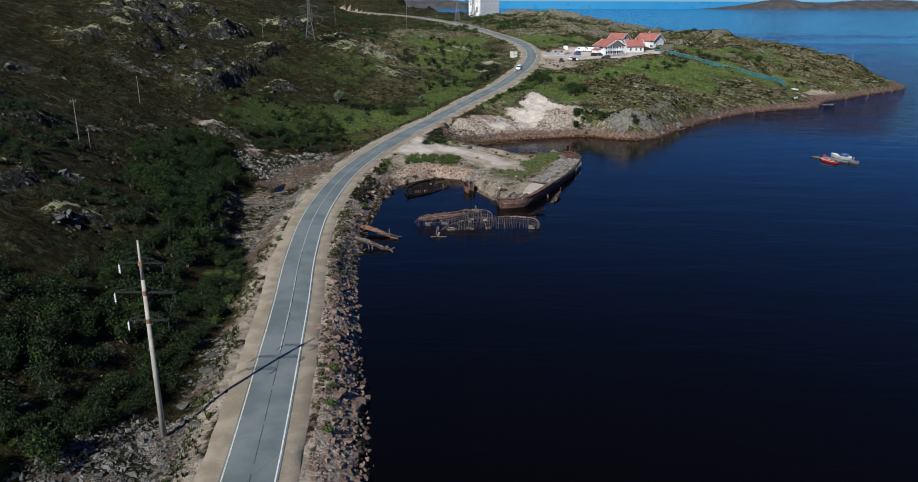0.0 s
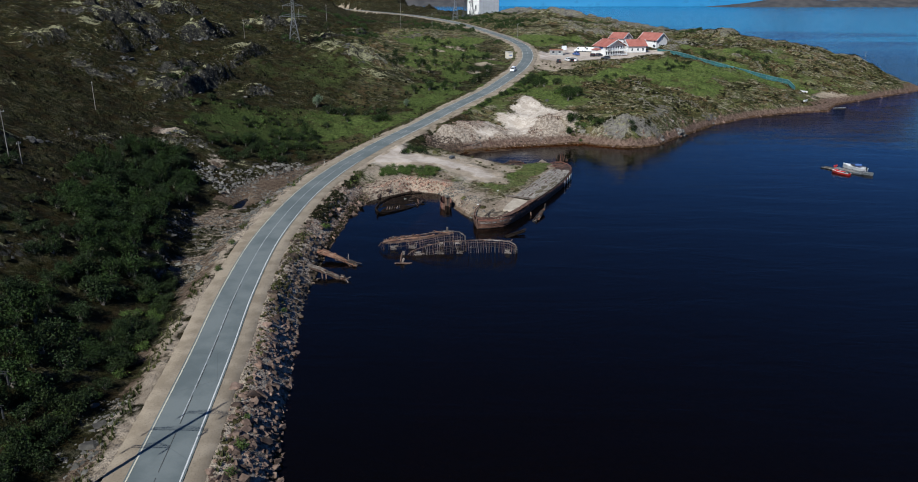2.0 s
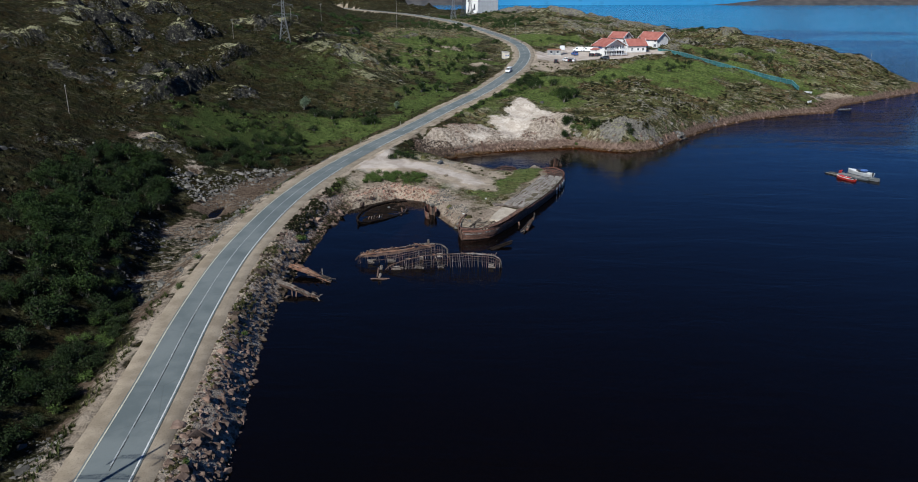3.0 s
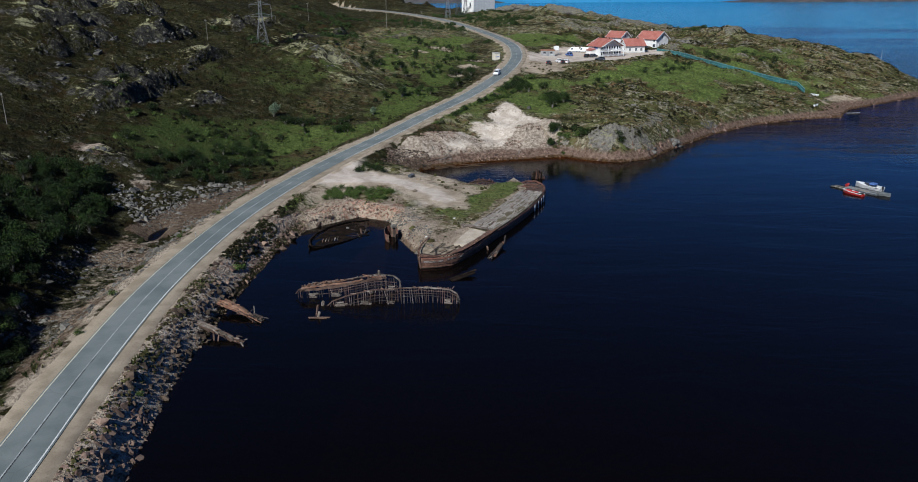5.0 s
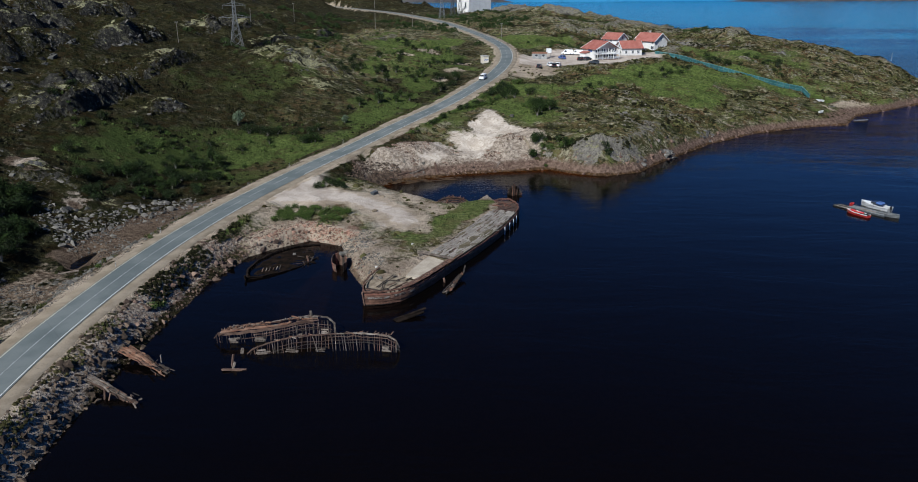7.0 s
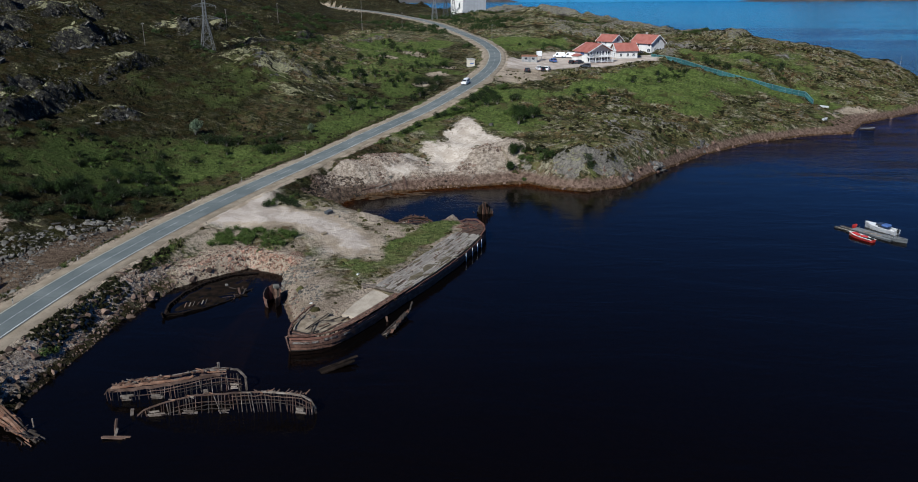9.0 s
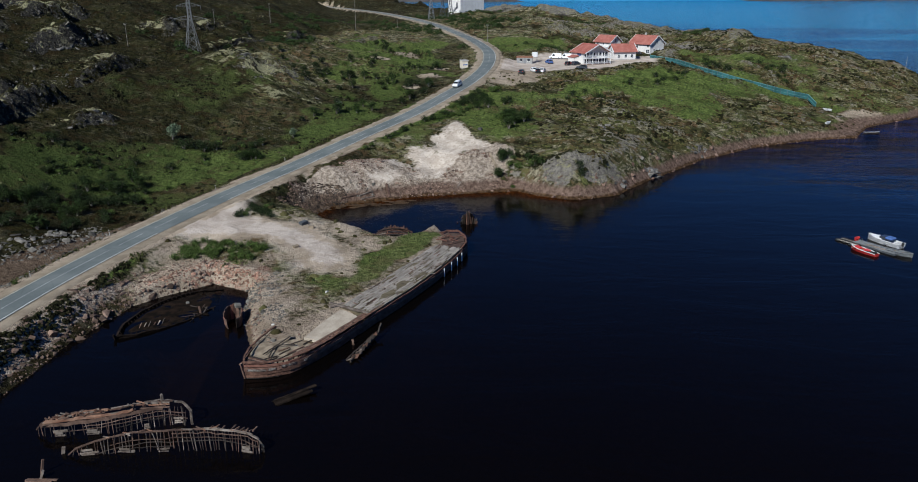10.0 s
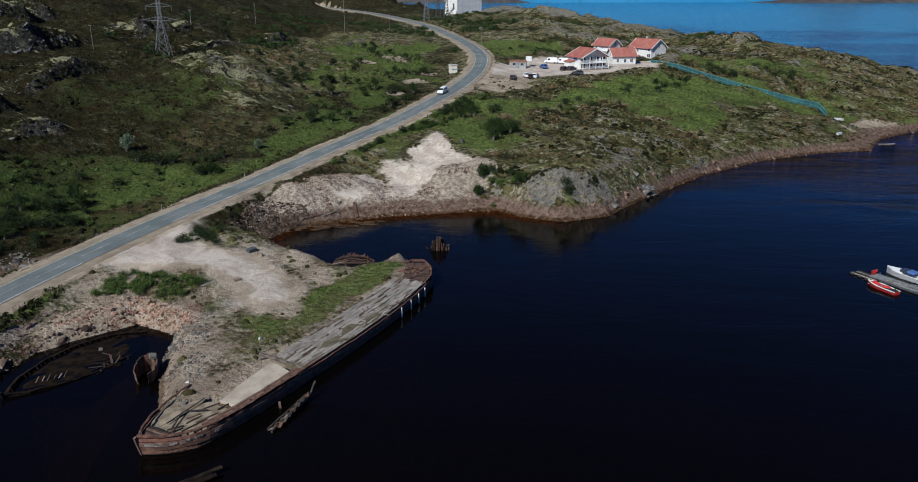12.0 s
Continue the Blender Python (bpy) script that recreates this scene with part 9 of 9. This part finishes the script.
# ---- the floating dock with its boats ----
def floating_dock():
    top = thing("floating_dock", "grey plank floating dock moored in the bay", "dock", 102.8, 207.4, 0, -58)
    part("float_body", box(new_bm(), (8.0, 2.1, 0.35), (0, 0, 0.12), bevel=0.04), M_DARK_STEEL, top)
    for k in range(28):
        part("board", box(new_bm(), (0.25, 2.3, 0.06), (-3.95 + 0.29 * k, 0, 0.35)), M_DOCK, top)
    for x in (-3.6, 0.2, 3.4):
        part("bollard", rod(new_bm(), (x, 0.9, 0.35), (x, 0.9, 0.75), 0.08, 0.08, 8), M_DARK_STEEL, top)
    bm = new_bm()
    for k in range(3):
        beam(bm, (-1.5 + k * 1.3, -0.9, 0.5), (-0.6 + k * 1.3, -0.2, 0.5), 0.25, 0.12)
    part("loose_board", bm, M_PALE_WOOD, top)


floating_dock()


def motor_boat():
    top = thing("motor_boat", "white motor boat with a blue canopy beside the dock", "boat", 105.6, 210.6, -0.1, 122)
    part("hull", hull(new_bm(), 6.6, 2.2, 0.9, stern=0.92), M_WHITE_PAINT, top)
    part("gunwale", boat_rim(new_bm(), 6.6, 2.2, 0.9, 0.92), M_WHITE_PAINT, top)
    bm = prism(new_bm(), [(0.2, 0.95), (0.2, -0.95), (2.0, -0.6), (2.9, 0), (2.0, 0.6)], 0.85, 1.15)
    part("foredeck", bm, M_WHITE_PAINT, top)
    bm = prism(new_bm(), [(-0.4, 0.9), (-0.4, -0.9), (0.7, -0.75), (0.7, 0.75)], 1.0, 1.55)
    part("windscreen", bm, M_GLASS, top)
    part("canopy", box(new_bm(), (1.3, 1.6, 0.45), (-1.0, 0, 1.4), bevel=0.15), M_BLUE, top, "blue canvas canopy")
    motor = part("outboard_motor", box(new_bm(), (0.4, 0.4, 0.7), (-3.4, 0, 0.9), bevel=0.08), M_BLACK_RUBBER, top)
    part("motor_leg", box(new_bm(), (0.2, 0.14, 0.9), (-3.5, 0, 0.2)), M_DARK_STEEL, motor)


motor_boat()
red = small_boat("red open boat with a pale gunwale tied to the dock", 99.6, 205.2, -0.1, 118, 5.2, 1.6, M_RED_PAINT, 3, M_WHITE_PAINT)
part("engine_box", box(new_bm(), (1.0, 0.8, 0.5), (-0.6, 0, 0.6), bevel=0.08), M_RED_PAINT, red)
part("cuddy", box(new_bm(), (1.2, 0.9, 0.4), (1.2, 0, 0.7), (0, -8, 0), 0.1), M_RED_PAINT, red)
small_boat("grey inflatable boat at the dock's end", 105.3, 204.3, -0.05, -48, 4.4, 1.5, M_DOCK, 2, M_DOCK)
for k in range(7):
    part("net_heap", box(new_bm(), (RNG.uniform(0.3, 0.7), RNG.uniform(0.3, 0.6), RNG.uniform(0.2, 0.45)), (-2.0 + RNG.uniform(-0.4, 1.5), RNG.uniform(-0.5, 0.5), 0.62), tuple(RNG.uniform(-25, 25, 3)), 0.06), M_BLACK_RUBBER, red, "dark heap of nets")
part("fender", rod(new_bm(), (2.2, -0.75, 0.1), (2.2, -0.78, 0.6), 0.12, 0.12, 8), M_DARK_STEEL, red)
raft = thing("tyre_raft", "dark raft of floats and old tyres beside the dock", "raft", 99.6, 210.6, 0, -58)
for k in range(13):
    a, r = 2.4 * k, 0.2 * k
    bm = new_bm()
    cx_, cy_ = math.cos(a) * r, math.sin(a) * r * 0.6
    ring = [[bm.verts.new((cx_ + (0.42 + 0.16 * math.cos(q)) * math.cos(w), cy_ + (0.42 + 0.16 * math.cos(q)) * math.sin(w), 0.12 + 0.16 * math.sin(q))) for q in (0.0, 1.047, 2.094, 3.142, 4.189, 5.236)] for w in (math.tau * i / 12 for i in range(12))]
    for i in range(12):
        for q in range(6):
            bm.faces.new((ring[i][q], ring[(i + 1) % 12][q], ring[(i + 1) % 12][(q + 1) % 6], ring[i][(q + 1) % 6]))
    part("tyre", bm, M_BLACK_RUBBER, raft)
for k in range(4):
    part("raft_beam", beam(new_bm(), (-2.2, -0.9 + 0.6 * k, 0.22), (2.2, -0.9 + 0.6 * k, 0.25), 0.2, 0.16), M_DARK_WOOD if k % 2 else M_GREY_WOOD, raft)
small_boat("red dinghy lying on the tyre raft", 100.9, 211.2, 0.2, 30, 1.0, 0.6, M_RED_PAINT, 1, M_RED_PAINT)

# growth on the upper bank and loose stones on the spit's cove side
jx, jy = spread(9000, -34, -8, 143, 184, lambda x, y: (grid_value(ROAD_SIDE, x, y) > 0) & (road_r(x, y) > 5.6) & (road_r(x, y) < 8.2 + 2.4 * fbm(x, y, 9, 2, 91)) & (sea_d(x, y) > 1.0) & (fbm(x, y, 5, 2, 92) > 0.1 - 0.3 * (y > 150)) & (cover("brick", x, y) < 0.3))
scatter("bank_growth", CUSHIONS + TUFTS[:2], jx, jy, np.clip(RNG.lognormal(-0.7, 0.4, len(jx)), 0.2, 0.75), M_HEATH, "dark heath and grass growing on the upper bank", "heath", sink=0.02, tilt=0.2)
wx, wy = spread(5200, -6, 6, 148, 184, lambda x, y: (sea_d(x, y) > -0.2) & (sea_d(x, y) < 6.0) & (fbm(x, y, 4, 2, 93) > -0.05) & (hulk_frame(x, y)[1] < 0) & (cover("brick", x, y) < 0.4))
scatter("shore_rubble", STONES + SLABS, wx, wy, np.clip(RNG.lognormal(-1.1, 0.5, len(wx)), 0.14, 1.0), M_BOULDER, "pale grey rubble beside the ship's bow", "rubble")
